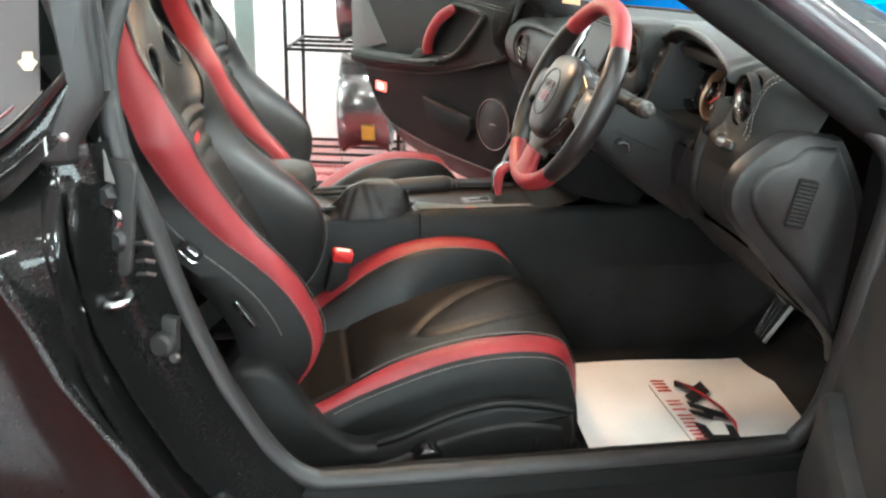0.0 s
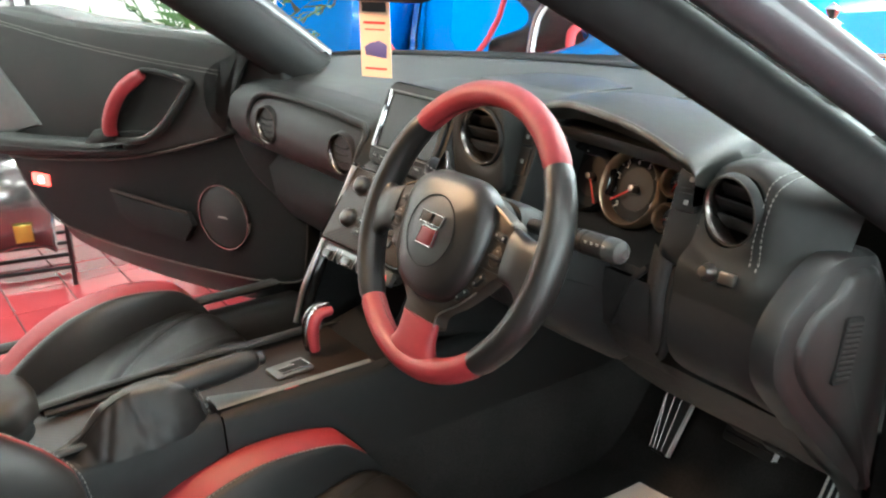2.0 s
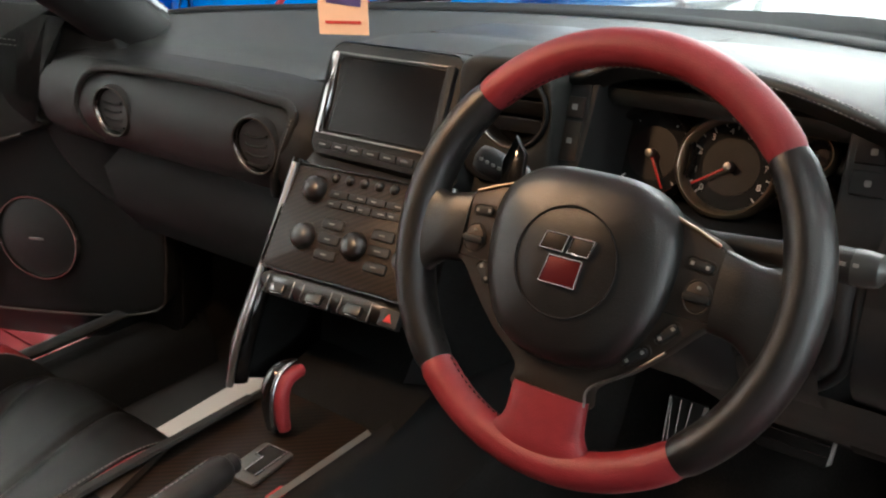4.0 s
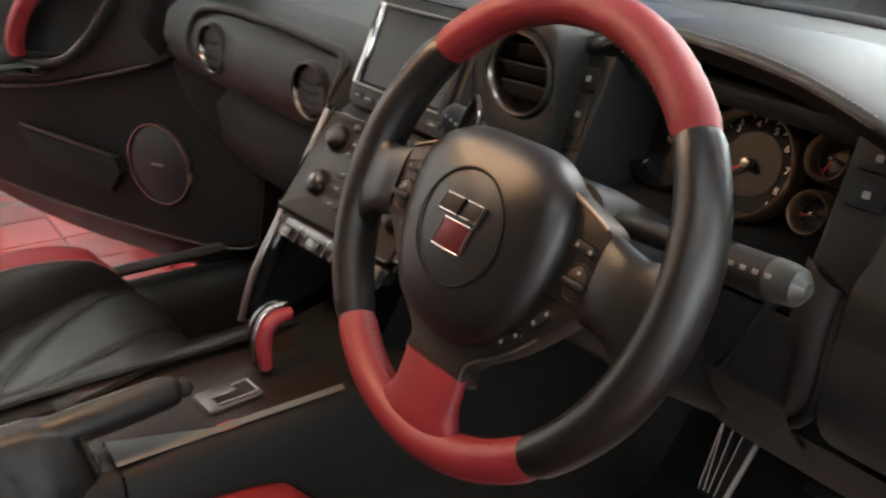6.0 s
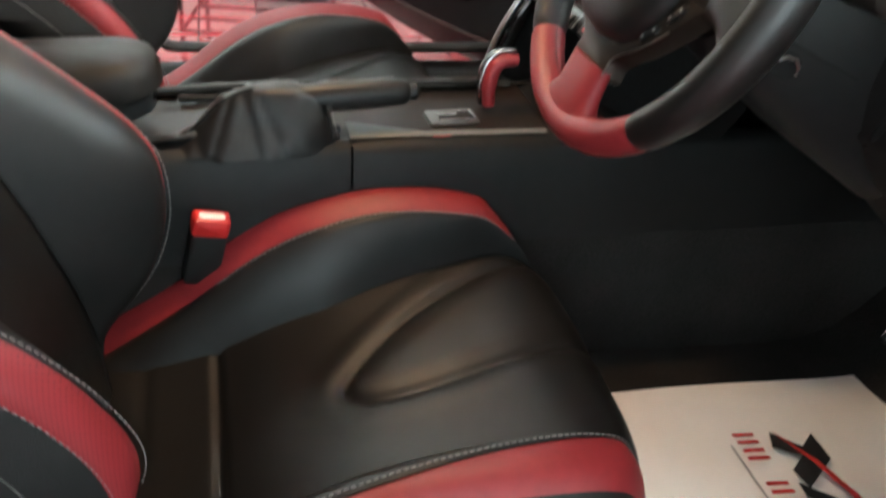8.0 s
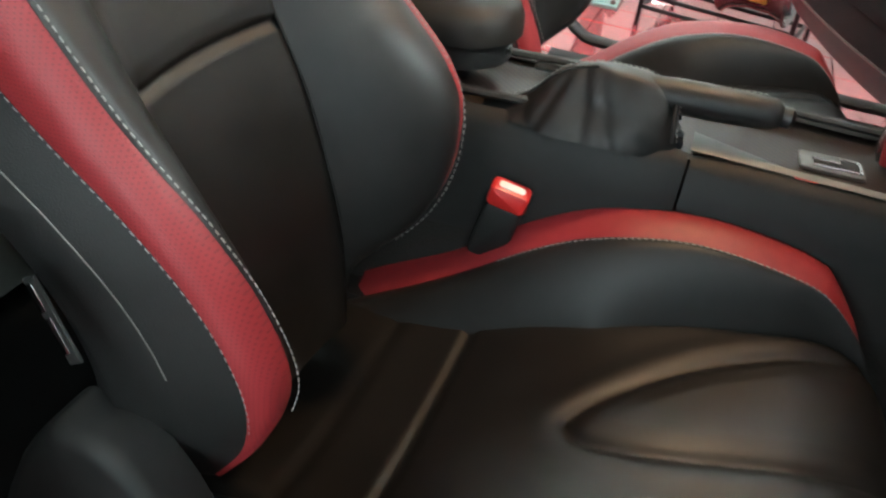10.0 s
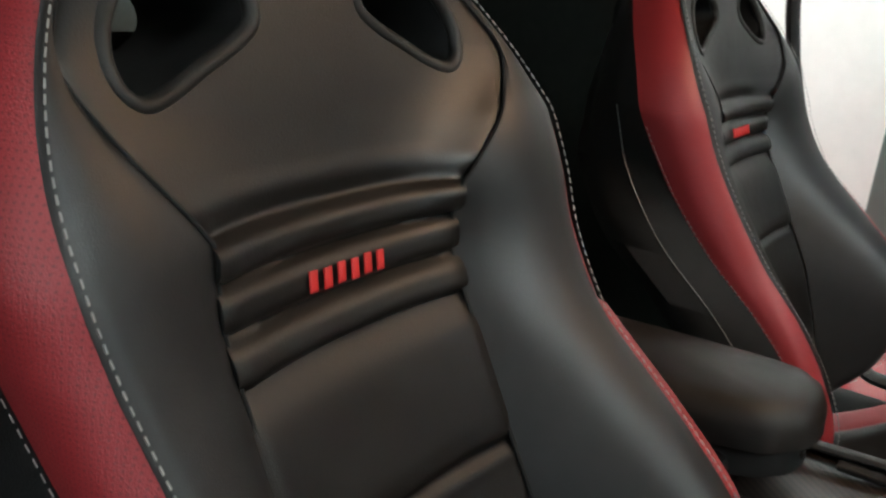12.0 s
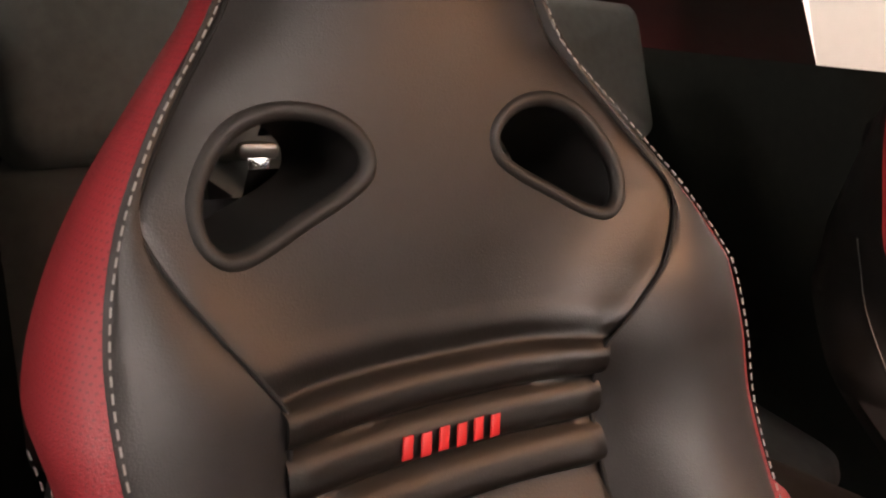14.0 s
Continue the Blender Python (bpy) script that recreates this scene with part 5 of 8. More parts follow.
# padded hub
hub_o = spline([(0, 0.066, 0), (0.045, 0.062, 0), (0.074, 0.040, 0), (0.080, 0.0, 0), (0.070, -0.045, 0), (0.045, -0.078, 0), (0, -0.088, 0), (-0.045, -0.078, 0), (-0.070, -0.045, 0), (-0.080, 0.0, 0), (-0.074, 0.040, 0), (-0.045, 0.062, 0)], 56, True)
hub = part("hub_pad", slab([(p.x, p.y) for p in hub_o], 0.03, 0.016, pose(0, 0, 0.030), dome=0.007), WHEEL_LEATHER, wheel, "dark soft hub pad", 70)
part("hub_ring", tube([(0.043 * math.cos(a), 0.043 * math.sin(a) - 0.008, 0.0355) for a in np.linspace(0, 6.283, 48, endpoint=False)], 0.0008, 6, True), DARK, hub)
# maker's emblem, as plain chrome-edged shapes
EMBLEM_RED = material("emblem_red", (0.11, 0.010, 0.013), 0.35, 0.4)
for outline, mat, lab in (([(-0.0225, -0.0010), (-0.0025, -0.0010), (0.0005, 0.0120), (-0.0190, 0.0120)], TITAN, "small chrome-edged emblem plate"),
                          ([(0.0015, -0.0010), (0.0190, -0.0010), (0.0222, 0.0120), (0.0045, 0.0120)], TITAN, "small chrome-edged emblem plate"),
                          ([(-0.0165, -0.0262), (0.0140, -0.0262), (0.0158, -0.0050), (-0.0125, -0.0050)], EMBLEM_RED, "chrome-edged red emblem plate")):
    part("emblem", slab(outline, 0.003, 0.0008, pose(0.001, 0, 0.0390)), mat, hub, lab)
    part("emblem_edge", tube([(x + 0.001, y, 0.0390) for x, y in outline], 0.0009, 8, True, up=(0, 0, 1)), CHROME, hub)
# leather spokes that swell out of the rim
def spoke(inner, rows, turn):
    """rows: (f from the plate to the rim, middle, half width, middle height, half thickness), across the local x."""
    rings = []
    for f, c, h, zc, t in smooth_table(rows, 18):
        ring = []
        for k in range(28):
            a = 2 * math.pi * k / 28
            co, si = math.cos(a), math.sin(a)
            u = c + h * math.copysign(abs(co) ** 0.75, co)
            r = inner + f * (math.sqrt(RIM * RIM - u * u) - inner)
            ring.append(turn @ Vector((r, u, zc + t * math.copysign(abs(si) ** 0.75, si))))
        rings.append(ring)
    bm = sheet(rings, None, True)
    cap(bm, rings[0])
    return bm


for s in (-1, 1):
    side = Matrix.Diagonal((s, 1, 1, 1))
    bm = spoke(0.110, [(0.0, -0.001, 0.031, 0.004, 0.0105), (0.3, -0.004, 0.030, 0.0045, 0.0115), (0.55, -0.009, 0.033, 0.003, 0.012), (0.78, -0.013, 0.045, 0.001, 0.0125), (1.0, -0.012, 0.078, 0.0, 0.0125)], side)
    part("spoke", bm, WHEEL_LEATHER, wheel, "black leather spoke", 80)
    part("spoke_edge", tube([(s * 0.068, 0.0445, 0.0122), (s * 0.088, 0.0378, 0.0122), (s * 0.106, 0.0305, 0.0122)], 0.0016, 8), DIAL_RING, wheel, "thin bronze edge")
    for x, y, w, h, turn in ((0.0945, 0.0155, 0.022, 0.010, 6), (0.080, -0.0345, 0.012, 0.022, 38), (0.0565, -0.0630, 0.012, 0.022, 42)) if s < 0 else ((0.0955, 0.0140, 0.023, 0.010, 6), (0.0840, -0.0400, 0.009, 0.023, 40), (0.0650, -0.0630, 0.009, 0.026, 48)):
        m = pose(s * x, y, 0.0140, 0, 0, -s * turn)
        part("button", slab(rrect(w * 0.82, h * 0.82, 0.0035, 4), 0.004, 0.0014, m @ pose(0, 0, 0.0008)), PLASTIC, carrier, "small black button")
        part("button_rim", tube([m @ Vector((a, b, -0.0016)) for a, b in rrect(w, h, 0.0042, 4)], 0.0006, 6, True), TITAN, carrier, "thin bronze button edge")
        for d in (-0.26, 0.26):
            part("button_mark", box(m @ (pose(w * d, 0, 0.0009) if w > h else pose(0, h * d, 0.0009)), 0.0028, 0.0028, 0.0004, 0.0001), STITCH, carrier)
    # round rocker with a bar across it
    m = pose(s * 0.0985, -0.0085, 0.0128)
    part("rocker_ring", tube([m @ Vector((0.0105 * math.cos(a), 0.0125 * math.sin(a), 0)) for a in np.linspace(0, 6.283, 28, endpoint=False)], 0.0007, 6, True), TITAN, carrier, "thin bronze button edge")
    part("rocker", slab(oval(0.0095, 0.0115, 24), 0.003, 0.001, m @ pose(0, 0, 0.0006)), TITAN, carrier)
    part("rocker_bar", slab(rrect(0.021, 0.0062, 0.0028, 4), 0.006, 0.0016, m @ pose(0, -0.001, 0.0042)), PLASTIC, carrier, "black rocker bar")
    part("button_mark", box(m @ pose(0, 0.0068, 0.0008), 0.003, 0.0022, 0.0004, 0.0001), STITCH, carrier)
bm = spoke(0.110, [(0.0, 0.0025, 0.0335, 0.0075, 0.0095), (0.25, 0.0025, 0.0340, 0.0065, 0.0105), (0.5, 0.0025, 0.0355, 0.005, 0.0115), (0.70, 0.002, 0.042, 0.0035, 0.0125), (0.86, 0.001, 0.055, 0.0015, 0.0130), (1.0, 0.0, 0.085, 0.0, 0.0130)], Matrix(((0, 1, 0, 0), (-1, 0, 0, 0), (0, 0, 1, 0), (0, 0, 0, 1))))
part("lower_spoke", bm, RED_LEATHER, wheel, "red leather lower spoke", 70)
part("wheel_boss", lathe([(0.05, 0.0), (0.055, -0.03), (0.05, -0.07), (0.0, -0.07)], Matrix(), 32), PLASTIC, wheel)

# column shroud, paddles, stalks
SH = axes((0.13, -0.006, 0.79), (0, -1, 0), (0.406, 0, 0.914))
shroud = thing("column_shroud", "dark plastic steering column cover", "column cover")
rows = []
for d, w, h, dz in ((-0.055, 0.050, 0.052, 0.005), (-0.03, 0.058, 0.06, 0.0), (0.03, 0.062, 0.064, -0.01), (0.10, 0.064, 0.07, -0.02), (0.20, 0.066, 0.075, -0.03)):
    rows.append([SH @ Vector((x, y + dz, -d)) for x, y in rrect(2 * w, 2 * h, 0.03, 5)])
bm = sheet(rows, None, True)
cap(bm, rows[0])
part("upper_cover", bm, PLASTIC, shroud)
part("lower_cover", slab(rrect(0.10, 0.15, 0.03), 0.04, 0.012, SH @ pose(0, -0.055, -0.06, 100, 0, 0)), PLASTIC, shroud)
part("cover_seam", tube([SH @ Vector((s_ * 0.0625, -0.012, -d_)) for s_, d_ in ((1, -0.02), (1, 0.04), (1, 0.1))], 0.0012, 6), DARK, shroud)
lever = SH @ pose(0.066, -0.030, -0.005, 0, 90, 0)
part("adjuster_recess", slab(rrect(0.034, 0.024, 0.010), 0.004, 0.0015, lever), DARK, shroud)
part("adjuster_lever", tube([lever @ Vector((a, b, 0.005)) for a, b in ((-0.012, 0.002), (-0.006, 0.007), (0.004, 0.008), (0.010, 0.003), (0.012, -0.003))], 0.0017, 8), SATIN, shroud, "small metal adjuster lever")
for s, end in ((-1, Vector((0.104, -0.210, 0.852))), (1, Vector((0.102, 0.150, 0.878)))):
    st = thing("stalk", "black control stalk with a rounded silver-tipped end" if s < 0 else "black control stalk with white marks", "stalk", "column stalks")
    root = Vector((0.11, -0.006 + s * 0.05, 0.842))
    d = end - root
    R = axes(root, d.cross(Vector((0, 0, 1))), Vector((0, 0, 1)))
    q = d.normalized()
    pts = [root + d * f for f in (0, 0.3, 0.5, 0.55, 0.62, 0.9, 0.97, 1.0)]
    part("arm", tube(pts, [0.009, 0.009, 0.010, 0.0128, 0.0138, 0.0138, 0.012, 0.005], 20), PLASTIC, st, "", 60)
    for f in (0.56, 0.64):
        part("ring_mark", tube([root + d * f, root + d * (f + 0.015)], 0.0141, 20), DARK, st)
    bm = bmesh.new()
    for k in range(4):
        box(Matrix.Translation(root + d * (0.70 + 0.06 * k) + Vector((-0.0128, 0, 0.006))), 0.001, 0.004, 0.003, 0.0002, bm, 1)
    part("white_marks", bm, STITCH, st)
    if s < 0:
        part("tip", tube([root + d * 0.86, root + d * 0.92, root + d * 0.98, root + d * 1.02], [0.0141, 0.0140, 0.0122, 0.005], 20), STALK_TIP, st, "pale tip")
    if s > 0:
        part("paddle", slab([(0, -0.02), (-0.018, -0.015), (-0.03, 0.05), (-0.022, 0.075), (-0.008, 0.06)], 0.006, 0.002, WM @ pose(-s * 0.088, 0.012, -0.03)), PIANO, st)

# ---- dashboard ----
dash = thing("dashboard", "dark grey leather-look dashboard with round vents", "dashboard")


BROW_X = spline([(y, x, 0) for y, x in [(-0.45, 0.33), (-0.30, 0.30), (-0.19, 0.255), (-0.165, 0.245), (0.0, 0.262), (0.14, 0.268), (0.175, 0.27), (0.26, 0.262), (0.45, 0.262), (0.50, 0.285), (0.60, 0.30), (0.85, 0.29), (1.05, 0.27), (1.16, 0.29)]], 160)
BROW_Z = spline([(y, z, 0) for y, z in [(-0.45, 0.868), (-0.38, 0.885), (-0.30, 0.905), (-0.22, 0.918), (-0.185, 0.920), (-0.165, 0.925), (-0.106, 0.941), (-0.052, 0.950), (0.03, 0.956), (0.068, 0.955), (0.104, 0.947), (0.137, 0.932), (0.175, 0.935), (0.27, 0.936), (0.45, 0.932), (0.49, 0.905), (0.56, 0.868), (0.85, 0.850), (1.05, 0.845), (1.16, 0.84)]], 240)


def brow(y):
    """Rear edge (x, z) of the dash top at y."""
    return float(np.interp(y, [p.x for p in BROW_X], [p.y for p in BROW_X])), float(np.interp(y, [p.x for p in BROW_Z], [p.y for p in BROW_Z]))


def under_hood(y):
    """1 where the hood or the vent surround covers the dash, 0 elsewhere."""
    return 1.0 if y < 0.150 else 0.0


rows = []
for y in sorted(list(np.linspace(-0.44, 1.15, 110)) + [-0.1765, -0.1755, 0.1495, 0.1505]):
    bx, bz = brow(y)
    h = under_hood(y)
    s = (y - CY) / 0.8
    fx = 0.95 - 0.42 * s * s
    row = []
    for f in np.linspace(0, 1, 20):
        x0 = bx if not h else (bx + 0.03 if y > -0.176 else 0.36)
        x = x0 + (fx - x0) * f
        top = 0.915 - 0.02 * f
        zr = bz if not h else (0.912 if y > -0.176 else 0.898)
        z = zr + (top - (0.02 if y < -0.176 else 0) - zr) * min(1, f * 1.3) ** 0.8 + (1 - h) * 0.006 * math.sin(math.pi * min(f * 4, 1))
        row.append((x, y, z))
    rows.append([(row[0][0] + 0.012, y, row[0][2] - 0.020), (row[0][0] + 0.001, y, row[0][2] - 0.010)] + row)
part("dash_top", sheet(rows), DASH_BASE, dash, "soft dark grey dash top", 60)
# raised hood over the dials, rounded in plan towards the windscreen
HOOD_F = spline([(y, x, 0) for y, x in [(-0.1785, 0.325), (-0.174, 0.362), (-0.158, 0.392), (-0.12, 0.425), (-0.06, 0.452), (0.0, 0.462), (0.06, 0.456), (0.10, 0.442), (0.135, 0.41), (0.153, 0.36)]], 120)
rows = []
for y in np.concatenate([np.linspace(-0.178, -0.160, 7), np.linspace(-0.15, 0.13, 40), np.linspace(0.135, 0.152, 6)]):
    bx, bz = brow(y)
    fx = float(np.interp(y, [p.x for p in HOOD_F], [p.y for p in HOOD_F]))
    e = max(0, (-0.160 - y) / 0.018, (y - 0.135) / 0.017)
    fall = 0.007 * e ** 2.5
    zf = min(0.943, bz + 0.014)
    row = [(bx + 0.02, y, bz - 0.026), (bx + 0.006, y, bz - 0.012 - fall), (bx, y, bz - 0.0085 - fall), (bx - 0.0008, y, bz - 0.005 - fall), (bx + 0.0005, y, bz - 0.002 - fall)]
    for f in np.linspace(0, 1, 16):
        w = f ** 0.9
        x = bx + 0.004 + (fx - bx - 0.004) * w
        z = bz + (zf - bz) * w + 0.0065 * math.sin(math.pi * min(w * 1.05, 1)) ** 0.8 - 0.010 * max(0, (w - 0.86) / 0.14) ** 2
        row.append((x, y, z - fall))
    row += [(fx + 0.004, y, row[-1][2] - 0.006), (fx + 0.004, y, 0.888)]
    rows.append(row)
for end, dy in ((0, -1), (-1, 1)):
    R = rows[end]
    skirt = [[(x, y + dy * 0.0022, z - 0.003) for x, y, z in R], [(x, y + dy * 0.003, z - 0.008) for x, y, z in R], [(x, y + dy * 0.003, min(z - 0.012, 0.87)) for x, y, z in R]]
    rows = skirt[::-1] + rows if end == 0 else rows + skirt
part("instrument_hood", sheet(rows), DASH_TOP, dash, "leather hood over the dials", 60)
# dark strip along the foot of the windscreen
rows = []
for y in np.linspace(-0.42, 1.14, 60):
    s = (y - CY) / 0.8
    fx = 0.95 - 0.42 * s * s
    rows.append([(fx - 0.085, y, 0.8995), (fx - 0.08, y, 0.9035), (fx - 0.01, y, 0.9015), (fx + 0.02, y, 0.899)])
part("windscreen_foot_strip", sheet(rows), DOOR_LINING, dash, "black strip along the windscreen foot", 60)
# speaker grille panel on the top
part("top_panel", slab([(p[0], p[1]) for p in ((-0.10, -0.11), (0.06, -0.11), (0.10, 0.0), (0.06, 0.11), (-0.10, 0.11))], 0.004, 0.002, pose(0.52, CY, 0.9222, 0, 2.6, 0)), DASH_TOP, dash)
for dz, r in ((0.0022, 0.0004), (-0.0062, 0.0003)):
    part("hood_stitching", stitches([Vector((brow(y)[0] + (0.0016 if dz > 0 else -0.0006), y, brow(y)[1] + dz - 0.0012)) for y in np.linspace(-0.158, 0.13, 60)], None, 0.0030, 0.0020, r), THREAD, dash, "pale stitching")


def vent(o, n, r, name="air_vent", slats=3, flat=False):
    n = Vector(n).normalized()
    x = Vector((0, 0, 1)).cross(n) * -1
    m = axes(o, n.cross(Vector((0, 0, 1))) * -1, Vector((0, 0, 1)))
    v = part(name, lathe([(r * 0.95, 0.0045), (r * 0.98, 0.0055), (r * 1.01, 0.003), (r * 1.04, -0.006)], m, 40), PLASTIC, dash, "round air vent with a glossy ring", 60)
    part("vent_throat", lathe([(r * 0.83, -0.03), (r * 0.845, -0.012), (r * 0.87, -0.003), (r * 0.91, 0.0025), (r * 0.955, 0.0045)], m, 48), VENT_BEZEL, v, "dark polished vent bezel", 60)
    part("vent_ring", tube([m @ Vector((r * 0.95 * math.cos(a), r * 0.95 * math.sin(a), 0.006)) for a in np.linspace(0, 6.283, 40, endpoint=False)], 0.0013, 6, True), TITAN, v)
    # black disc: the shade deep in the vent is put into its colour
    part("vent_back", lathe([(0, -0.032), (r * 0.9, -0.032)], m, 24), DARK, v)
    for k in range(slats):
        y = r * 0.62 * (-1 + 2 * (k + 0.5) / slats) * 1.1
        w = 2 * math.sqrt(max((r * 0.85) ** 2 - y * y, 1e-5))
        part("slat", box(m @ pose(0, y, -0.012, 30, 0, 0), w, 0.020, 0.0024, 0.0007), PLASTIC, v)
    return v


VN = (-0.93, -0.12, 0.32)
DVN, DVO = (-0.93, 0.14, 0.32), (0.260, -0.2235, 0.873)   # the driver's outer vent
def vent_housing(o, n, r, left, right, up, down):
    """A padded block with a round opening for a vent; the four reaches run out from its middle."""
    m = axes(o, Vector(n).normalized().cross(Vector((0, 0, 1))) * -1, Vector((0, 0, 1)))
    rows = [[] for _ in range(9)]
    for i in range(96):
        a = 2 * math.pi * i / 96
        c, q = math.cos(a), math.sin(a)
        rx, ry = (right if c > 0 else left), (up if q > 0 else down)
        k = (abs(c / rx) ** 5 + abs(q / ry) ** 5) ** (-0.2)
        edge = Vector((c * k, q * k))
        for j, (f, z) in enumerate(((None, -0.004), (1.03, 0.001), (1.07, 0.0025), (0.30, 0.0025), (0.62, 0.002), (0.86, 0.0), (0.95, -0.003), (1.0, -0.010), (1.03, -0.075))):
            p = Vector((c, q)) * r * (f or 1.005) if j < 3 else Vector((c, q)) * r * 1.07 + (edge - Vector((c, q)) * r * 1.07) * f
            rows[j].append((p.x, p.y, z))
    bm = sheet(rows, None, True)
    bm.transform(m)
    return bm


vent(DVO, DVN, 0.0415)
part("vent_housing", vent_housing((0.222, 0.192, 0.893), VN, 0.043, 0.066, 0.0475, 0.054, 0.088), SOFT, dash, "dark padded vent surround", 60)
vent((0.222, 0.192, 0.893), VN, 0.043)

# instrument binnacle
part("binnacle_back", sheet([[(0.352, y, 0.76 + (brow(y)[1] - 0.015 - 0.76) * f) for y in np.linspace(-0.19, 0.17, 20)] for f in (0, 0.5, 1)]), PIANO, dash)
part("binnacle_floor", sheet([[(0.228, y, 0.768), (0.235, y, 0.777), (0.30, y, 0.785), (0.352, y, 0.79)] for y in np.linspace(-0.18, 0.17, 6)]), DOOR_LINING, dash)
for y, s in ((-0.168, 1), (0.158, -1)):
    o = (0.262, y + s * 0.012, 0.86)
    m = axes(o, (0.10, -1, 0) if s > 0 else (-0.10, -1, 0), (0.35, 0, 0.93))
    pl = part("binnacle_side", slab(rrect(0.045, 0.155, 0.006), 0.12, 0.004, m), PLASTIC, dash)
    for k, dz in enumerate((0.034, 0.006) if s > 0 else (0.032, -0.002)):
        h = 0.022 if s > 0 or k == 0 else 0.04
        part("dash_button", slab(rrect(0.030, h, 0.002), 0.004, 0.001, m @ pose(0, dz, 0.0025)), PLASTIC, pl)
        part("button_mark", slab(rrect(0.006, 0.006, 0.0015), 0.001, 0.0003, m @ pose(0, dz, 0.0032)), STITCH, pl)


strip_m = axes((0.262, 0.141, 0.872), (0.12, -1, 0), (0.34, 0, 0.94))
strip = part("switch_strip", slab(rrect(0.029, 0.10, 0.004), 0.03, 0.002, strip_m), PLASTIC, dash, "narrow switch strip beside the dials")
for dy, h in ((0.022, 0.022), (-0.014, 0.042)):
    part("dash_button", slab(rrect(0.021, h, 0.002), 0.004, 0.001, strip_m @ pose(0, dy, 0.0025)), TITAN, strip)
    part("button_mark", box(strip_m @ pose(0, dy, 0.0026), 0.006, 0.006, 0.0005, 0), STITCH, strip)

def gauge(y, z, r, needle, x=0.325, bez=DIAL_RING, rim=1.12):
    m = axes((x, y, z), (0, -1, 0), (0.30, 0, 0.95))
    g = part("gauge", lathe([(0, -0.012), (r * 0.98, -0.012), (r, -0.006), (r * 0.99, 0.0)], m, 48), DARK, dash, "round dial with a metal ring", 60)
    part("gauge_ring", lathe([(r * 0.93, -0.010), (r * 0.965, 0.001), (r * 1.0, 0.006), (r * (rim + 0.94) / 2, 0.0075), (r * (rim - 0.015), 0.003), (r * rim, -0.012)], m, 48), bez, g, "", 60)
    part("gauge_face", lathe([(0, -0.0112), (r * 0.62, -0.0112), (r * 0.62, -0.012)], m, 36), DIAL_FACE, g)
    bm = bmesh.new()
    for k in range(17):
        a = radians(225 - 270 * k / 16)
        L = 0.14 if k % 2 == 0 else 0.08
        box(m @ pose(math.cos(a) * r * (0.95 - L / 2), math.sin(a) * r * (0.95 - L / 2), -0.0105, 0, 0, math.degrees(a)), r * L, r * 0.022, 0.0006, 0, bm)
    part("scale_marks", bm, PAPER, g)
    a = radians(needle)
    bm = box(m @ pose(math.cos(a) * r * 0.4, math.sin(a) * r * 0.4, -0.004, 0, 0, needle), r * 0.95, r * 0.045, 0.0015, 0.0004)
    part("needle", bm, RED_PLASTIC, g, "red needle")
    part("needle_hub", lathe([(0, 0.002), (r * 0.09, 0.001), (r * 0.11, -0.01)], m, 20), SATIN, g)
    return g, m


g, m = gauge(-0.008, 0.84, 0.049, 214, rim=1.14)
for k in range(9):
    a = radians(225 - 270 * k / 8.6)
    t = bpy.data.curves.new("dial_number", "FONT")
    t.body, t.size, t.align_x, t.align_y = str(k), 0.0095, "CENTER", "CENTER"
    tob = bpy.data.objects.new("dial_number", t)
    scene.collection.objects.link(tob)
    dg = bpy.context.evaluated_depsgraph_get()
    me = bpy.data.meshes.new_from_object(tob.evaluated_get(dg))
    bpy.data.objects.remove(tob), bpy.data.curves.remove(t)
    me.transform(m @ pose(math.cos(a) * 0.037, math.sin(a) * 0.037, -0.0104))
    me.materials.clear()
    me.materials.append(PAPER)
    o = new("dial_number", me)
    o.parent = g
gauge(0.083, 0.838, 0.048, 300, x=0.332, bez=PIANO)
gauge(-0.0955, 0.870, 0.0170, 250, x=0.312, rim=1.28)
gauge(-0.094, 0.823, 0.0160, 202, x=0.302, rim=1.28)

# fascia: beside the dials, under them, and the knee panel
HIGH = [(0.52, 0.895), (0.40, 0.913), (0.33, 0.915), (0.292, 0.900), (0.274, 0.868), (0.254, 0.834), (0.229, 0.806)]
LOW = [(0.224, 0.768), (0.220, 0.735), (0.226, 0.690), (0.275, 0.645), (0.36, 0.605), (0.52, 0.58)]


def fascia_row(y, prof):
    out = 0.050 * max(0, (-0.272 - y) / 0.062) ** 2
    return [(x + out * (1 if z > 0.7 else 0.6), y, z - 0.02 * max(0, (-0.262 - y) / 0.072) ** 1.5) for x, z in prof]


fine_low = [(p.x, p.y) for p in spline([(a, b, 0) for a, b in LOW], 16)]
fine_high = [(p.x, p.y) for p in spline([(a, b, 0) for a, b in HIGH + LOW[:1]], 22)]
wide_high = [(p.x, p.y) for p in spline([(a, b, 0) for a, b in HIGH + LOW[:1]], 90)]
bm = sheet([fascia_row(y, wide_high) for y in np.linspace(-0.334, -0.178, 70)])
hub_o, hub_n = Vector(DVO), Vector(DVN).normalized()
inner = [v for v in bm.verts if v.co.x < 0.33 and ((v.co - hub_o) - hub_n * (v.co - hub_o).dot(hub_n)).length < 0.0415 * 1.04]
bmesh.ops.delete(bm, geom=inner, context="VERTS")


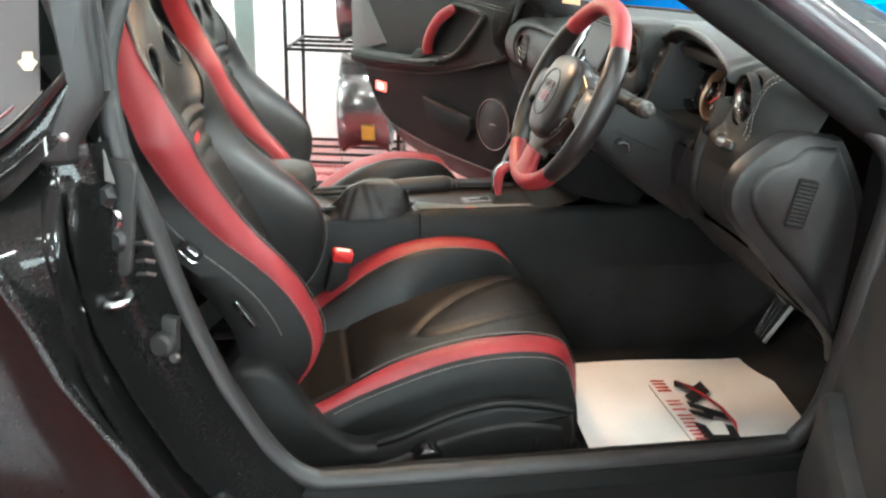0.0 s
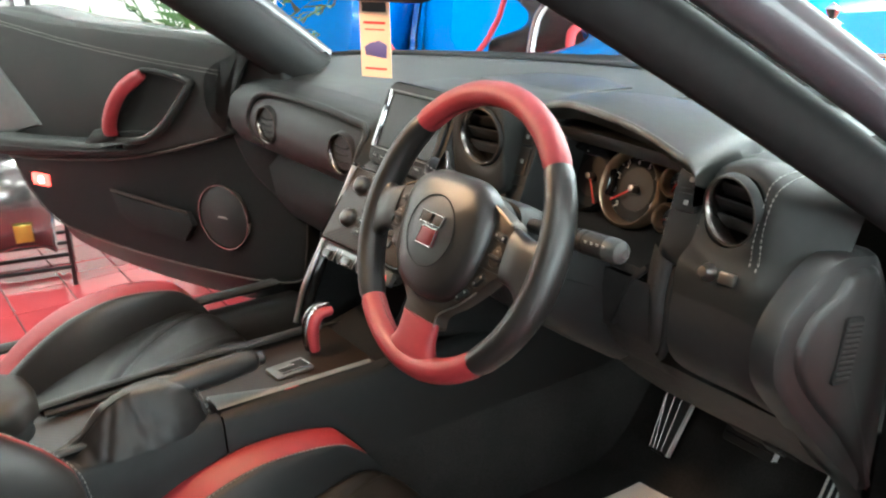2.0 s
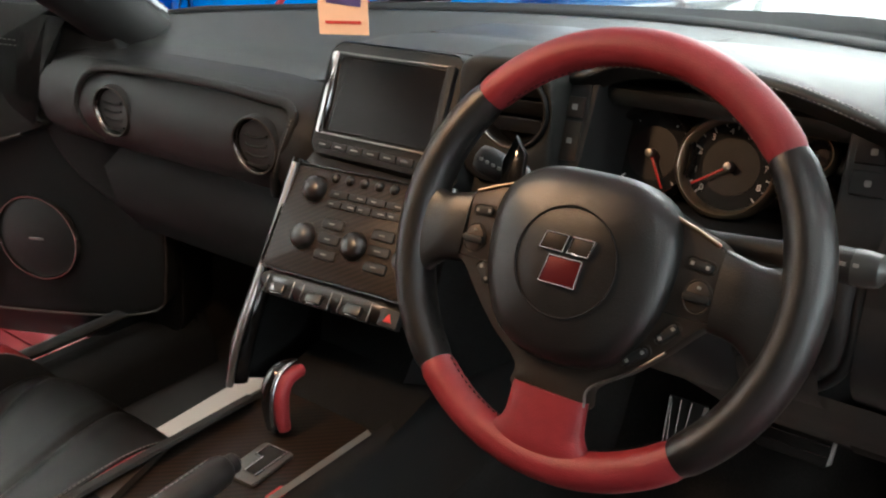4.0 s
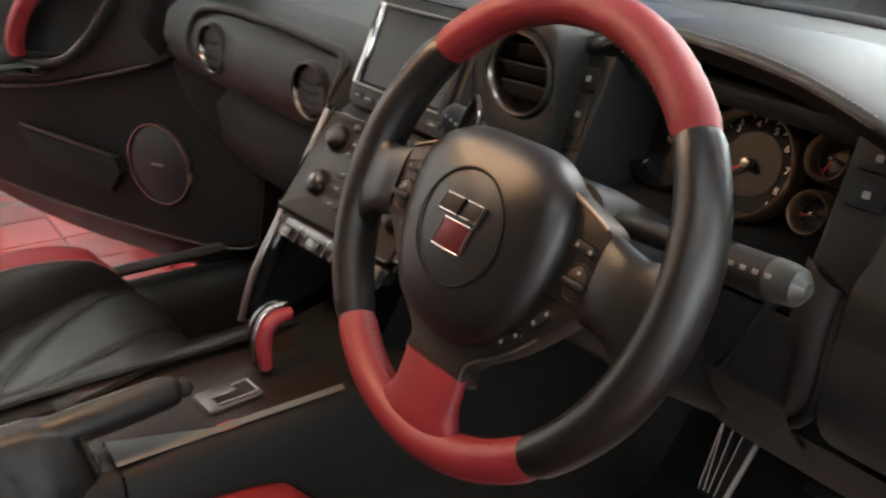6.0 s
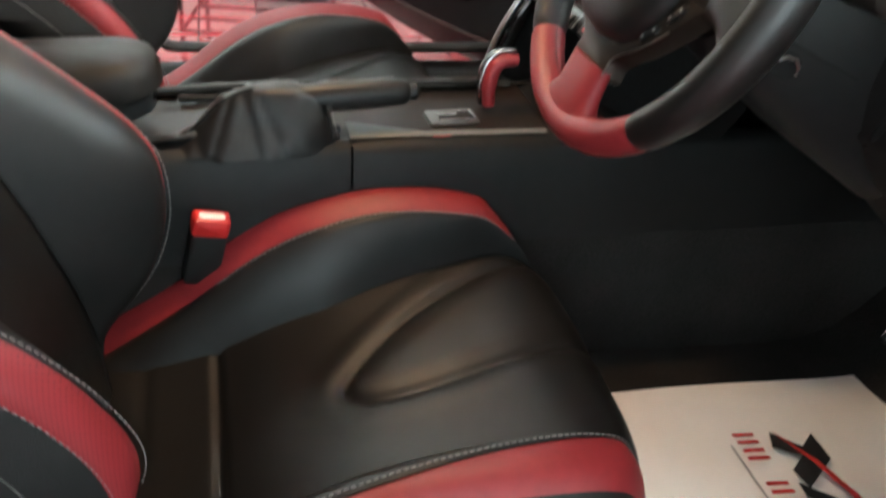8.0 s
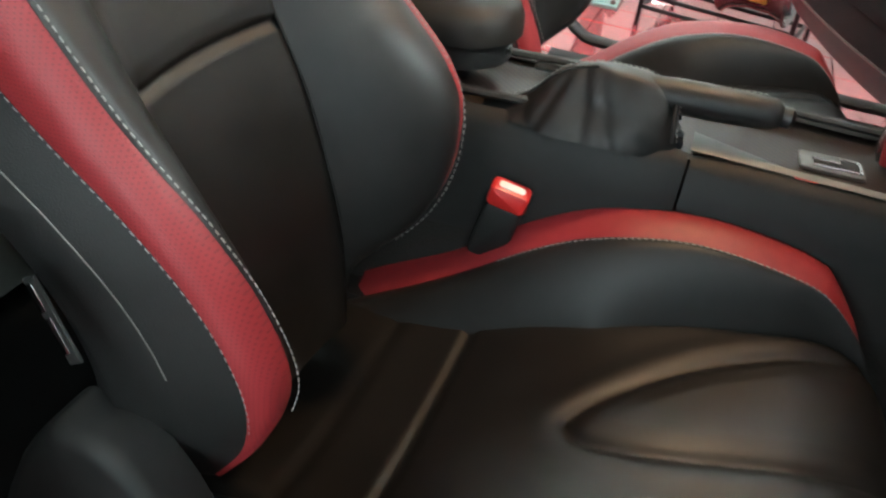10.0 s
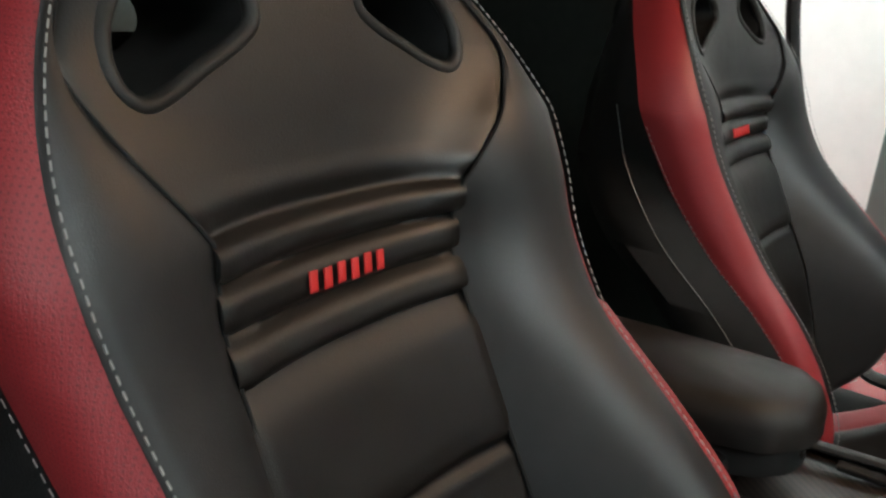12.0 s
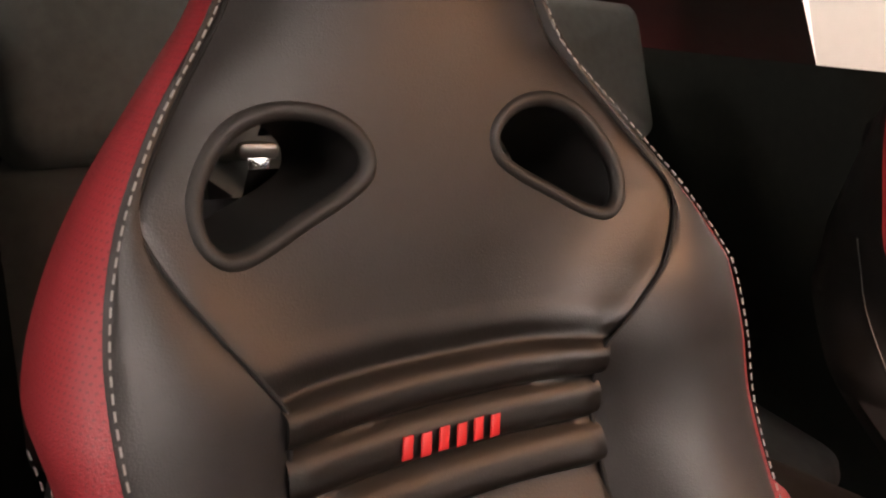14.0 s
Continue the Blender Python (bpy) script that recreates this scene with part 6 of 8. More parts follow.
def swell(p):
    """The padding swells softly round the vent."""
    p = Vector(p)
    d = p - hub_o
    h = d.dot(hub_n)
    w = min(max((0.0415 * 1.95 - (d - hub_n * h).length) / (0.0415 * 0.80), 0), 1) if p.x < 0.34 else 0
    return p + hub_n * (-0.001 - h) * w * w * (3 - 2 * w)


for v in bm.verts:      # the cut follows the vent's ring
    d = v.co - hub_o
    d -= hub_n * d.dot(hub_n)
    v.co = swell(v.co)
    if v.co.x < 0.34 and v.is_boundary and d.length < 0.0415 * 1.3:
        v.co += d * (0.0415 * 1.02 / d.length - 1)
part("vent_fascia", bm, SOFT, dash, "dark leather-look vent surround", 70)
part("vent_fascia", sheet([fascia_row(y, fine_high) for y in np.linspace(0.150, 0.262, 8)]), SOFT, dash, "dark leather-look vent surround", 70)
part("knee_panel", sheet([fascia_row(y, fine_low) for y in np.linspace(-0.334, -0.178, 10)]), KNEE_SKIN, dash, "", 70)
low_fine = [(p.x, p.y) for p in spline([(a, b, 0) for a, b in LOW[:3] + [(0.224, 0.695), (0.252, 0.652), (0.292, 0.618), (0.345, 0.595)]], 18)]
part("knee_panel", sheet([[(x - 0.003, y, z) for x, y, z in fascia_row(y, low_fine)] for y in np.linspace(-0.150, 0.262, 16)]), KNEE_SKIN, dash, "", 70)
# padded rim round the column opening, with a dark gap on its outside
RIMP = spline([(0.232, -0.170, 0.800), (0.224, -0.170, 0.767), (0.221, -0.171, 0.727), (0.228, -0.163, 0.695), (0.250, -0.135, 0.662), (0.275, -0.085, 0.640), (0.292, -0.03, 0.618), (0.300, 0.03, 0.603)], 48)
part("surround_gap", tube([p + Vector((0.004, -0.003, -0.004)) for p in RIMP], 0.006, 8), DARK, dash, "", 70)
part("column_surround", sheet([[p + Vector((0.006, 0.001, -0.003)), p + Vector((-0.002, 0.001, 0.001)), p + Vector((-0.007, 0.007, 0.005)), p + Vector((-0.007, 0.015, 0.009)), p + Vector((-0.002, 0.024, 0.013)), p + Vector((0.004, 0.034, 0.016))] for p in RIMP]), KNEE_SKIN, dash, "padded rim round the column opening", 70)
INP = spline([(0.229, -0.134, 0.785), (0.223, -0.115, 0.762), (0.221, -0.101, 0.725), (0.226, -0.082, 0.693), (0.268, -0.022, 0.647), (0.292, 0.045, 0.617), (0.300, 0.10, 0.600)], 40)
part("surround_gap", tube(INP, 0.0045, 8), DARK, dash, "", 70)
# apron under the knee panel, with a dark bracket; a near-black plate paints its opening's shade
rows = []
for y in np.linspace(-0.325, 0.10, 18):
    k = min(max((y + 0.02) / 0.12, 0), 1)
    rows.append([(0.262, y, 0.648), (0.30, y, 0.600 + 0.012 * k), (0.345, y, 0.557 + 0.03 * k), (0.400, y, 0.514 + 0.05 * k), (0.43, y, 0.507 + 0.055 * k), (0.62, y, 0.60)])
part("knee_apron", sheet(rows), KNEE_SKIN, dash, "", 70)
AP = axes((0.3845, -0.190, 0.534), (0, -1, 0), (-0.66, 0, 0.75))
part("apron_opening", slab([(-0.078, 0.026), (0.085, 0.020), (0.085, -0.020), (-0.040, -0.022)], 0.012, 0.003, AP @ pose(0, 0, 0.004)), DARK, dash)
part("apron_bracket", slab([(-0.030, 0.016), (0.078, 0.012), (0.078, -0.016), (-0.024, -0.018)], 0.012, 0.003, AP @ pose(0.0, 0, 0.008)), DOOR_LINING, dash, "dark plastic bracket under the dash")
part("bracket_plate", slab(rrect(0.030, 0.020, 0.004), 0.008, 0.002, AP @ pose(0.048, -0.002, 0.012)), PLASTIC, dash)
part("start_knob", lathe([(0, 0.010), (0.006, 0.009), (0.0075, 0.004), (0.0095, 0.0), (0.011, -0.004)], axes((0.224, -0.224, 0.808), (0.05, -1, 0), (0.3, 0, 0.95)), 24), SATIN, dash, "small silver turn knob")
part("dash_button", slab(rrect(0.02, 0.014, 0.002), 0.006, 0.0015, axes((0.223, -0.251, 0.808), (0.05, -1, 0), (0.3, 0, 0.95))), SATIN, dash)
# two rows of stitching over the rounded outer end, and the end cap
for y in (-0.267, -0.2755):
    pts = [swell(p) + Vector((-0.0012, 0, 0.0012)) for p in fascia_row(y, wide_high) if p[2] > 0.818 and p[0] < 0.40]
    part("end_stitching", stitches(pts, None, 0.0038, 0.0028, 0.00045), THREAD, dash, "pale stitching")
CAPO = [(0.375, 0.822), (0.345, 0.838), (0.30, 0.845), (0.262, 0.836), (0.228, 0.814), (0.204, 0.790), (0.193, 0.765), (0.192, 0.742), (0.203, 0.712), (0.253, 0.655), (0.326, 0.581), (0.375, 0.535), (0.414, 0.488), (0.43, 0.455), (0.43, 0.70)]
CO = [(p.x, p.y) for p in spline([(a, b, 0) for a, b in CAPO], 70, True)]
cap_m = axes((0, -0.345, 0), (1, 0, 0), (0, 0, 1))
endcap = part("end_cap", slab(CO, 0.032, 0.014, cap_m), PAINT_GREY, dash, "dark plastic dash end cover")
CI = [(0.362, 0.812), (0.335, 0.825), (0.302, 0.825), (0.280, 0.808), (0.248, 0.796), (0.230, 0.778), (0.221, 0.755), (0.233, 0.720), (0.274, 0.672), (0.332, 0.615), (0.387, 0.548), (0.408, 0.52), (0.41, 0.70)]
part("end_cap_face", slab([(p.x, p.y) for p in spline([(a, b, 0) for a, b in CI], 60, True)], 0.02, 0.010, cap_m @ pose(0, 0, 0.008), dome=0.004), PAINT_GREY, endcap, "", 60)
part("vent_backing", slab(rrect(0.034, 0.078, 0.006), 0.008, 0.001, cap_m @ pose(0.3010, 0.740, 0.0142, 0, 0, -11)), DARK, endcap)
for k in range(11):
    part("vent_slat", slab(rrect(0.029, 0.0030, 0.0012, 3), 0.004, 0.0006, cap_m @ pose(0.3072 - 0.0012 * k, 0.771 - 0.0062 * k, 0.0156, 0, 0, -11)), PAINT_GREY, endcap)

# passenger's side: long leather pod with two flat vents, and the lower glovebox
rows = []
for y in np.linspace(0.47, 1.13, 40):
    e = min(1, (y - 0.465) / 0.07)
    e = math.sin(e * math.pi / 2) ** 0.7
    k = 0.86 if y < 1.05 else 0.86 - 0.3 * (y - 1.05)
    rows.append([(0.32, y, 0.865), (0.27 - 0.0 * e, y, 0.868 * e + 0.82 * (1 - e)), (0.232 + 0.03 * (1 - e), y, 0.852 * e + 0.82 * (1 - e)), (0.205 + 0.05 * (1 - e), y, 0.825), (0.195 + 0.06 * (1 - e), y, 0.79), (0.202 + 0.05 * (1 - e), y, 0.755), (0.225 + 0.04 * (1 - e), y, 0.725), (0.29, y, 0.70), (0.34, y, 0.68)])
part("passenger_pod", sheet(rows), GREY_LEATHER, dash, "dark leather passenger dash pod", 60)
part("pod_ridge", tube(spline([(0.22, 0.985, 0.735), (0.202, 1.008, 0.76), (0.198, 1.015, 0.80), (0.208, 0.998, 0.838), (0.222, 0.965, 0.853), (0.226, 0.90, 0.857), (0.224, 0.80, 0.860), (0.224, 0.685, 0.859), (0.224, 0.59, 0.853), (0.224, 0.545, 0.849), (0.214, 0.524, 0.834), (0.202, 0.533, 0.80), (0.204, 0.556, 0.757), (0.226, 0.585, 0.718)], 80), 0.0075, 10, squash=0.8), GREY_LEATHER, dash, "rounded leather ridge round the pod", 70)
part("pod_ridge_stitching", stitches([p + Vector((-0.007, -0.004, 0.003)) for p in spline([(0.214, 0.524, 0.834), (0.202, 0.533, 0.80), (0.204, 0.556, 0.757), (0.226, 0.585, 0.718)], 30)], None, 0.003, 0.003, 0.0005), STITCH, dash, "fine stitching")
part("pod_stitching", stitches([Vector((0.243, y, 0.8605)) for y in np.linspace(0.55, 1.1, 30)], None, 0.004, 0.003, 0.0006), PLASTIC, dash)
rows = [[(0.285, y, 0.705), (0.265, y, 0.66), (0.27, y, 0.60), (0.30, y, 0.54), (0.40, y, 0.50), (0.6, y, 0.48)] for y in np.linspace(0.44, 1.12, 10)]
part("glovebox", sheet(rows), DOOR_LINING, dash, "dark plastic glovebox", 60)
for vy in (0.579, 0.910):
    v = vent((0.196, vy, 0.796), (-0.97, -0.12, 0.12), 0.040, slats=0)
    m = axes((0.196, vy, 0.796), Vector((-0.97, -0.12, 0.12)).cross(Vector((0, 0, 1))) * -1, Vector((0, 0, 1)))
    part("vent_disc", lathe([(0, 0.001), (0.033, -0.002), (0.034, -0.01)], m, 32), PLASTIC, v)
    for k in range(4):
        part("vent_slot", tube([m @ Vector((0.022 * math.cos(a), 0.018 - 0.013 * k - 0.008 * math.sin(a), 0.001)) for a in np.linspace(0.5, 2.6, 9)], 0.0022, 6), DARK, v)

# centre screen and its hood
SC = axes((0.214, 0.362, 0.872), (0, -1, 0), (0.406, 0, 0.914))
rows = []
for d, w, h in ((0.0, 0.208, 0.142), (-0.012, 0.220, 0.150), (-0.06, 0.235, 0.155), (-0.14, 0.25, 0.15)):
    rows.append([SC @ Vector((x, y + (0.0 if d > -0.05 else -0.01), d + 0.004)) for x, y in rrect(w, h, 0.022, 5)])
hood = sheet(rows, None, True)
part("screen_hood", hood, GREY_LEATHER, dash, "padded hood round the screen", 60)
fr = part("screen_frame", slab(rrect(0.206, 0.140, 0.02, 5), 0.01, 0.004, SC @ pose(0, 0, 0.006)), PLASTIC, dash)
part("screen", slab(rrect(0.160, 0.092, 0.006), 0.004, 0.001, SC @ pose(0.0, 0.006, 0.0085)), SCREEN, fr, "blank dark display screen", 8)
for s in (-1, 1):
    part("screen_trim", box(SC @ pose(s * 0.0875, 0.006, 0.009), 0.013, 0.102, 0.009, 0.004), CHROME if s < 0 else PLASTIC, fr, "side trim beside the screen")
    part("screen_edge", box(SC @ pose(0, 0.006 + s * 0.0495, 0.0108), 0.172, 0.0022, 0.002, 0.0006), SATIN, fr, "thin satin edge of the screen")
for k in range(7):
    part("screen_button", slab(rrect(0.0245, 0.009, 0.002, 2), 0.003, 0.001, SC @ pose(-0.078 + k * 0.026, -0.057, 0.009)), PLASTIC, fr)
    part("button_mark", box(SC @ pose(-0.078 + k * 0.026, -0.057, 0.0092), 0.010, 0.0014, 0.0005, 0), SATIN, fr)

# centre stack
ST = axes((0.127, CY, 0.748), (0.088, -1, 0), (0.6, 0.053, 0.8))      # turned a little to the driver
SW = 0.212
stack = part("control_panel", slab(rrect(SW, 0.130, 0.006), 0.02, 0.003, ST @ pose(0, 0.002, 0)), CARBON, dash, "black carbon-pattern control panel browned as by warm lamplight")
part("stack_shelf", sheet([[ST @ Vector((x, 0.066, -0.003)), ST @ Vector((x, 0.075, -0.012)), ST @ Vector((x, 0.092, -0.020)), ST @ Vector((x, 0.115, -0.016))] for x in np.linspace(-0.106, 0.106, 6)]), PLASTIC, dash, "dark shelf under the screen")
part("panel_edge", tube([ST @ Vector((x, y + 0.002, -0.001)) for x, y in rrect(SW + 0.003, 0.133, 0.007)], 0.0016, 6, True), PIANO, stack, "glossy panel edge")
for x, y, r in ((-0.0645, 0.0400, 0.0155), (-0.0570, -0.0185, 0.0155), (0.0170, -0.0165, 0.0165), (0.0890, -0.0185, 0.0155), (0.0920, 0.0400, 0.0155)):
    k = part("rotary_knob", lathe([(0, 0.0150), (r * 0.45, 0.0146), (r * 0.72, 0.0128), (r * 0.90, 0.0090), (r * 0.97, 0.003), (r * 0.99, 0.0)], ST @ pose(x, y, 0), 32), KNOB, stack, "round satin black knob", 70)
    part("knob_ring", tube([ST @ pose(x, y, 0.0006) @ Vector((r * 1.12 * math.cos(a), r * 1.12 * math.sin(a), 0)) for a in np.linspace(0, 6.283, 32, endpoint=False)], 0.0009, 6, True), TITAN, k)
for k in range(6):
    part("small_button", lathe([(0, 0.0050), (0.0040, 0.0045), (0.0056, 0.002), (0.0062, 0.0)], ST @ pose(-0.0425 + 0.0214 * k, 0.0582, 0), 16), KNOB, stack, "", 60)
for y, n in ((0.0390, 4), (0.0265, 5)):
    w = 0.108 / n
    for k in range(n):
        x = -0.0425 + w * (k + 0.5)
        part("radio_key", slab(rrect(w - 0.0012, 0.0085, 0.0014, 2), 0.003, 0.0009, ST @ pose(x, y, 0.0022)), PLASTIC, stack)
        part("button_mark", box(ST @ pose(x + (0.004 if k % 2 else -0.003), y, 0.0024), 0.0085 if k % 2 else 0.006, 0.0013, 0.0005, 0), SATIN, stack)
for x0 in (-0.0222, 0.0495):
    for k, dx in enumerate((0.0, 0.001, 0.003)):
        m = ST @ pose(x0 + dx, 0.0030 - 0.0185 * k, 0.0025)
        part("climate_key", slab(rrect(0.030, 0.0115, 0.0025, 3), 0.004, 0.0012, m), PLASTIC, stack)
        part("climate_key_edge", tube([m @ Vector((a, b, -0.0022)) for a, b in rrect(0.0325, 0.0140, 0.003, 3)], 0.0005, 6, True), TITAN, stack)
        part("button_mark", box(m @ pose(-0.001, 0, 0.0003), 0.008, 0.0014, 0.0004, 0), SATIN, stack)
# toggle switches under it
TG = axes((0.096, CY, 0.676), (0.088, -1, 0), (0.42, 0.04, 0.90))
tog = part("switch_bar", tube([TG @ Vector((x, 0, 0)) for x in np.linspace(-0.106, 0.106, 16)], [0.007, 0.0135, 0.0165] + [0.0175] * 10 + [0.0165, 0.0135, 0.007], 20), KNOB, dash, "dark glossy switch bar", 60)
part("switch_bar_line", tube([TG @ Vector((x, 0.0145, 0.0100)) for x in np.linspace(-0.098, 0.098, 8)], 0.0011, 6), SATIN, tog, "thin satin line")
for k in range(4):
    x = (-0.066, -0.010, 0.046, 0.0925)[k]
    if k == 3:
        part("hazard_switch", slab(rrect(0.026, 0.021, 0.002), 0.010, 0.0015, TG @ pose(x, -0.003, 0.0185, -12, 0, 0)), PLASTIC, tog, "black hazard switch")
        part("hazard_mark", slab([(-0.0055, -0.0045), (0.0055, -0.0045), (0, 0.0055)], 0.002, 0.0003, TG @ pose(x, -0.003, 0.0194, -12, 0, 0)), RED_PLASTIC, tog, "red triangle")
        continue
    part("toggle_socket", slab(rrect(0.040, 0.023, 0.003), 0.010, 0.002, TG @ pose(x, -0.003, 0.0172, -12, 0, 0)), DARK, tog)
    part("toggle", box(TG @ pose(x, -0.005, 0.0200, -22, 0, 0), 0.022, 0.012, 0.006, 0.002), KNOB, tog, "dark rocker toggle")
    part("toggle_edge", box(TG @ pose(x, -0.0115, 0.0205), 0.018, 0.0016, 0.0016, 0.0005), ALLOY, tog, "bright lower edge")
    for d in (-1, 1):
        part("socket_edge", box(TG @ pose(x + d * 0.0205, -0.003, 0.0182, -12, 0, 0), 0.0013, 0.020, 0.0016, 0.0004), SATIN, tog)
# lower stack, pocket with its shade put into the colour, side bars
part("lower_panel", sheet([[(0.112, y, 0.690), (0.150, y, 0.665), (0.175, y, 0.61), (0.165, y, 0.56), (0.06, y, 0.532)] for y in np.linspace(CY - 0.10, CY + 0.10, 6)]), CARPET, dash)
for s in (-1, 1):
    if s > 0:
        pts = spline([(0.169, CY + 0.113, 0.803), (0.141, CY + 0.115, 0.750), (0.111, CY + 0.117, 0.694), (0.078, CY + 0.121, 0.633), (0.062, CY + 0.127, 0.592), (0.050, CY + 0.134, 0.540)], 26)
    else:
        pts = spline([(0.186, CY - 0.108, 0.803), (0.157, CY - 0.110, 0.750), (0.126, CY - 0.113, 0.694), (0.090, CY - 0.108, 0.62), (0.055, CY - 0.100, 0.575), (0.022, CY - 0.095, 0.535)], 26)
    bar = pts if s > 0 else pts[:12]
    part("stack_side_bar", tube(bar, [0.010] * len(bar), 12, squash=1.5), PIANO, dash, "gloss black side bar", 60)
    part("stack_side_trim", tube([p + Vector((-0.0155, -s * 0.005, 0.001)) for p in (pts if s > 0 else pts[:11])], 0.0046, 10), STRIP, dash, "bright trim strip")
    rows = [[p + Vector((0.0, s * 0.008, 0)), p + Vector((0.06, s * 0.016, -0.03)), p + Vector((0.2, s * 0.016, -0.06))] for p in (pts if s > 0 else pts[:17])]
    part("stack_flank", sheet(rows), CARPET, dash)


# ---- centre console ----
con = thing("centre_console", "dark leather-covered centre console with glossy trim", "console")
CH = 0.104


def console_z(x):
    return table([(-0.75, 0.50), (-0.5, 0.525), (-0.30, 0.537), (-0.19, 0.540), (0.05, 0.540), (0.3, 0.54)], x, 1)


for s in (-1, 1):
    for x0, x1 in ((-0.72, -0.1895), (-0.1865, 0.72)):
        rows = []
        for x in np.linspace(x0, x1, 20):
            z = console_z(x)
            e = 0.004 if x in (x0, x1) else 0
            rows.append([(x, CY + s * (CH - 0.022 + 0), z + 0.002 - e), (x, CY + s * (CH - 0.008), z - 0.001 - e), (x, CY + s * (CH - e), z - 0.012), (x, CY + s * (CH + 0.004 - e), z - 0.06), (x, CY + s * (CH + 0.004 - e), z - 0.14), (x, CY + s * (CH + 0.004 + 0.02 * max(0, x)), 0.31), (x, CY + s * (CH + 0.012 + 0.05 * max(0, x)), 0.2)])
        part("console_side", sheet([r[:5] for r in rows]), GREY_LEATHER, con, "soft dark console side", 60)
        part("console_carpet", sheet([r[4:] for r in rows]), FLOOR_CARPET, con, "black carpet on the console foot")
    rows = []
    for x in np.linspace(-0.19, 0.06, 16):
        z = console_z(x) + 0.004
        w = max(0.042 - 0.36 * (x + 0.19), 0.006)
        rows.append([(x, CY + s * (CH - 0.018), z), (x, CY + s * (CH - 0.024), z + 0.004), (x, CY + s * (CH - 0.018 - w), z + 0.003), (x, CY + s * (CH - 0.020 - w), z - 0.004)])
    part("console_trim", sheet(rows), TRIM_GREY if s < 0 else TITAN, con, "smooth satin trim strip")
    part("console_rail", tube([(x, CY + s * 0.072, console_z(x) + 0.012) for x in np.linspace(-0.70, -0.20 if s < 0 else 0.02, 20)], 0.007, 8, squash=0.7), PLASTIC, con)
rows = [[(x, CY + y, console_z(x) - 0.004) for y in np.linspace(-CH + 0.012, CH - 0.012, 8)] for x in np.linspace(-0.72, 0.12, 24)]
part("console_deck", sheet(rows), CARBON, con, "dark patterned console top")
part("long_slot", box(pose(-0.30, CY + 0.062, 0.5365), 0.18, 0.018, 0.006, 0.002), DARK, con)
part("red_button", box(pose(-0.075, 0.272, 0.541), 0.024, 0.012, 0.008, 0.003), RED_PLASTIC, con, "small red button")
# rear box and lid
arm = thing("armrest_lid", "black leather padded armrest lid", "armrest", at=(-0.58, CY + 0.005, 0.56))
o = [(p.x, p.y) for p in spline([(0.175, 0, 0), (0.16, -0.045, 0), (0.10, -0.072, 0), (-0.15, -0.08, 0), (-0.18, 0, 0), (-0.15, 0.08, 0), (0.10, 0.072, 0), (0.16, 0.045, 0)], 56, True)]
part("lid", slab(o, 0.04, 0.02, pose(0, 0, 0.052, 0, -4, 0), dome=0.010), BLACK_LEATHER, arm, "", 70)
part("lid_tray", slab([(x * 0.95, y * 0.9) for x, y in o], 0.03, 0.006, pose(0, 0, 0.014, 0, -4, 0)), PLASTIC, arm)
part("lid_box", box(pose(-0.02, 0, -0.04), 0.28, 0.15, 0.10, 0.01), PLASTIC, arm)
part("lid_catch", box(pose(0.158, 0, 0.008, 0, 20, 0), 0.02, 0.03, 0.018, 0.004), PIANO, arm)

# handbrake: lever in a leather boot
hb = thing("handbrake", "black leather handbrake lever with a soft gaiter", "handbrake")
HBY = 0.290
rng = random.Random(11)
FOLDS_HB = [(rng.uniform(-0.39, -0.22), rng.uniform(-0.7, 0.7), rng.uniform(0.004, 0.008), rng.uniform(-0.0042, 0.0015)) for _ in range(11)]
RIDGE = [(-0.415, 0.532, 0.012, 0.006), (-0.388, 0.538, 0.034, 0.010), (-0.362, 0.558, 0.046, 0.013), (-0.335, 0.585, 0.051, 0.015), (-0.305, 0.598, 0.052, 0.016), (-0.27, 0.599, 0.050, 0.017), (-0.245, 0.597, 0.046, 0.018), (-0.225, 0.585, 0.038, 0.017), (-0.208, 0.553, 0.030, 0.014), (-0.198, 0.533, 0.024, 0.010)]
rows = []
for x, zt, wb, wt in smooth_table(RIDGE, 64):
    r = []
    for k in range(41):
        u = -1 + 2 * k / 40
        a = abs(u)
        if a > 0.28:
            v = (a - 0.28) / 0.72
            y = wt + (wb - wt) * v + 0.006 * math.sin(math.pi * v)
            z = zt + (0.530 - zt) * v - 0.003 * math.sin(math.pi * v)
        else:
            y, z = wt * a / 0.28, zt + 0.003 * (1 - (a / 0.28) ** 2)
        crease = sum(d * math.exp(-(((x - c) + t * (z - 0.565)) / w) ** 2) for c, t, w, d in FOLDS_HB)
        wrinkle = 0.0030 * (0.30 - abs(noise.noise(Vector((x * 20, z * 24 + 2 * u, 2.7))))) + 0.0009 * (0.25 - abs(noise.noise(Vector((x * 70 + z * 30, z * 55, 5.1 + u)))))
        hollow = wrinkle - 0.007 * math.exp(-((x + 0.30) / 0.035) ** 2 - ((a - 0.62) / 0.20) ** 2)
        y += (crease + hollow) * min(1, (zt - 0.53) / 0.03) * min(1, a / 0.3)
        r.append((x, HBY + math.copysign(y, u), z + 0.5 * (crease + wrinkle) * (a < 0.5) * min(1, (zt - 0.53) / 0.03)))
    rows.append(r)
part("gaiter", sheet(rows), SMOOTH_LEATHER, hb, "wrinkled black leather gaiter", 70)
seam = [Vector(r[23]) + Vector((0, 0, 0.0012)) for r in rows[4:50]]
part("gaiter_stitching", stitches(seam, None, 0.0036, 0.0022, 0.0006), STITCH, hb, "pale stitching")
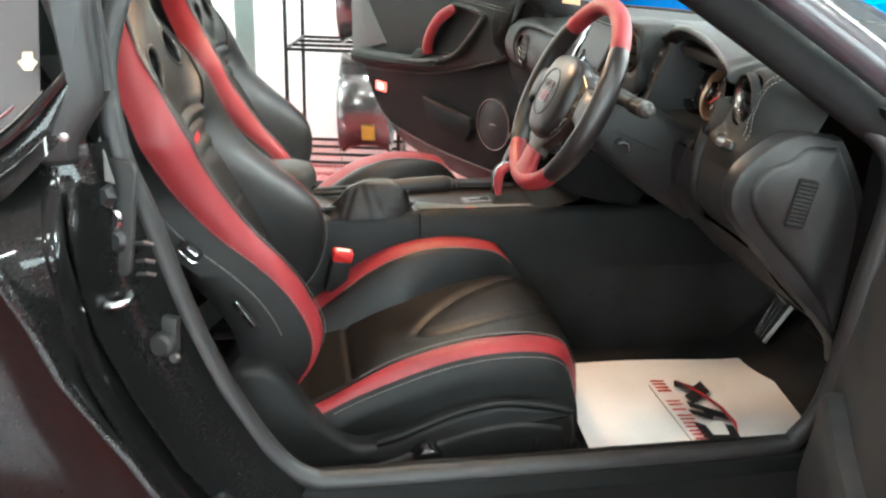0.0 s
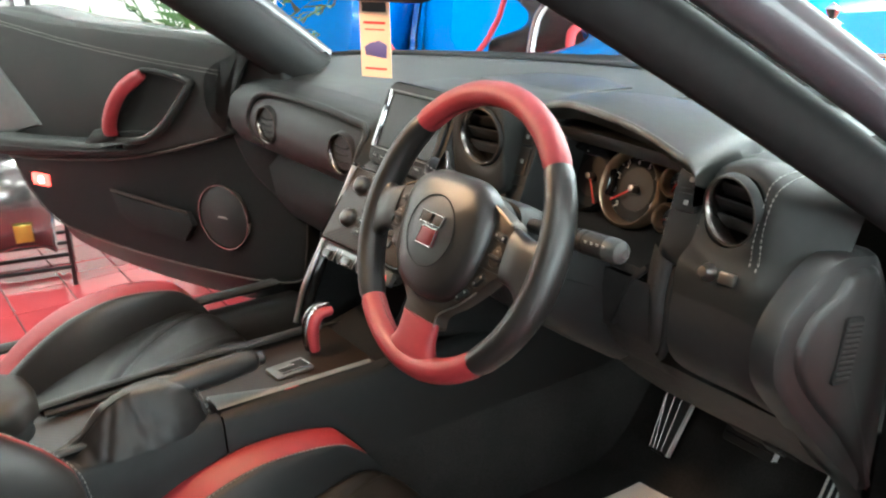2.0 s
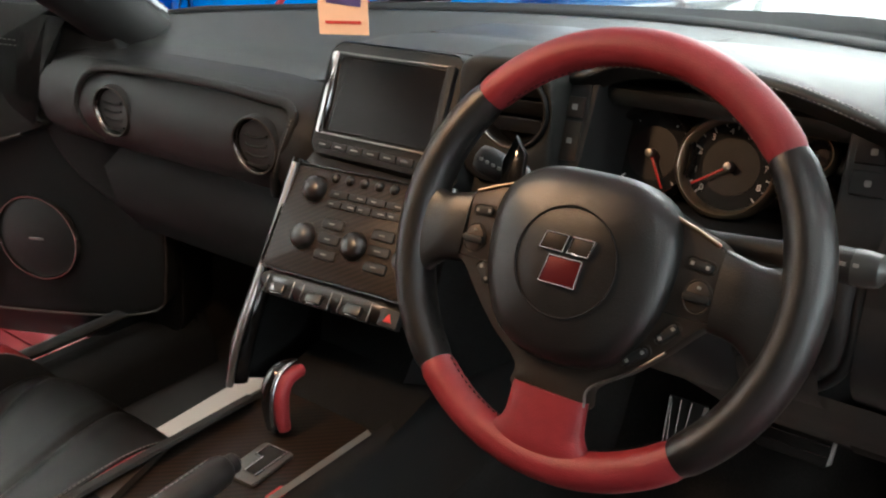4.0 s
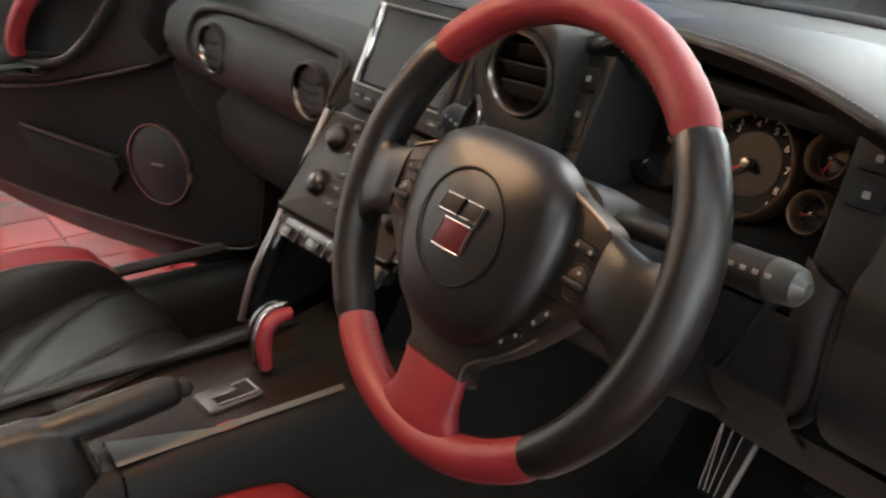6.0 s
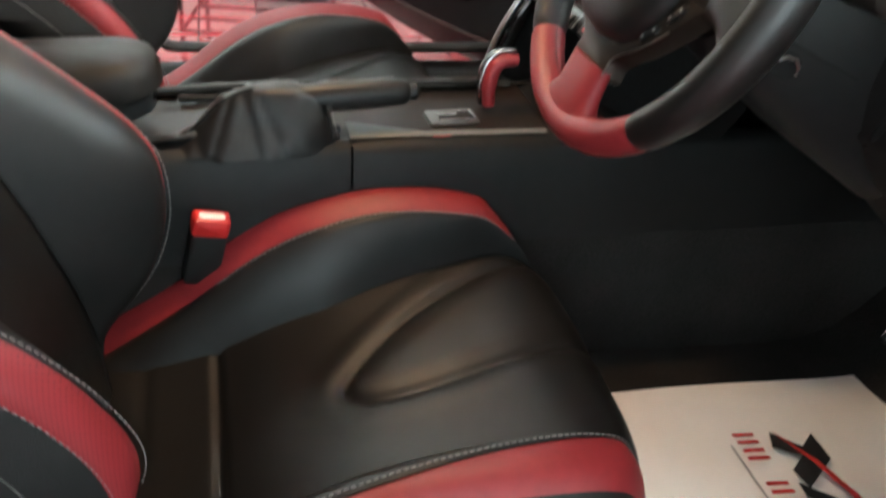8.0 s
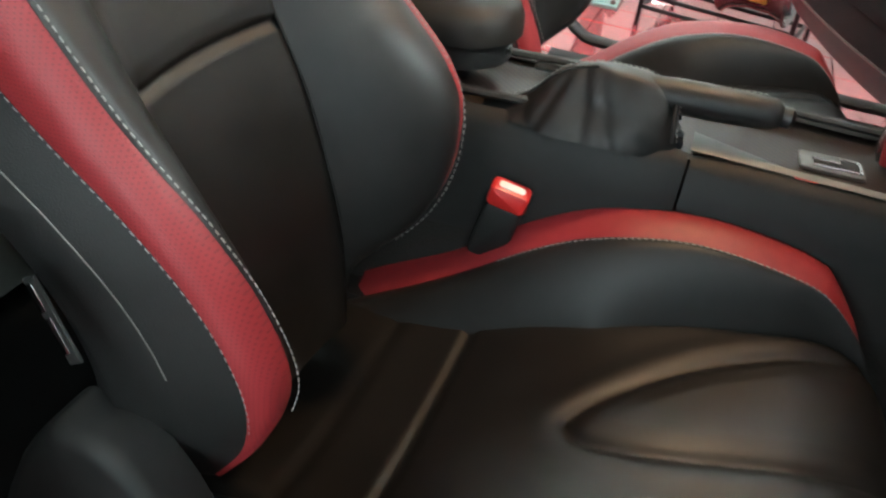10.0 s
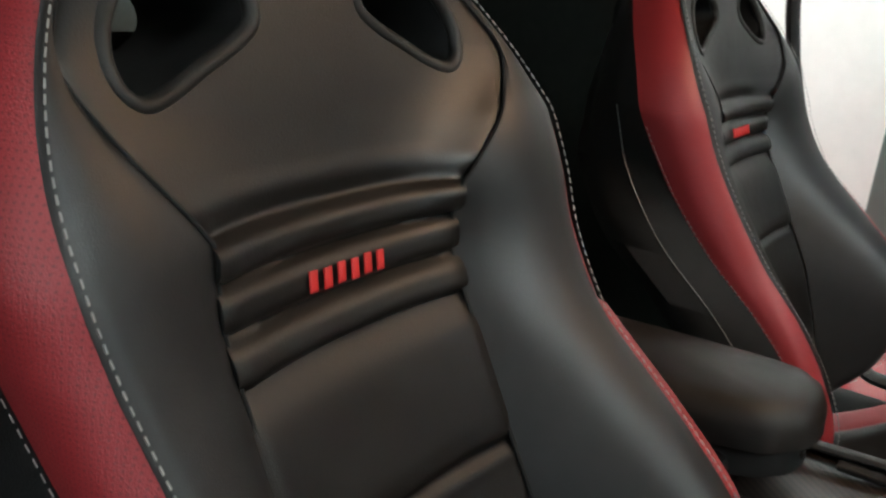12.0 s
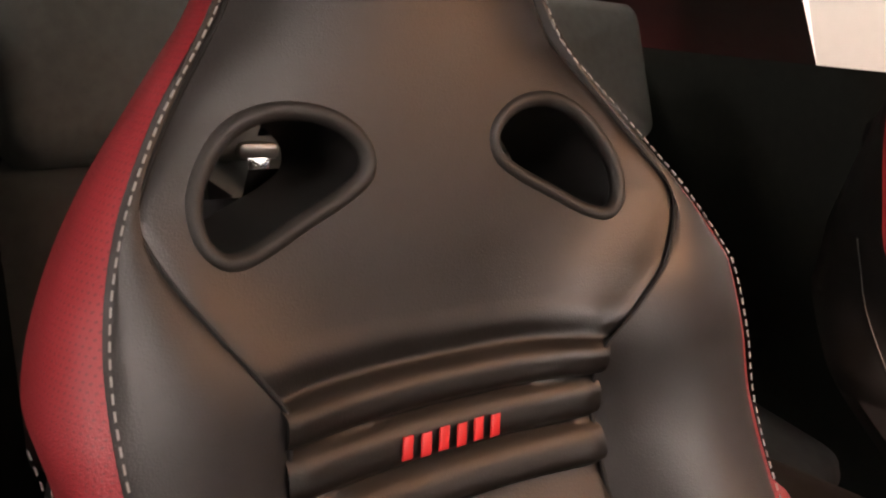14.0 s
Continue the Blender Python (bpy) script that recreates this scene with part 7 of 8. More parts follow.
seam = [Vector(r[16]) + Vector((0, -0.0006, 0.0012)) for r in rows[2:30]]
part("gaiter_seam", tube(seam, 0.0012, 6), BLACK_LEATHER, hb)
ring = [Vector(rows[50][k]) + Vector((0.002 + 0.016 * abs(k - 20) / 20, 0, 0.001)) for k in range(6, 35)]
part("gaiter_collar", tube(ring, 0.0022, 8), BLACK_LEATHER, hb)
part("collar_stitching", stitches([p + Vector((0.004, 0, 0.0015)) for p in ring], None, 0.003, 0.002, 0.0005), STITCH, hb, "pale stitching")
pts = spline([(-0.255, HBY, 0.584), (-0.215, HBY, 0.586), (-0.17, HBY + 0.001, 0.588), (-0.135, HBY + 0.002, 0.590), (-0.115, HBY + 0.003, 0.590)], 16)
part("grip", tube(pts, [0.0165] * 3 + [0.0175, 0.018, 0.018, 0.018, 0.018, 0.0178, 0.0175, 0.017, 0.0168, 0.0165, 0.016, 0.0145, 0.011], 20), SMOOTH_LEATHER, hb, "", 70)
part("grip_button", lathe([(0.0105, 0), (0.0105, 0.010), (0.006, 0.014), (0, 0.014)], axes((-0.116, HBY + 0.003, 0.590), (0, 1, 0), (0, 0, 1)), 16), RACK_BLACK, hb)
part("grip_stitching", stitches([p + Vector((0, 0.004, 0.0176)) for p in pts[3:13]], None, 0.0036, 0.0022, 0.0006), STITCH, hb, "pale stitching")

# gear selector
gs = thing("gear_selector", "red and black leather gear selector with chrome edge", "gear selector")
part("gate_plate", slab(rrect(0.066, 0.044, 0.006), 0.006, 0.002, pose(-0.048, 0.330, 0.5405, 0, 0, 4)), GATE_GREY, gs, "satin grey gate plate")
GATE = [(-0.022, -0.014), (0.026, -0.014), (0.026, 0.012), (0.006, 0.012), (0.006, 0.002), (-0.022, 0.002)]
part("gate_slot", slab(GATE, 0.003, 0.0006, pose(-0.046, 0.330, 0.5415, 0, 0, 4)), DARK, gs)
part("gate_edge", tube([pose(-0.046, 0.330, 0.5412, 0, 0, 4) @ Vector((x, y, 0)) for x, y in GATE], 0.0016, 8, True, up=(0, 0, 1)), ALLOY, gs, "bright gate edge")
part("gate_mark", box(pose(-0.075, 0.304, 0.5412), 0.012, 0.003, 0.0006, 0), INK, gs)
GY = 0.356
part("lever", tube([(0.002, GY, 0.545), (0.003, GY, 0.568)], 0.007, 12), PIANO, gs)
spine = spline([(0.004, GY, 0.546), (0.002, GY, 0.572), (0.005, GY, 0.594), (0.016, GY, 0.607), (0.037, GY, 0.608)], 22)
rr = [0.0055 + 0.0045 * math.sin(math.pi * min(1, 0.10 + 0.85 * i / 21)) ** 0.6 for i in range(22)]
part("knob", tube([p + Vector((0.002, -0.008, 0)) for p in spine], rr, 16, up=(0, 1, 0), squash=0.9), RED_LEATHER, gs, "red leather knob face", 70)
part("knob_back", tube([p + Vector((0.003, 0.006, -0.001)) for p in spine], [r + 0.004 for r in rr], 16, up=(0, 1, 0)), PIANO, gs, "", 70)
edge = [p + Vector((-0.012 * (1 - i / 21) - 0.001, -0.006, 0.013 * (i / 21) ** 0.7)) for i, p in enumerate(spine)]
part("knob_edge", tube(edge[2:], [0.0022] + [0.0028] * 17 + [0.0024, 0.0016], 12), ALLOY, gs, "bright chrome edge", 70)

# seat belt buckles
def buckle(m, name="seat_belt_buckle"):
    b = thing(name, "black seat belt buckle with a red release button", "buckle", "seat belt buckles")
    part("body", slab(rrect(0.042, 0.075, 0.006), 0.020, 0.005, pose(0, 0, 0.010)), PLASTIC, b)
    part("button", slab(rrect(0.044, 0.026, 0.006), 0.022, 0.006, pose(0, 0.048, 0.0115)), RED_PLASTIC, b, "red release button")
    part("button_face", slab(rrect(0.030, 0.012, 0.004), 0.003, 0.001, axes((0, 0.0618, 0.0), (1, 0, 0), (0, 0, -1))), PAPER, b)
    part("stalk", slab(rrect(0.022, 0.09, 0.004), 0.008, 0.002, pose(0, -0.075, 0.004)), PLASTIC, b)
    b.matrix_world = m
    return b


BK = axes((-0.366, 0.228, 0.410), (1, 0.10, -0.20), (0.18, -0.10, 0.97))
buckle(BK)
buckle(axes((-0.366, 0.470, 0.400), (1, -0.10, -0.12), (0.12, -0.05, 0.97)))
# driver's belt with its tongue behind the seat
belt = thing("seat_belt", "black seat belt webbing behind the seat", "seat belt")
rows = [[(p.x, p.y - 0.004, p.z), (p.x + 0.045, p.y - 0.018, p.z)] for p in spline([(-0.84, -0.36, 1.02), (-0.76, -0.335, 0.86), (-0.70, -0.315, 0.70), (-0.66, -0.33, 0.5), (-0.64, -0.36, 0.36), (-0.62, -0.365, 0.22)], 30)]
part("webbing", sheet(rows), CARPET, belt)
BT = axes((-0.606, -0.262, 0.657), (0.75, -0.15, -0.65), (0.55, 0.25, 0.8))
part("belt_tongue", slab(rrect(0.034, 0.022, 0.007, 5), 0.008, 0.003, BT), DARK, belt, "black belt tongue grip")
part("tongue_slot", slab(rrect(0.020, 0.006, 0.002, 3), 0.004, 0.001, BT @ pose(0, 0.003, 0.0015)), RUBBER, belt)
part("tongue_edge", tube([BT @ Vector((x, y, 0.002)) for x, y in ((-0.0175, -0.002), (-0.016, -0.009), (-0.010, -0.0115), (0.0, -0.012), (0.010, -0.0115), (0.0165, -0.007))], [0.0012, 0.0017, 0.0020, 0.0020, 0.0017, 0.0011], 8), CHROME, belt, "bright metal edge")
part("tongue_edge", tube([BT @ Vector((x, y, 0.002)) for x, y in ((-0.009, 0.0005), (0.0, -0.0005), (0.009, 0.0005))], 0.0012, 8), CHROME, belt, "bright metal edge")
part("lower_anchor", box(pose(-0.60, -0.366, 0.22), 0.05, 0.012, 0.03, 0.004), RACK_BLACK, belt)

# ---- floor of the footwell: paper mat and pedals ----
paper = thing("paper_floor_mat", "white printed paper mat on the black carpet", "paper mat")
MATZ = 0.218
rows = []
for v in np.linspace(0, 1, 14):
    r = []
    for u in np.linspace(0, 1, 20):
        a = Vector((0.085, 0.122)).lerp(Vector((0.562, 0.112)), u)
        b = Vector((0.062, -0.262)).lerp(Vector((0.50, -0.262)), u)
        p = a.lerp(b, v)
        z = MATZ + 0.006 + 0.004 * math.sin(u * 5 + v * 3) + 0.05 * max(0, u - 0.86) ** 1.2 + 0.09 * max(0, v - 0.86) ** 1.1
        r.append((p.x, p.y, z))
    rows.append(r)
bm = sheet(rows)
part("sheet", bm, PAPER, paper)


def on_mat(poly, mat, z=0.0095, name="printed_shape"):
    m = axes((0.325, -0.100, MATZ + 0.0), (0, -1, 0), (1, 0, 0))
    part(name, slab(poly, 0.0006, 0.0002, m @ pose(0, 0, z + 0.004)), mat, paper)


# printed mark: slanted black and red shapes over a row of bars
on_mat([(-0.115, 0.0), (-0.085, 0.03), (-0.105, 0.055), (-0.06, 0.055), (-0.02, 0.0), (-0.05, -0.005), (-0.07, 0.02), (-0.09, -0.01)], INK)
on_mat([(-0.03, -0.01), (0.02, 0.045), (0.05, 0.045), (0.03, 0.02), (0.045, 0.012), (0.02, -0.02), (0.0, -0.02), (0.018, 0.005), (0.008, 0.008), (-0.008, -0.012)], INK)
on_mat([(0.045, -0.03), (0.06, -0.012), (0.095, -0.012), (0.098, 0.02), (0.06, 0.028), (0.068, 0.042), (0.112, 0.036), (0.118, -0.02), (0.10, -0.032)], INK)
on_mat([(-0.115, 0.004), (-0.06, 0.028), (0.0, 0.044), (0.06, 0.046), (0.10, 0.036), (0.06, 0.053), (0.0, 0.053), (-0.06, 0.036)], RED_INK, 0.0102)
for k in range(9):
    if k == 2:
        continue
    x = -0.120 + 0.0275 * k
    for dx in ((0.0, 0.013) if k != 4 else (0.005,)):
        on_mat([(x + dx, -0.051), (x + dx + 0.0055, -0.051), (x + dx + 0.008, -0.023), (x + dx + 0.0025, -0.023)], RED_INK, 0.0095, "printed_bar")
on_mat([(-0.10, -0.063), (0.11, -0.063), (0.11, -0.061), (-0.10, -0.061)], STITCH, 0.0095, "printed_bar")


def pedal(m, w, h, name, label, n=5, mat=ALLOY):
    p = thing(name, label, "pedal", "pedals")
    part("pad", slab(rrect(w, h, 0.008), 0.008, 0.003, Matrix()), RUBBER, p)
    for k in range(n):
        x = -w * 0.4 + w * 0.8 * k / (n - 1)
        part("metal_strip", slab(rrect(w * 0.085, h * 0.94, 0.0015, 2), 0.005, 0.001, pose(x, 0, 0.0035)), mat, p)
    part("arm", tube([(0, h * 0.3, -0.008), (0, h * 0.7, -0.06), (0, h * 1.6, -0.12)], 0.009, 8), RACK_BLACK, p)
    p.matrix_world = m
    return p


rest = thing("foot_rest", "dark tapered foot rest with converging metal strips", "foot rest", "pedals")
part("pad", slab([(-0.031, 0.055), (0.031, 0.055), (0.023, -0.052), (0.018, -0.056), (-0.018, -0.056), (-0.022, -0.052)], 0.008, 0.003, Matrix()), RUBBER, rest)
for x0, x1 in ((-0.028, -0.019), (-0.026, -0.010), (-0.010, -0.003), (0.007, 0.007)):
    part("metal_strip", tube([(x0, 0.052, 0.0016), (x1, -0.050, 0.0016)], 0.0011, 6), ALLOY, rest)
part("metal_edge", slab([(0.0275, 0.052), (0.0330, 0.052), (0.0255, -0.054), (0.0195, -0.054)], 0.008, 0.0012, pose(0, 0, 0.004)), BRIGHT_ALLOY, rest, "bright metal edge")
part("metal_foot", tube([(-0.020, -0.053, 0.0015), (0.021, -0.053, 0.0015)], 0.0016, 6), ALLOY, rest)
rest.matrix_world = axes((0.590, 0.112, 0.318), (0.05, -1, 0), (0.5, 0, 0.87))
brake = thing("brake_pedal", "wide dark brake pedal with two thin metal lines", "pedal", "pedals")
part("pad", slab(rrect(0.104, 0.050, 0.007), 0.010, 0.003, Matrix()), RUBBER, brake)
for y in (0.006, -0.010):
    part("metal_strip", box(pose(0, y, 0.001), 0.094, 0.0022, 0.002, 0.0006), ALLOY, brake)
part("metal_edge", slab([(0.049, -0.022), (0.054, -0.018), (0.054, 0.022), (0.050, 0.024)], 0.010, 0.001, pose(0, 0, 0.004)), BRIGHT_ALLOY, brake, "bright metal edge")
part("arm", tube([(0, 0.015, -0.008), (0, 0.04, -0.06), (0, 0.12, -0.12)], 0.009, 8), RACK_BLACK, brake)
brake.matrix_world = axes((0.600, -0.055, 0.372), (0.0, -1, 0), (0.5, 0, 0.87))
pedal(axes((0.590, -0.2125, 0.345), (0.0, -1, 0), (0.5, 0, 0.87)), 0.044, 0.15, "accelerator_pedal", "long metal-striped accelerator pedal", 4, BRIGHT_ALLOY)

# ---- card hanging from the mirror ----
tag = thing("hanging_card", "pale orange printed card hanging from the mirror", "card")
TM = axes((0.145, 0.357, 1.025), (0.4, -0.92, 0), (0, 0, 1))
part("card", box(TM, 0.056, 0.118, 0.001, 0), ORANGE, tag)
for y, w, h, mat in ((0.045, 0.044, 0.014, INK), (0.022, 0.040, 0.004, RED_INK), (0.012, 0.036, 0.002, RED_INK), (-0.046, 0.040, 0.003, RED_INK)):
    part("printed_bar", box(TM @ pose(0, y, 0.0012), w, h, 0.0008, 0), mat, tag)
part("printed_picture", slab([(-0.018, -0.012), (0.02, -0.016), (0.022, 0.004), (0.008, 0.010), (-0.01, 0.006), (-0.02, 0.0)], 0.0006, 0.0002, TM @ pose(0, -0.014, 0.0016)), material("violet_ink", (0.08, 0.07, 0.22), 0.5), tag)
part("string", tube([TM @ Vector((0, 0.059, 0)), TM @ Vector((0, 0.10, 0))], 0.001, 5), STITCH, tag)

# ---- the open passenger door ----
D0 = Vector((0.2, 1.262, 0.0))
DM = axes(D0, (0.417, -0.909, 0), (0, 0, 1))   # local x towards the hinge, y up, z into the cabin


def dp(s, z):
    return (-s, z)


OUT = [dp(0.86, 0.98), dp(0.50, 0.965), dp(0.20, 0.945), dp(-0.10, 0.925), dp(-0.24, 0.90), dp(-0.28, 0.70), dp(-0.27, 0.45), dp(-0.20, 0.36), dp(0.20, 0.345), dp(0.58, 0.372), dp(0.72, 0.42), dp(0.83, 0.55), dp(0.875, 0.72)]
OUTs = [(p.x, p.y) for p in spline([(a, b, 0) for a, b in OUT], 90, True)]
door = part("car_door", slab(OUTs, 0.05, 0.012, Matrix()), DOOR_LINING, shell, "open door with black lining and red grab handle")
door.matrix_world = DM
part("door_shell", slab([(x * 1.015, y + 0.0 if y > 0.6 else y - 0.085 * (0.6 - y) / 0.25) for x, y in OUTs], 0.12, 0.012, pose(0, 0, -0.05)), PAINT_BLACK, door, "gloss black door frame")

UP = [(-0.865, 0.985), (-0.50, 0.970), (-0.20, 0.958), (0.05, 0.948), (0.19, 0.935), (0.13, 0.900), (0.062, 0.868), (0.045, 0.83), (0.052, 0.785), (0.100, 0.738), (0.05, 0.712), (-0.10, 0.675), (-0.30, 0.628), (-0.55, 0.598), (-0.80, 0.580), (-0.862, 0.62), (-0.87, 0.80)]
UPs = [(p.x, p.y) for p in spline([(a, b, 0) for a, b in UP], 120, True)]
upper = part("upper_panel", slab(UPs, 0.06, 0.020, pose(0, 0, 0.038)), DOOR_UPPER, None, "soft dark upper door lining")
REC = [(-0.345, 0.700), (-0.275, 0.700), (-0.189, 0.709), (-0.129, 0.741), (-0.034, 0.827), (-0.043, 0.842), (-0.155, 0.856), (-0.205, 0.852), (-0.262, 0.79)]
RECs = [(p.x, p.y) for p in spline([(a, b, 0) for a, b in REC], 64, True)]
carve(upper, slab(RECs, 0.05, 0.001, pose(0, 0, 0.06)))
upper.parent = door
part("handle_recess", slab(RECs, 0.01, 0.001, pose(0, 0, 0.006)), DOOR_LINING, door, "dark handle recess")
RIMS = spline([(-0.40, 0.672, 0.060), (-0.30, 0.682, 0.060), (-0.185, 0.694, 0.056), (-0.112, 0.735, 0.050), (-0.018, 0.832, 0.044), (-0.020, 0.850, 0.043), (-0.06, 0.860, 0.042), (-0.15, 0.868, 0.042), (-0.195, 0.862, 0.044)], 60)
part("recess_rim", tube(RIMS, [0.006 + 0.004 * min(1, i / 12) * min(1, (59 - i) / 25) for i in range(60)], 12, squash=1.2, up=(0, 0, 1)), DOOR_UPPER, door, "smooth dark frame round the recess", 70)
# brighter tube paints the highlight on the dark rim's upper edge
part("rim_highlight", tube([p + Vector((-0.006, 0.006, 0.007)) for p in RIMS[14:44]], 0.0022, 8), VENT_BEZEL, door, "thin bright line for the rim's top-lit edge")
part("grab_handle", tube(spline([(-0.302, 0.688, 0.056), (-0.289, 0.725, 0.070), (-0.258, 0.778, 0.074), (-0.218, 0.825, 0.066), (-0.170, 0.858, 0.045)], 20), [0.017, 0.0185] + [0.019] * 15 + [0.018, 0.016, 0.012], 18, squash=0.9), RED_LEATHER, door, "red leather grab handle", 70)
part("handle_foot", slab([(-0.405, 0.660), (-0.335, 0.665), (-0.275, 0.690), (-0.300, 0.712), (-0.352, 0.706)], 0.03, 0.010, pose(0, 0, 0.078)), DOOR_UPPER, door, "", 60)
ARM = [(-0.80, 0.650), (-0.62, 0.660), (-0.42, 0.672), (-0.30, 0.682), (-0.235, 0.686), (-0.222, 0.674), (-0.26, 0.655), (-0.40, 0.635), (-0.60, 0.612), (-0.80, 0.598)]
part("door_armrest", slab([(p.x, p.y) for p in spline([(a, b, 0) for a, b in ARM], 90, True)], 0.07, 0.016, pose(0, 0, 0.082)), DOOR_UPPER, door, "padded door armrest", 70)
part("armrest_groove", tube(spline([(-0.79, 0.625, 0.0825), (-0.55, 0.636, 0.0825), (-0.36, 0.651, 0.082), (-0.22, 0.667, 0.079)], 20), 0.0022, 6), DARK, door)
# the brighter facing of the door end is put into this slab's colour
part("end_trim", slab([(-0.872, 0.985), (-0.80, 0.965), (-0.775, 0.86), (-0.608, 0.690), (-0.74, 0.655), (-0.865, 0.63)], 0.03, 0.008, pose(0, 0, 0.046)), TRIM_DOOR, door, "door end trim in a grey lightened as if lit")
for dy in (0.0, -0.009):
    part("waist_stitching", stitches([Vector((x, 0.972 - 0.092 * (x + 0.76) / 0.84 - 0.012 * math.sin((x + 0.76) / 0.84 * 3.14) + dy, 0.0386)) for x in np.linspace(-0.76, 0.08, 40)], None, 0.005, 0.004, 0.0009), STITCH, door, "fine stitching")
part("pull_line", tube(spline([(0.045, 0.715, 0.030), (-0.10, 0.674, 0.033), (-0.30, 0.627, 0.034), (-0.55, 0.597, 0.034), (-0.79, 0.580, 0.034)], 30), 0.0035, 8), TITAN, door)
FRONT_TRIM = [(0.07, 0.79), (0.062, 0.845), (0.11, 0.885), (0.20, 0.925), (0.245, 0.90), (0.27, 0.75), (0.22, 0.60), (0.15, 0.62), (0.09, 0.70)]
part("front_trim", slab([(p.x, p.y) for p in spline([(a, b, 0) for a, b in FRONT_TRIM], 50, True)], 0.03, 0.010, pose(0, 0, 0.016)), DOOR_LINING, door, "dark front end of the door lining", 60)
low = [q for q in OUTs if q[1] < 0.60]
low = sorted(low, key=lambda q: q[0])
part("lining_edge", tube([(x, y - 0.002, -0.004) for x, y in low], 0.0025, 6), TITAN, door, "thin dark lining edge")
part("speaker_grille", lathe([(0, 0.010), (0.075, 0.008), (0.082, 0.004)], pose(0.016, 0.505, 0.0), 48), PLASTIC, door)
part("speaker_ring", lathe([(0.080, 0.004), (0.0815, 0.011), (0.0845, 0.011), (0.088, 0.003)], pose(0.016, 0.505, 0.0), 56), VENT_BEZEL, door, "thin metal speaker ring", 60)
part("speaker_badge", box(pose(0.016, 0.505, 0.011), 0.03, 0.005, 0.002, 0.0006), SATIN, door)
PK = [dp(0.39, 0.525), dp(0.30, 0.512), dp(0.10, 0.50), dp(0.085, 0.47), dp(0.12, 0.42), dp(0.30, 0.43), dp(0.36, 0.46)]
part("door_pocket", slab(PK, 0.02, 0.008, pose(0, 0, 0.022)), DOOR_LINING, door)
# lighter strip paints the light caught by the pocket's top edge
part("pocket_lit_edge", slab([dp(0.385, 0.532), dp(0.10, 0.508), dp(0.10, 0.500), dp(0.385, 0.524)], 0.004, 0.001, pose(0, 0, 0.0235)), TITAN, door)
part("courtesy_lamp", slab(rrect(0.075, 0.036, 0.006), 0.008, 0.003, pose(-0.71, 0.512, 0.006)), DOOR_LAMP, door, "glowing red door lamp")
part("lamp_glare", slab(rrect(0.022, 0.02, 0.004), 0.004, 0.001, pose(-0.705, 0.512, 0.0085)), LIT, door)
part("slot_frame", slab(rrect(0.030, 0.085, 0.008, 4, 0.121, 0.797), 0.02, 0.004, pose(0, 0, 0.021)), PLASTIC, door)
part("slot", slab(rrect(0.016, 0.068, 0.005, 4, 0.120, 0.798), 0.02, 0.001, pose(0, 0, 0.0222)), DARK, door)
part("mirror_corner", slab([(0.02, 0.935), (0.20, 0.925), (0.20, 0.99), (0.16, 0.985)], 0.03, 0.006, pose(0, 0, -0.02)), DOOR_UPPER, door)
wg = part("door_glass", slab([dp(0.86, 0.97), dp(-0.05, 0.93), dp(-0.22, 1.02), dp(0.15, 1.22), dp(0.60, 1.24), dp(0.88, 1.12)], 0.004, 0.001, pose(0, 0, -0.045)), GLASS, door, "clear door glass")
wg.visible_shadow = False
bm = bmesh.new()
for s in (0.40, 0.36):
    box(pose(-s, 0.352, -0.03), 0.02, 0.012, 0.02, 0.003, bm)
part("door_clip", bm, PIANO, door)

# driver's door, swung open ahead of the sill: only its hinge end shows
DD = axes((0.33, -0.47, 0.0), (-0.417, -0.909, 0), (0, 0, 1))
LIN = [(0.30, 0.86), (0.12, 0.744), (0.06, 0.635), (0.035, 0.59), (0.015, 0.53), (0.0, 0.485), (-0.045, 0.395), (-0.03, 0.335), (0.0, 0.285), (0.30, 0.28), (0.80, 0.33), (0.85, 0.88)]
dd = part("car_door", slab([(p.x, p.y) for p in spline([(a, b, 0) for a, b in LIN], 80, True)], 0.03, 0.014, Matrix()), DOOR_END, shell, "open door seen at its hinge end")
dd.matrix_world = DD
part("door_shell", slab([(0.06, 0.27), (0.86, 0.27), (0.90, 0.5), (0.90, 0.90), (0.30, 0.90), (0.14, 0.78)], 0.10, 0.012, pose(0, 0, -0.032)), PAINT_BLACK, dd, "gloss black door skin")
part("door_pocket", slab([(p.x, p.y) for p in spline([(0.05, 0.30, 0), (0.05, 0.46, 0), (0.08, 0.52, 0), (0.2, 0.50, 0), (0.55, 0.46, 0), (0.55, 0.30, 0)], 40, True)], 0.03, 0.016, pose(0, 0, 0.026)), DOOR_END, dd)

# printed paper mat on the far side
pm = thing("paper_floor_mat", "white paper mat on the far footwell carpet", "paper mat")
part("sheet", box(pose(0.36, 0.72, 0.216, 0, -2, 1), 0.34, 0.42, 0.002, 0), PAPER, pm)

# ---- rear seat and rear trim ----
rear = thing("rear_bench", "small dark leather rear bench seat", "rear seat")
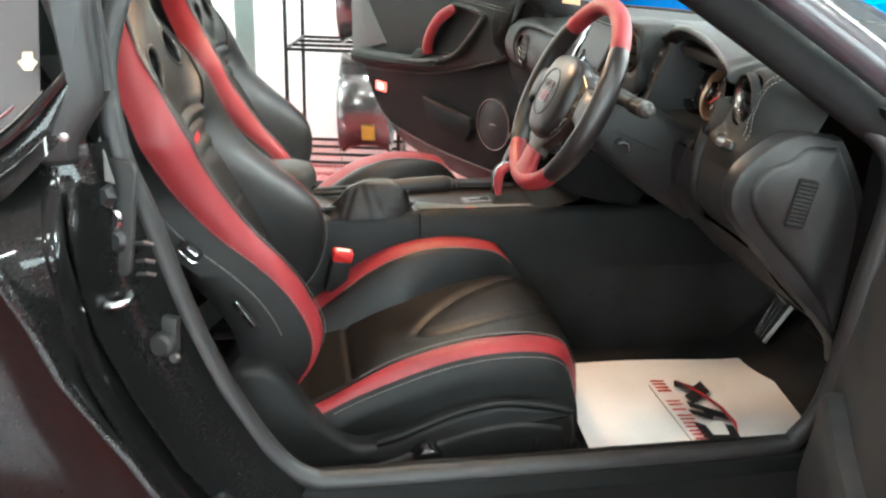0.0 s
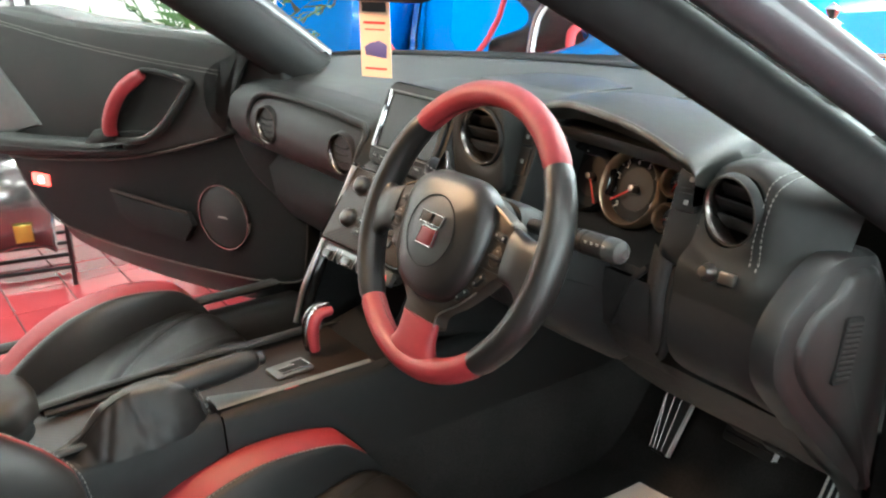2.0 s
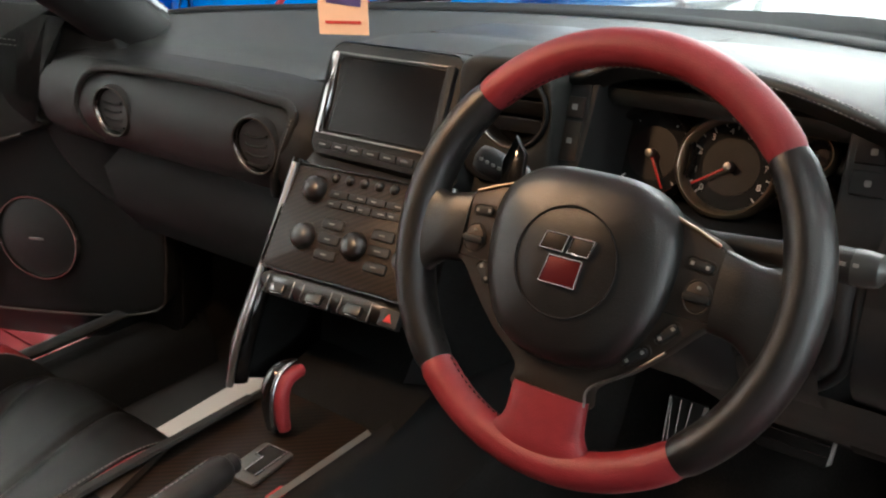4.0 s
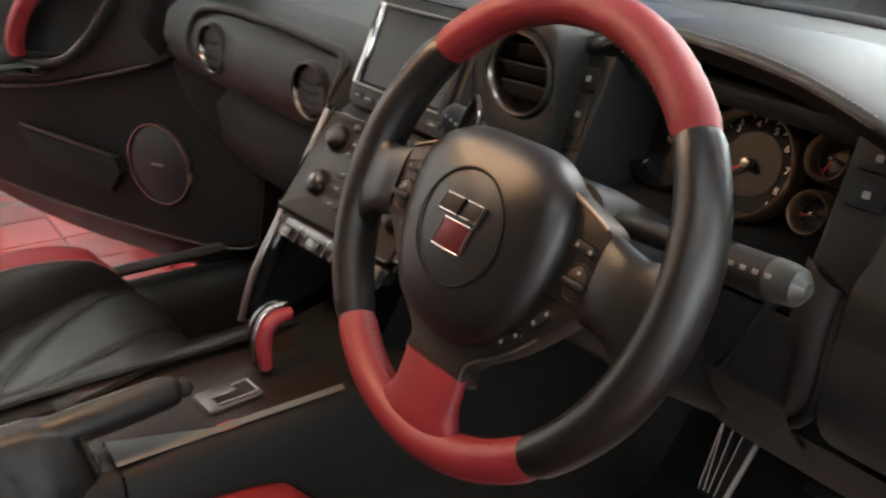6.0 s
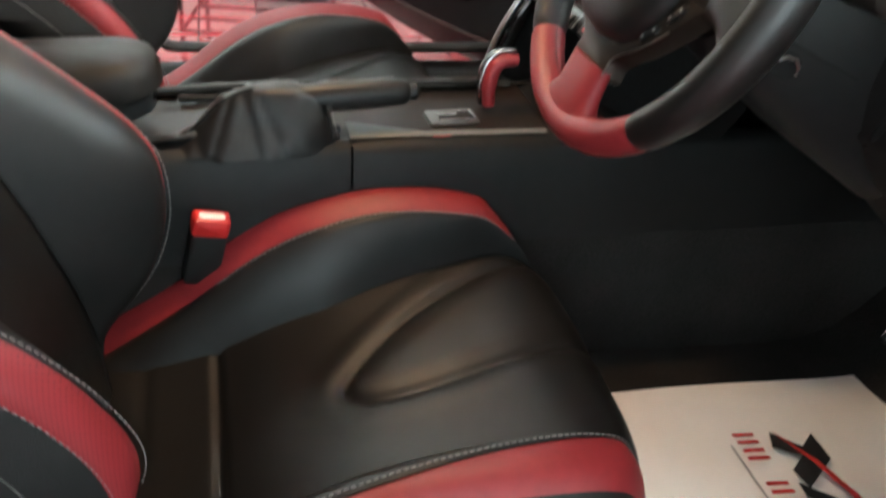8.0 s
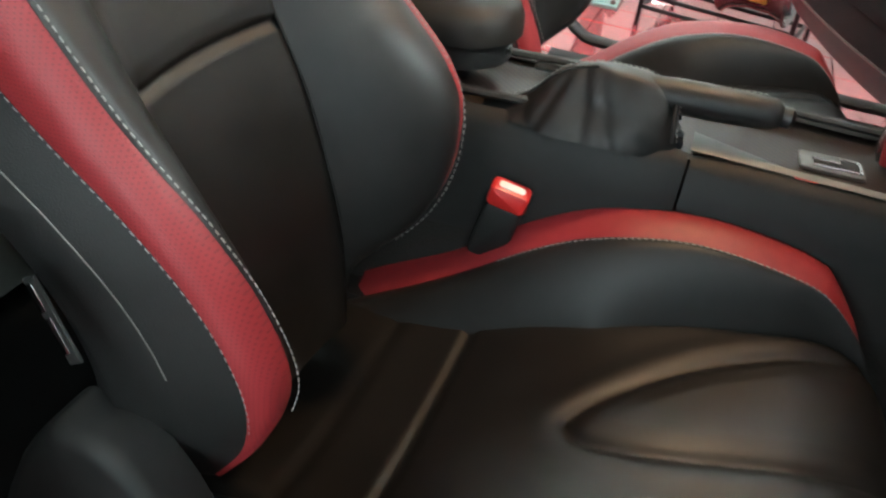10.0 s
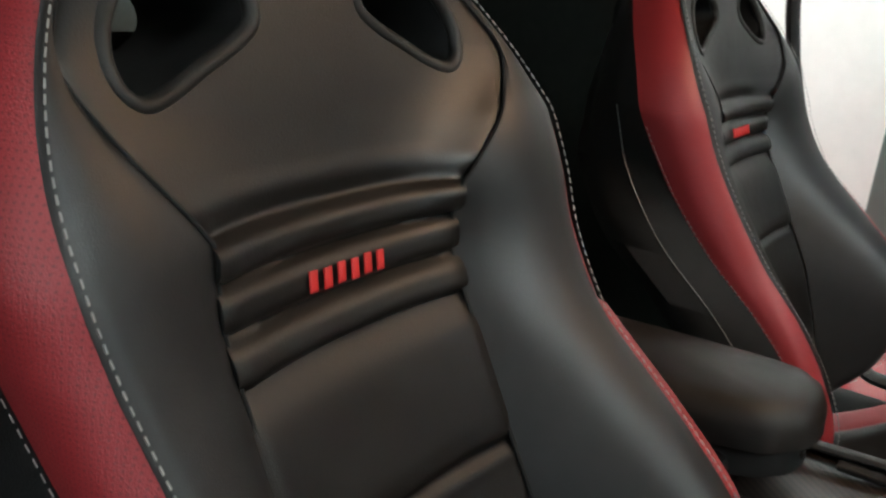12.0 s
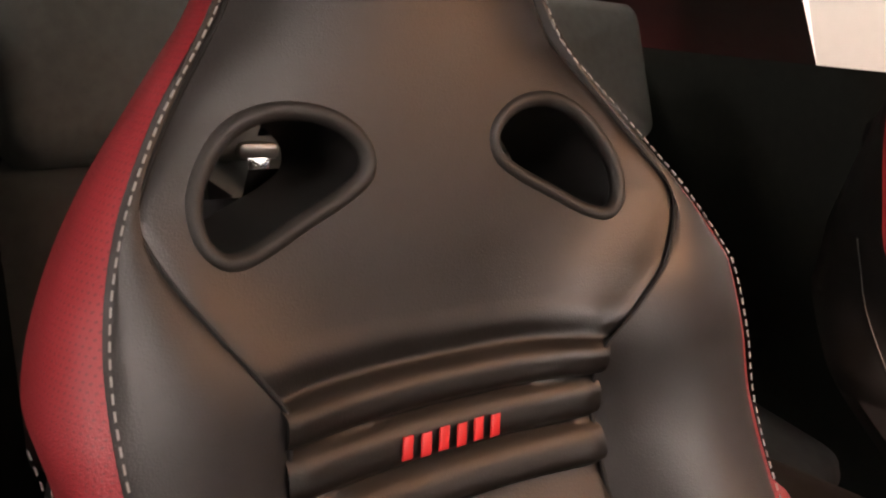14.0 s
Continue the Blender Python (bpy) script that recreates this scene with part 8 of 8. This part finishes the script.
for yc in (0.165, 0.66):
    rows = []
    for v in np.linspace(0, 1, 30):
        z = 0.44 + 0.345 * v
        x = -1.17 - 0.14 * v
        e = math.exp(-((1 - v) / 0.05) ** 2) * 0.05 + math.exp(-(v / 0.05) ** 2) * 0.05
        r = []
        for s in np.linspace(-1, 1, 30):
            k = 0.06 * abs(s) ** 10 + e
            r.append((x - k + 0.012 * math.cos(s * 1.5) - 0.012 * math.exp(-((v - 0.70) / 0.014) ** 2), yc + s * (0.275 - e * 0.5), z))
        rows.append(r)
    part("rear_backrest", sheet(rows), REAR_LEATHER, rear, "", 80)
    part("rear_cushion", slab(rrect(0.40, 0.52, 0.06, 5), 0.12, 0.03, pose(-1.02, yc, 0.44, 0, 8, 0), dome=0.015), REAR_LEATHER, rear, "", 70)
    part("rear_headrest", slab(rrect(0.54, 0.25, 0.04, 5), 0.10, 0.03, axes((-1.315, yc, 0.922), (0, 1, 0), (-0.35, 0, 0.93)), dome=0.012), REAR_LEATHER, rear, "", 70)
part("rear_shelf", box(pose(-1.62, CY, 0.89), 0.42, 1.2, 0.03, 0.008), CARPET, rear)
for sg in (-1, 1):
    rows = []
    for x in np.linspace(-0.72, -1.75, 14):
        rows.append([(x, CY + sg * (0.70 + 0.06 * (1 - f) + 0.01 * math.sin(f * 9)), 0.25 + (0.955 - 0.25) * f) for f in np.linspace(0, 1, 14)])
    part("rear_side_trim", sheet(rows), REAR_TRIM, rear)
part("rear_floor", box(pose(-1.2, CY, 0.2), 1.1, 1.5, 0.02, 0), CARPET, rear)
bc = thing("rear_belt_tongue", "bright metal belt tongue on the rear seat", "belt tongue", at=(-1.27, 0.168, 0.774))
part("plate", slab([(-0.014, 0.022), (0.014, 0.022), (0.012, -0.02), (0.006, -0.026), (-0.006, -0.026), (-0.012, -0.02)], 0.003, 0.001, axes((0, 0, 0), (0.15, 1, 0), (0, 0, 1))), CHROME, bc)
part("grip", slab(rrect(0.05, 0.02, 0.007), 0.012, 0.004, axes((0, 0, 0.03), (0.15, 1, 0), (0, 0, 1))), SATIN, bc)
part("webbing", box(axes((0.0, -0.06, -0.03), (0.1, 0.5, 0), (0, 0.3, 1)), 0.002, 0.05, 0.2, 0), RUBBER, bc)
lampc = thing("cabin_lamp", "small warm map lamp in the roof lining", "lamp", at=(-0.24, CY, 1.27))
part("housing", box(pose(0, 0, 0), 0.12, 0.2, 0.05, 0.012), HEADLINER, lampc)
part("lens", box(pose(0, 0, -0.026), 0.09, 0.045, 0.006, 0.002), material("warm_lamp_lens", (1.0, 0.62, 0.34), 0.4, emit=5.0), lampc, "glowing warm lamp lens")


# ---- red floor tiles ----
TS = 0.2
tile_me = None
n = 0
rest = bmesh.new()
for i in range(-24, 40):
    for j in range(-33, 42):
        x, y = (i + 0.5) * TS, (j + 0.5) * TS
        near = -1.2 < x < 1.2 and 1.1 < y < 3.1
        if near and n < 300:
            if tile_me is None:
                b = box(Matrix(), TS - 0.004, TS - 0.004, 0.012, 0.0015, None, 1)
                tile_me = bpy.data.meshes.new("tile")
                b.to_mesh(tile_me)
                b.free()
                tile_me.materials.append(TILE)
            t = new("tile", tile_me)
            t.parent = floor
            t.location = (x, y, -0.006 + 0.0004 * math.sin(i * 7 + j * 3))
            n += 1
        else:
            h = TS / 2 - 0.002
            vs = [rest.verts.new((x + a * h, y + c * h, 0.0)) for a, c in ((-1, -1), (1, -1), (1, 1), (-1, 1))]
            rest.faces.new(vs)
tagged(part("tiles", rest, TILE, floor), kind="stuff")
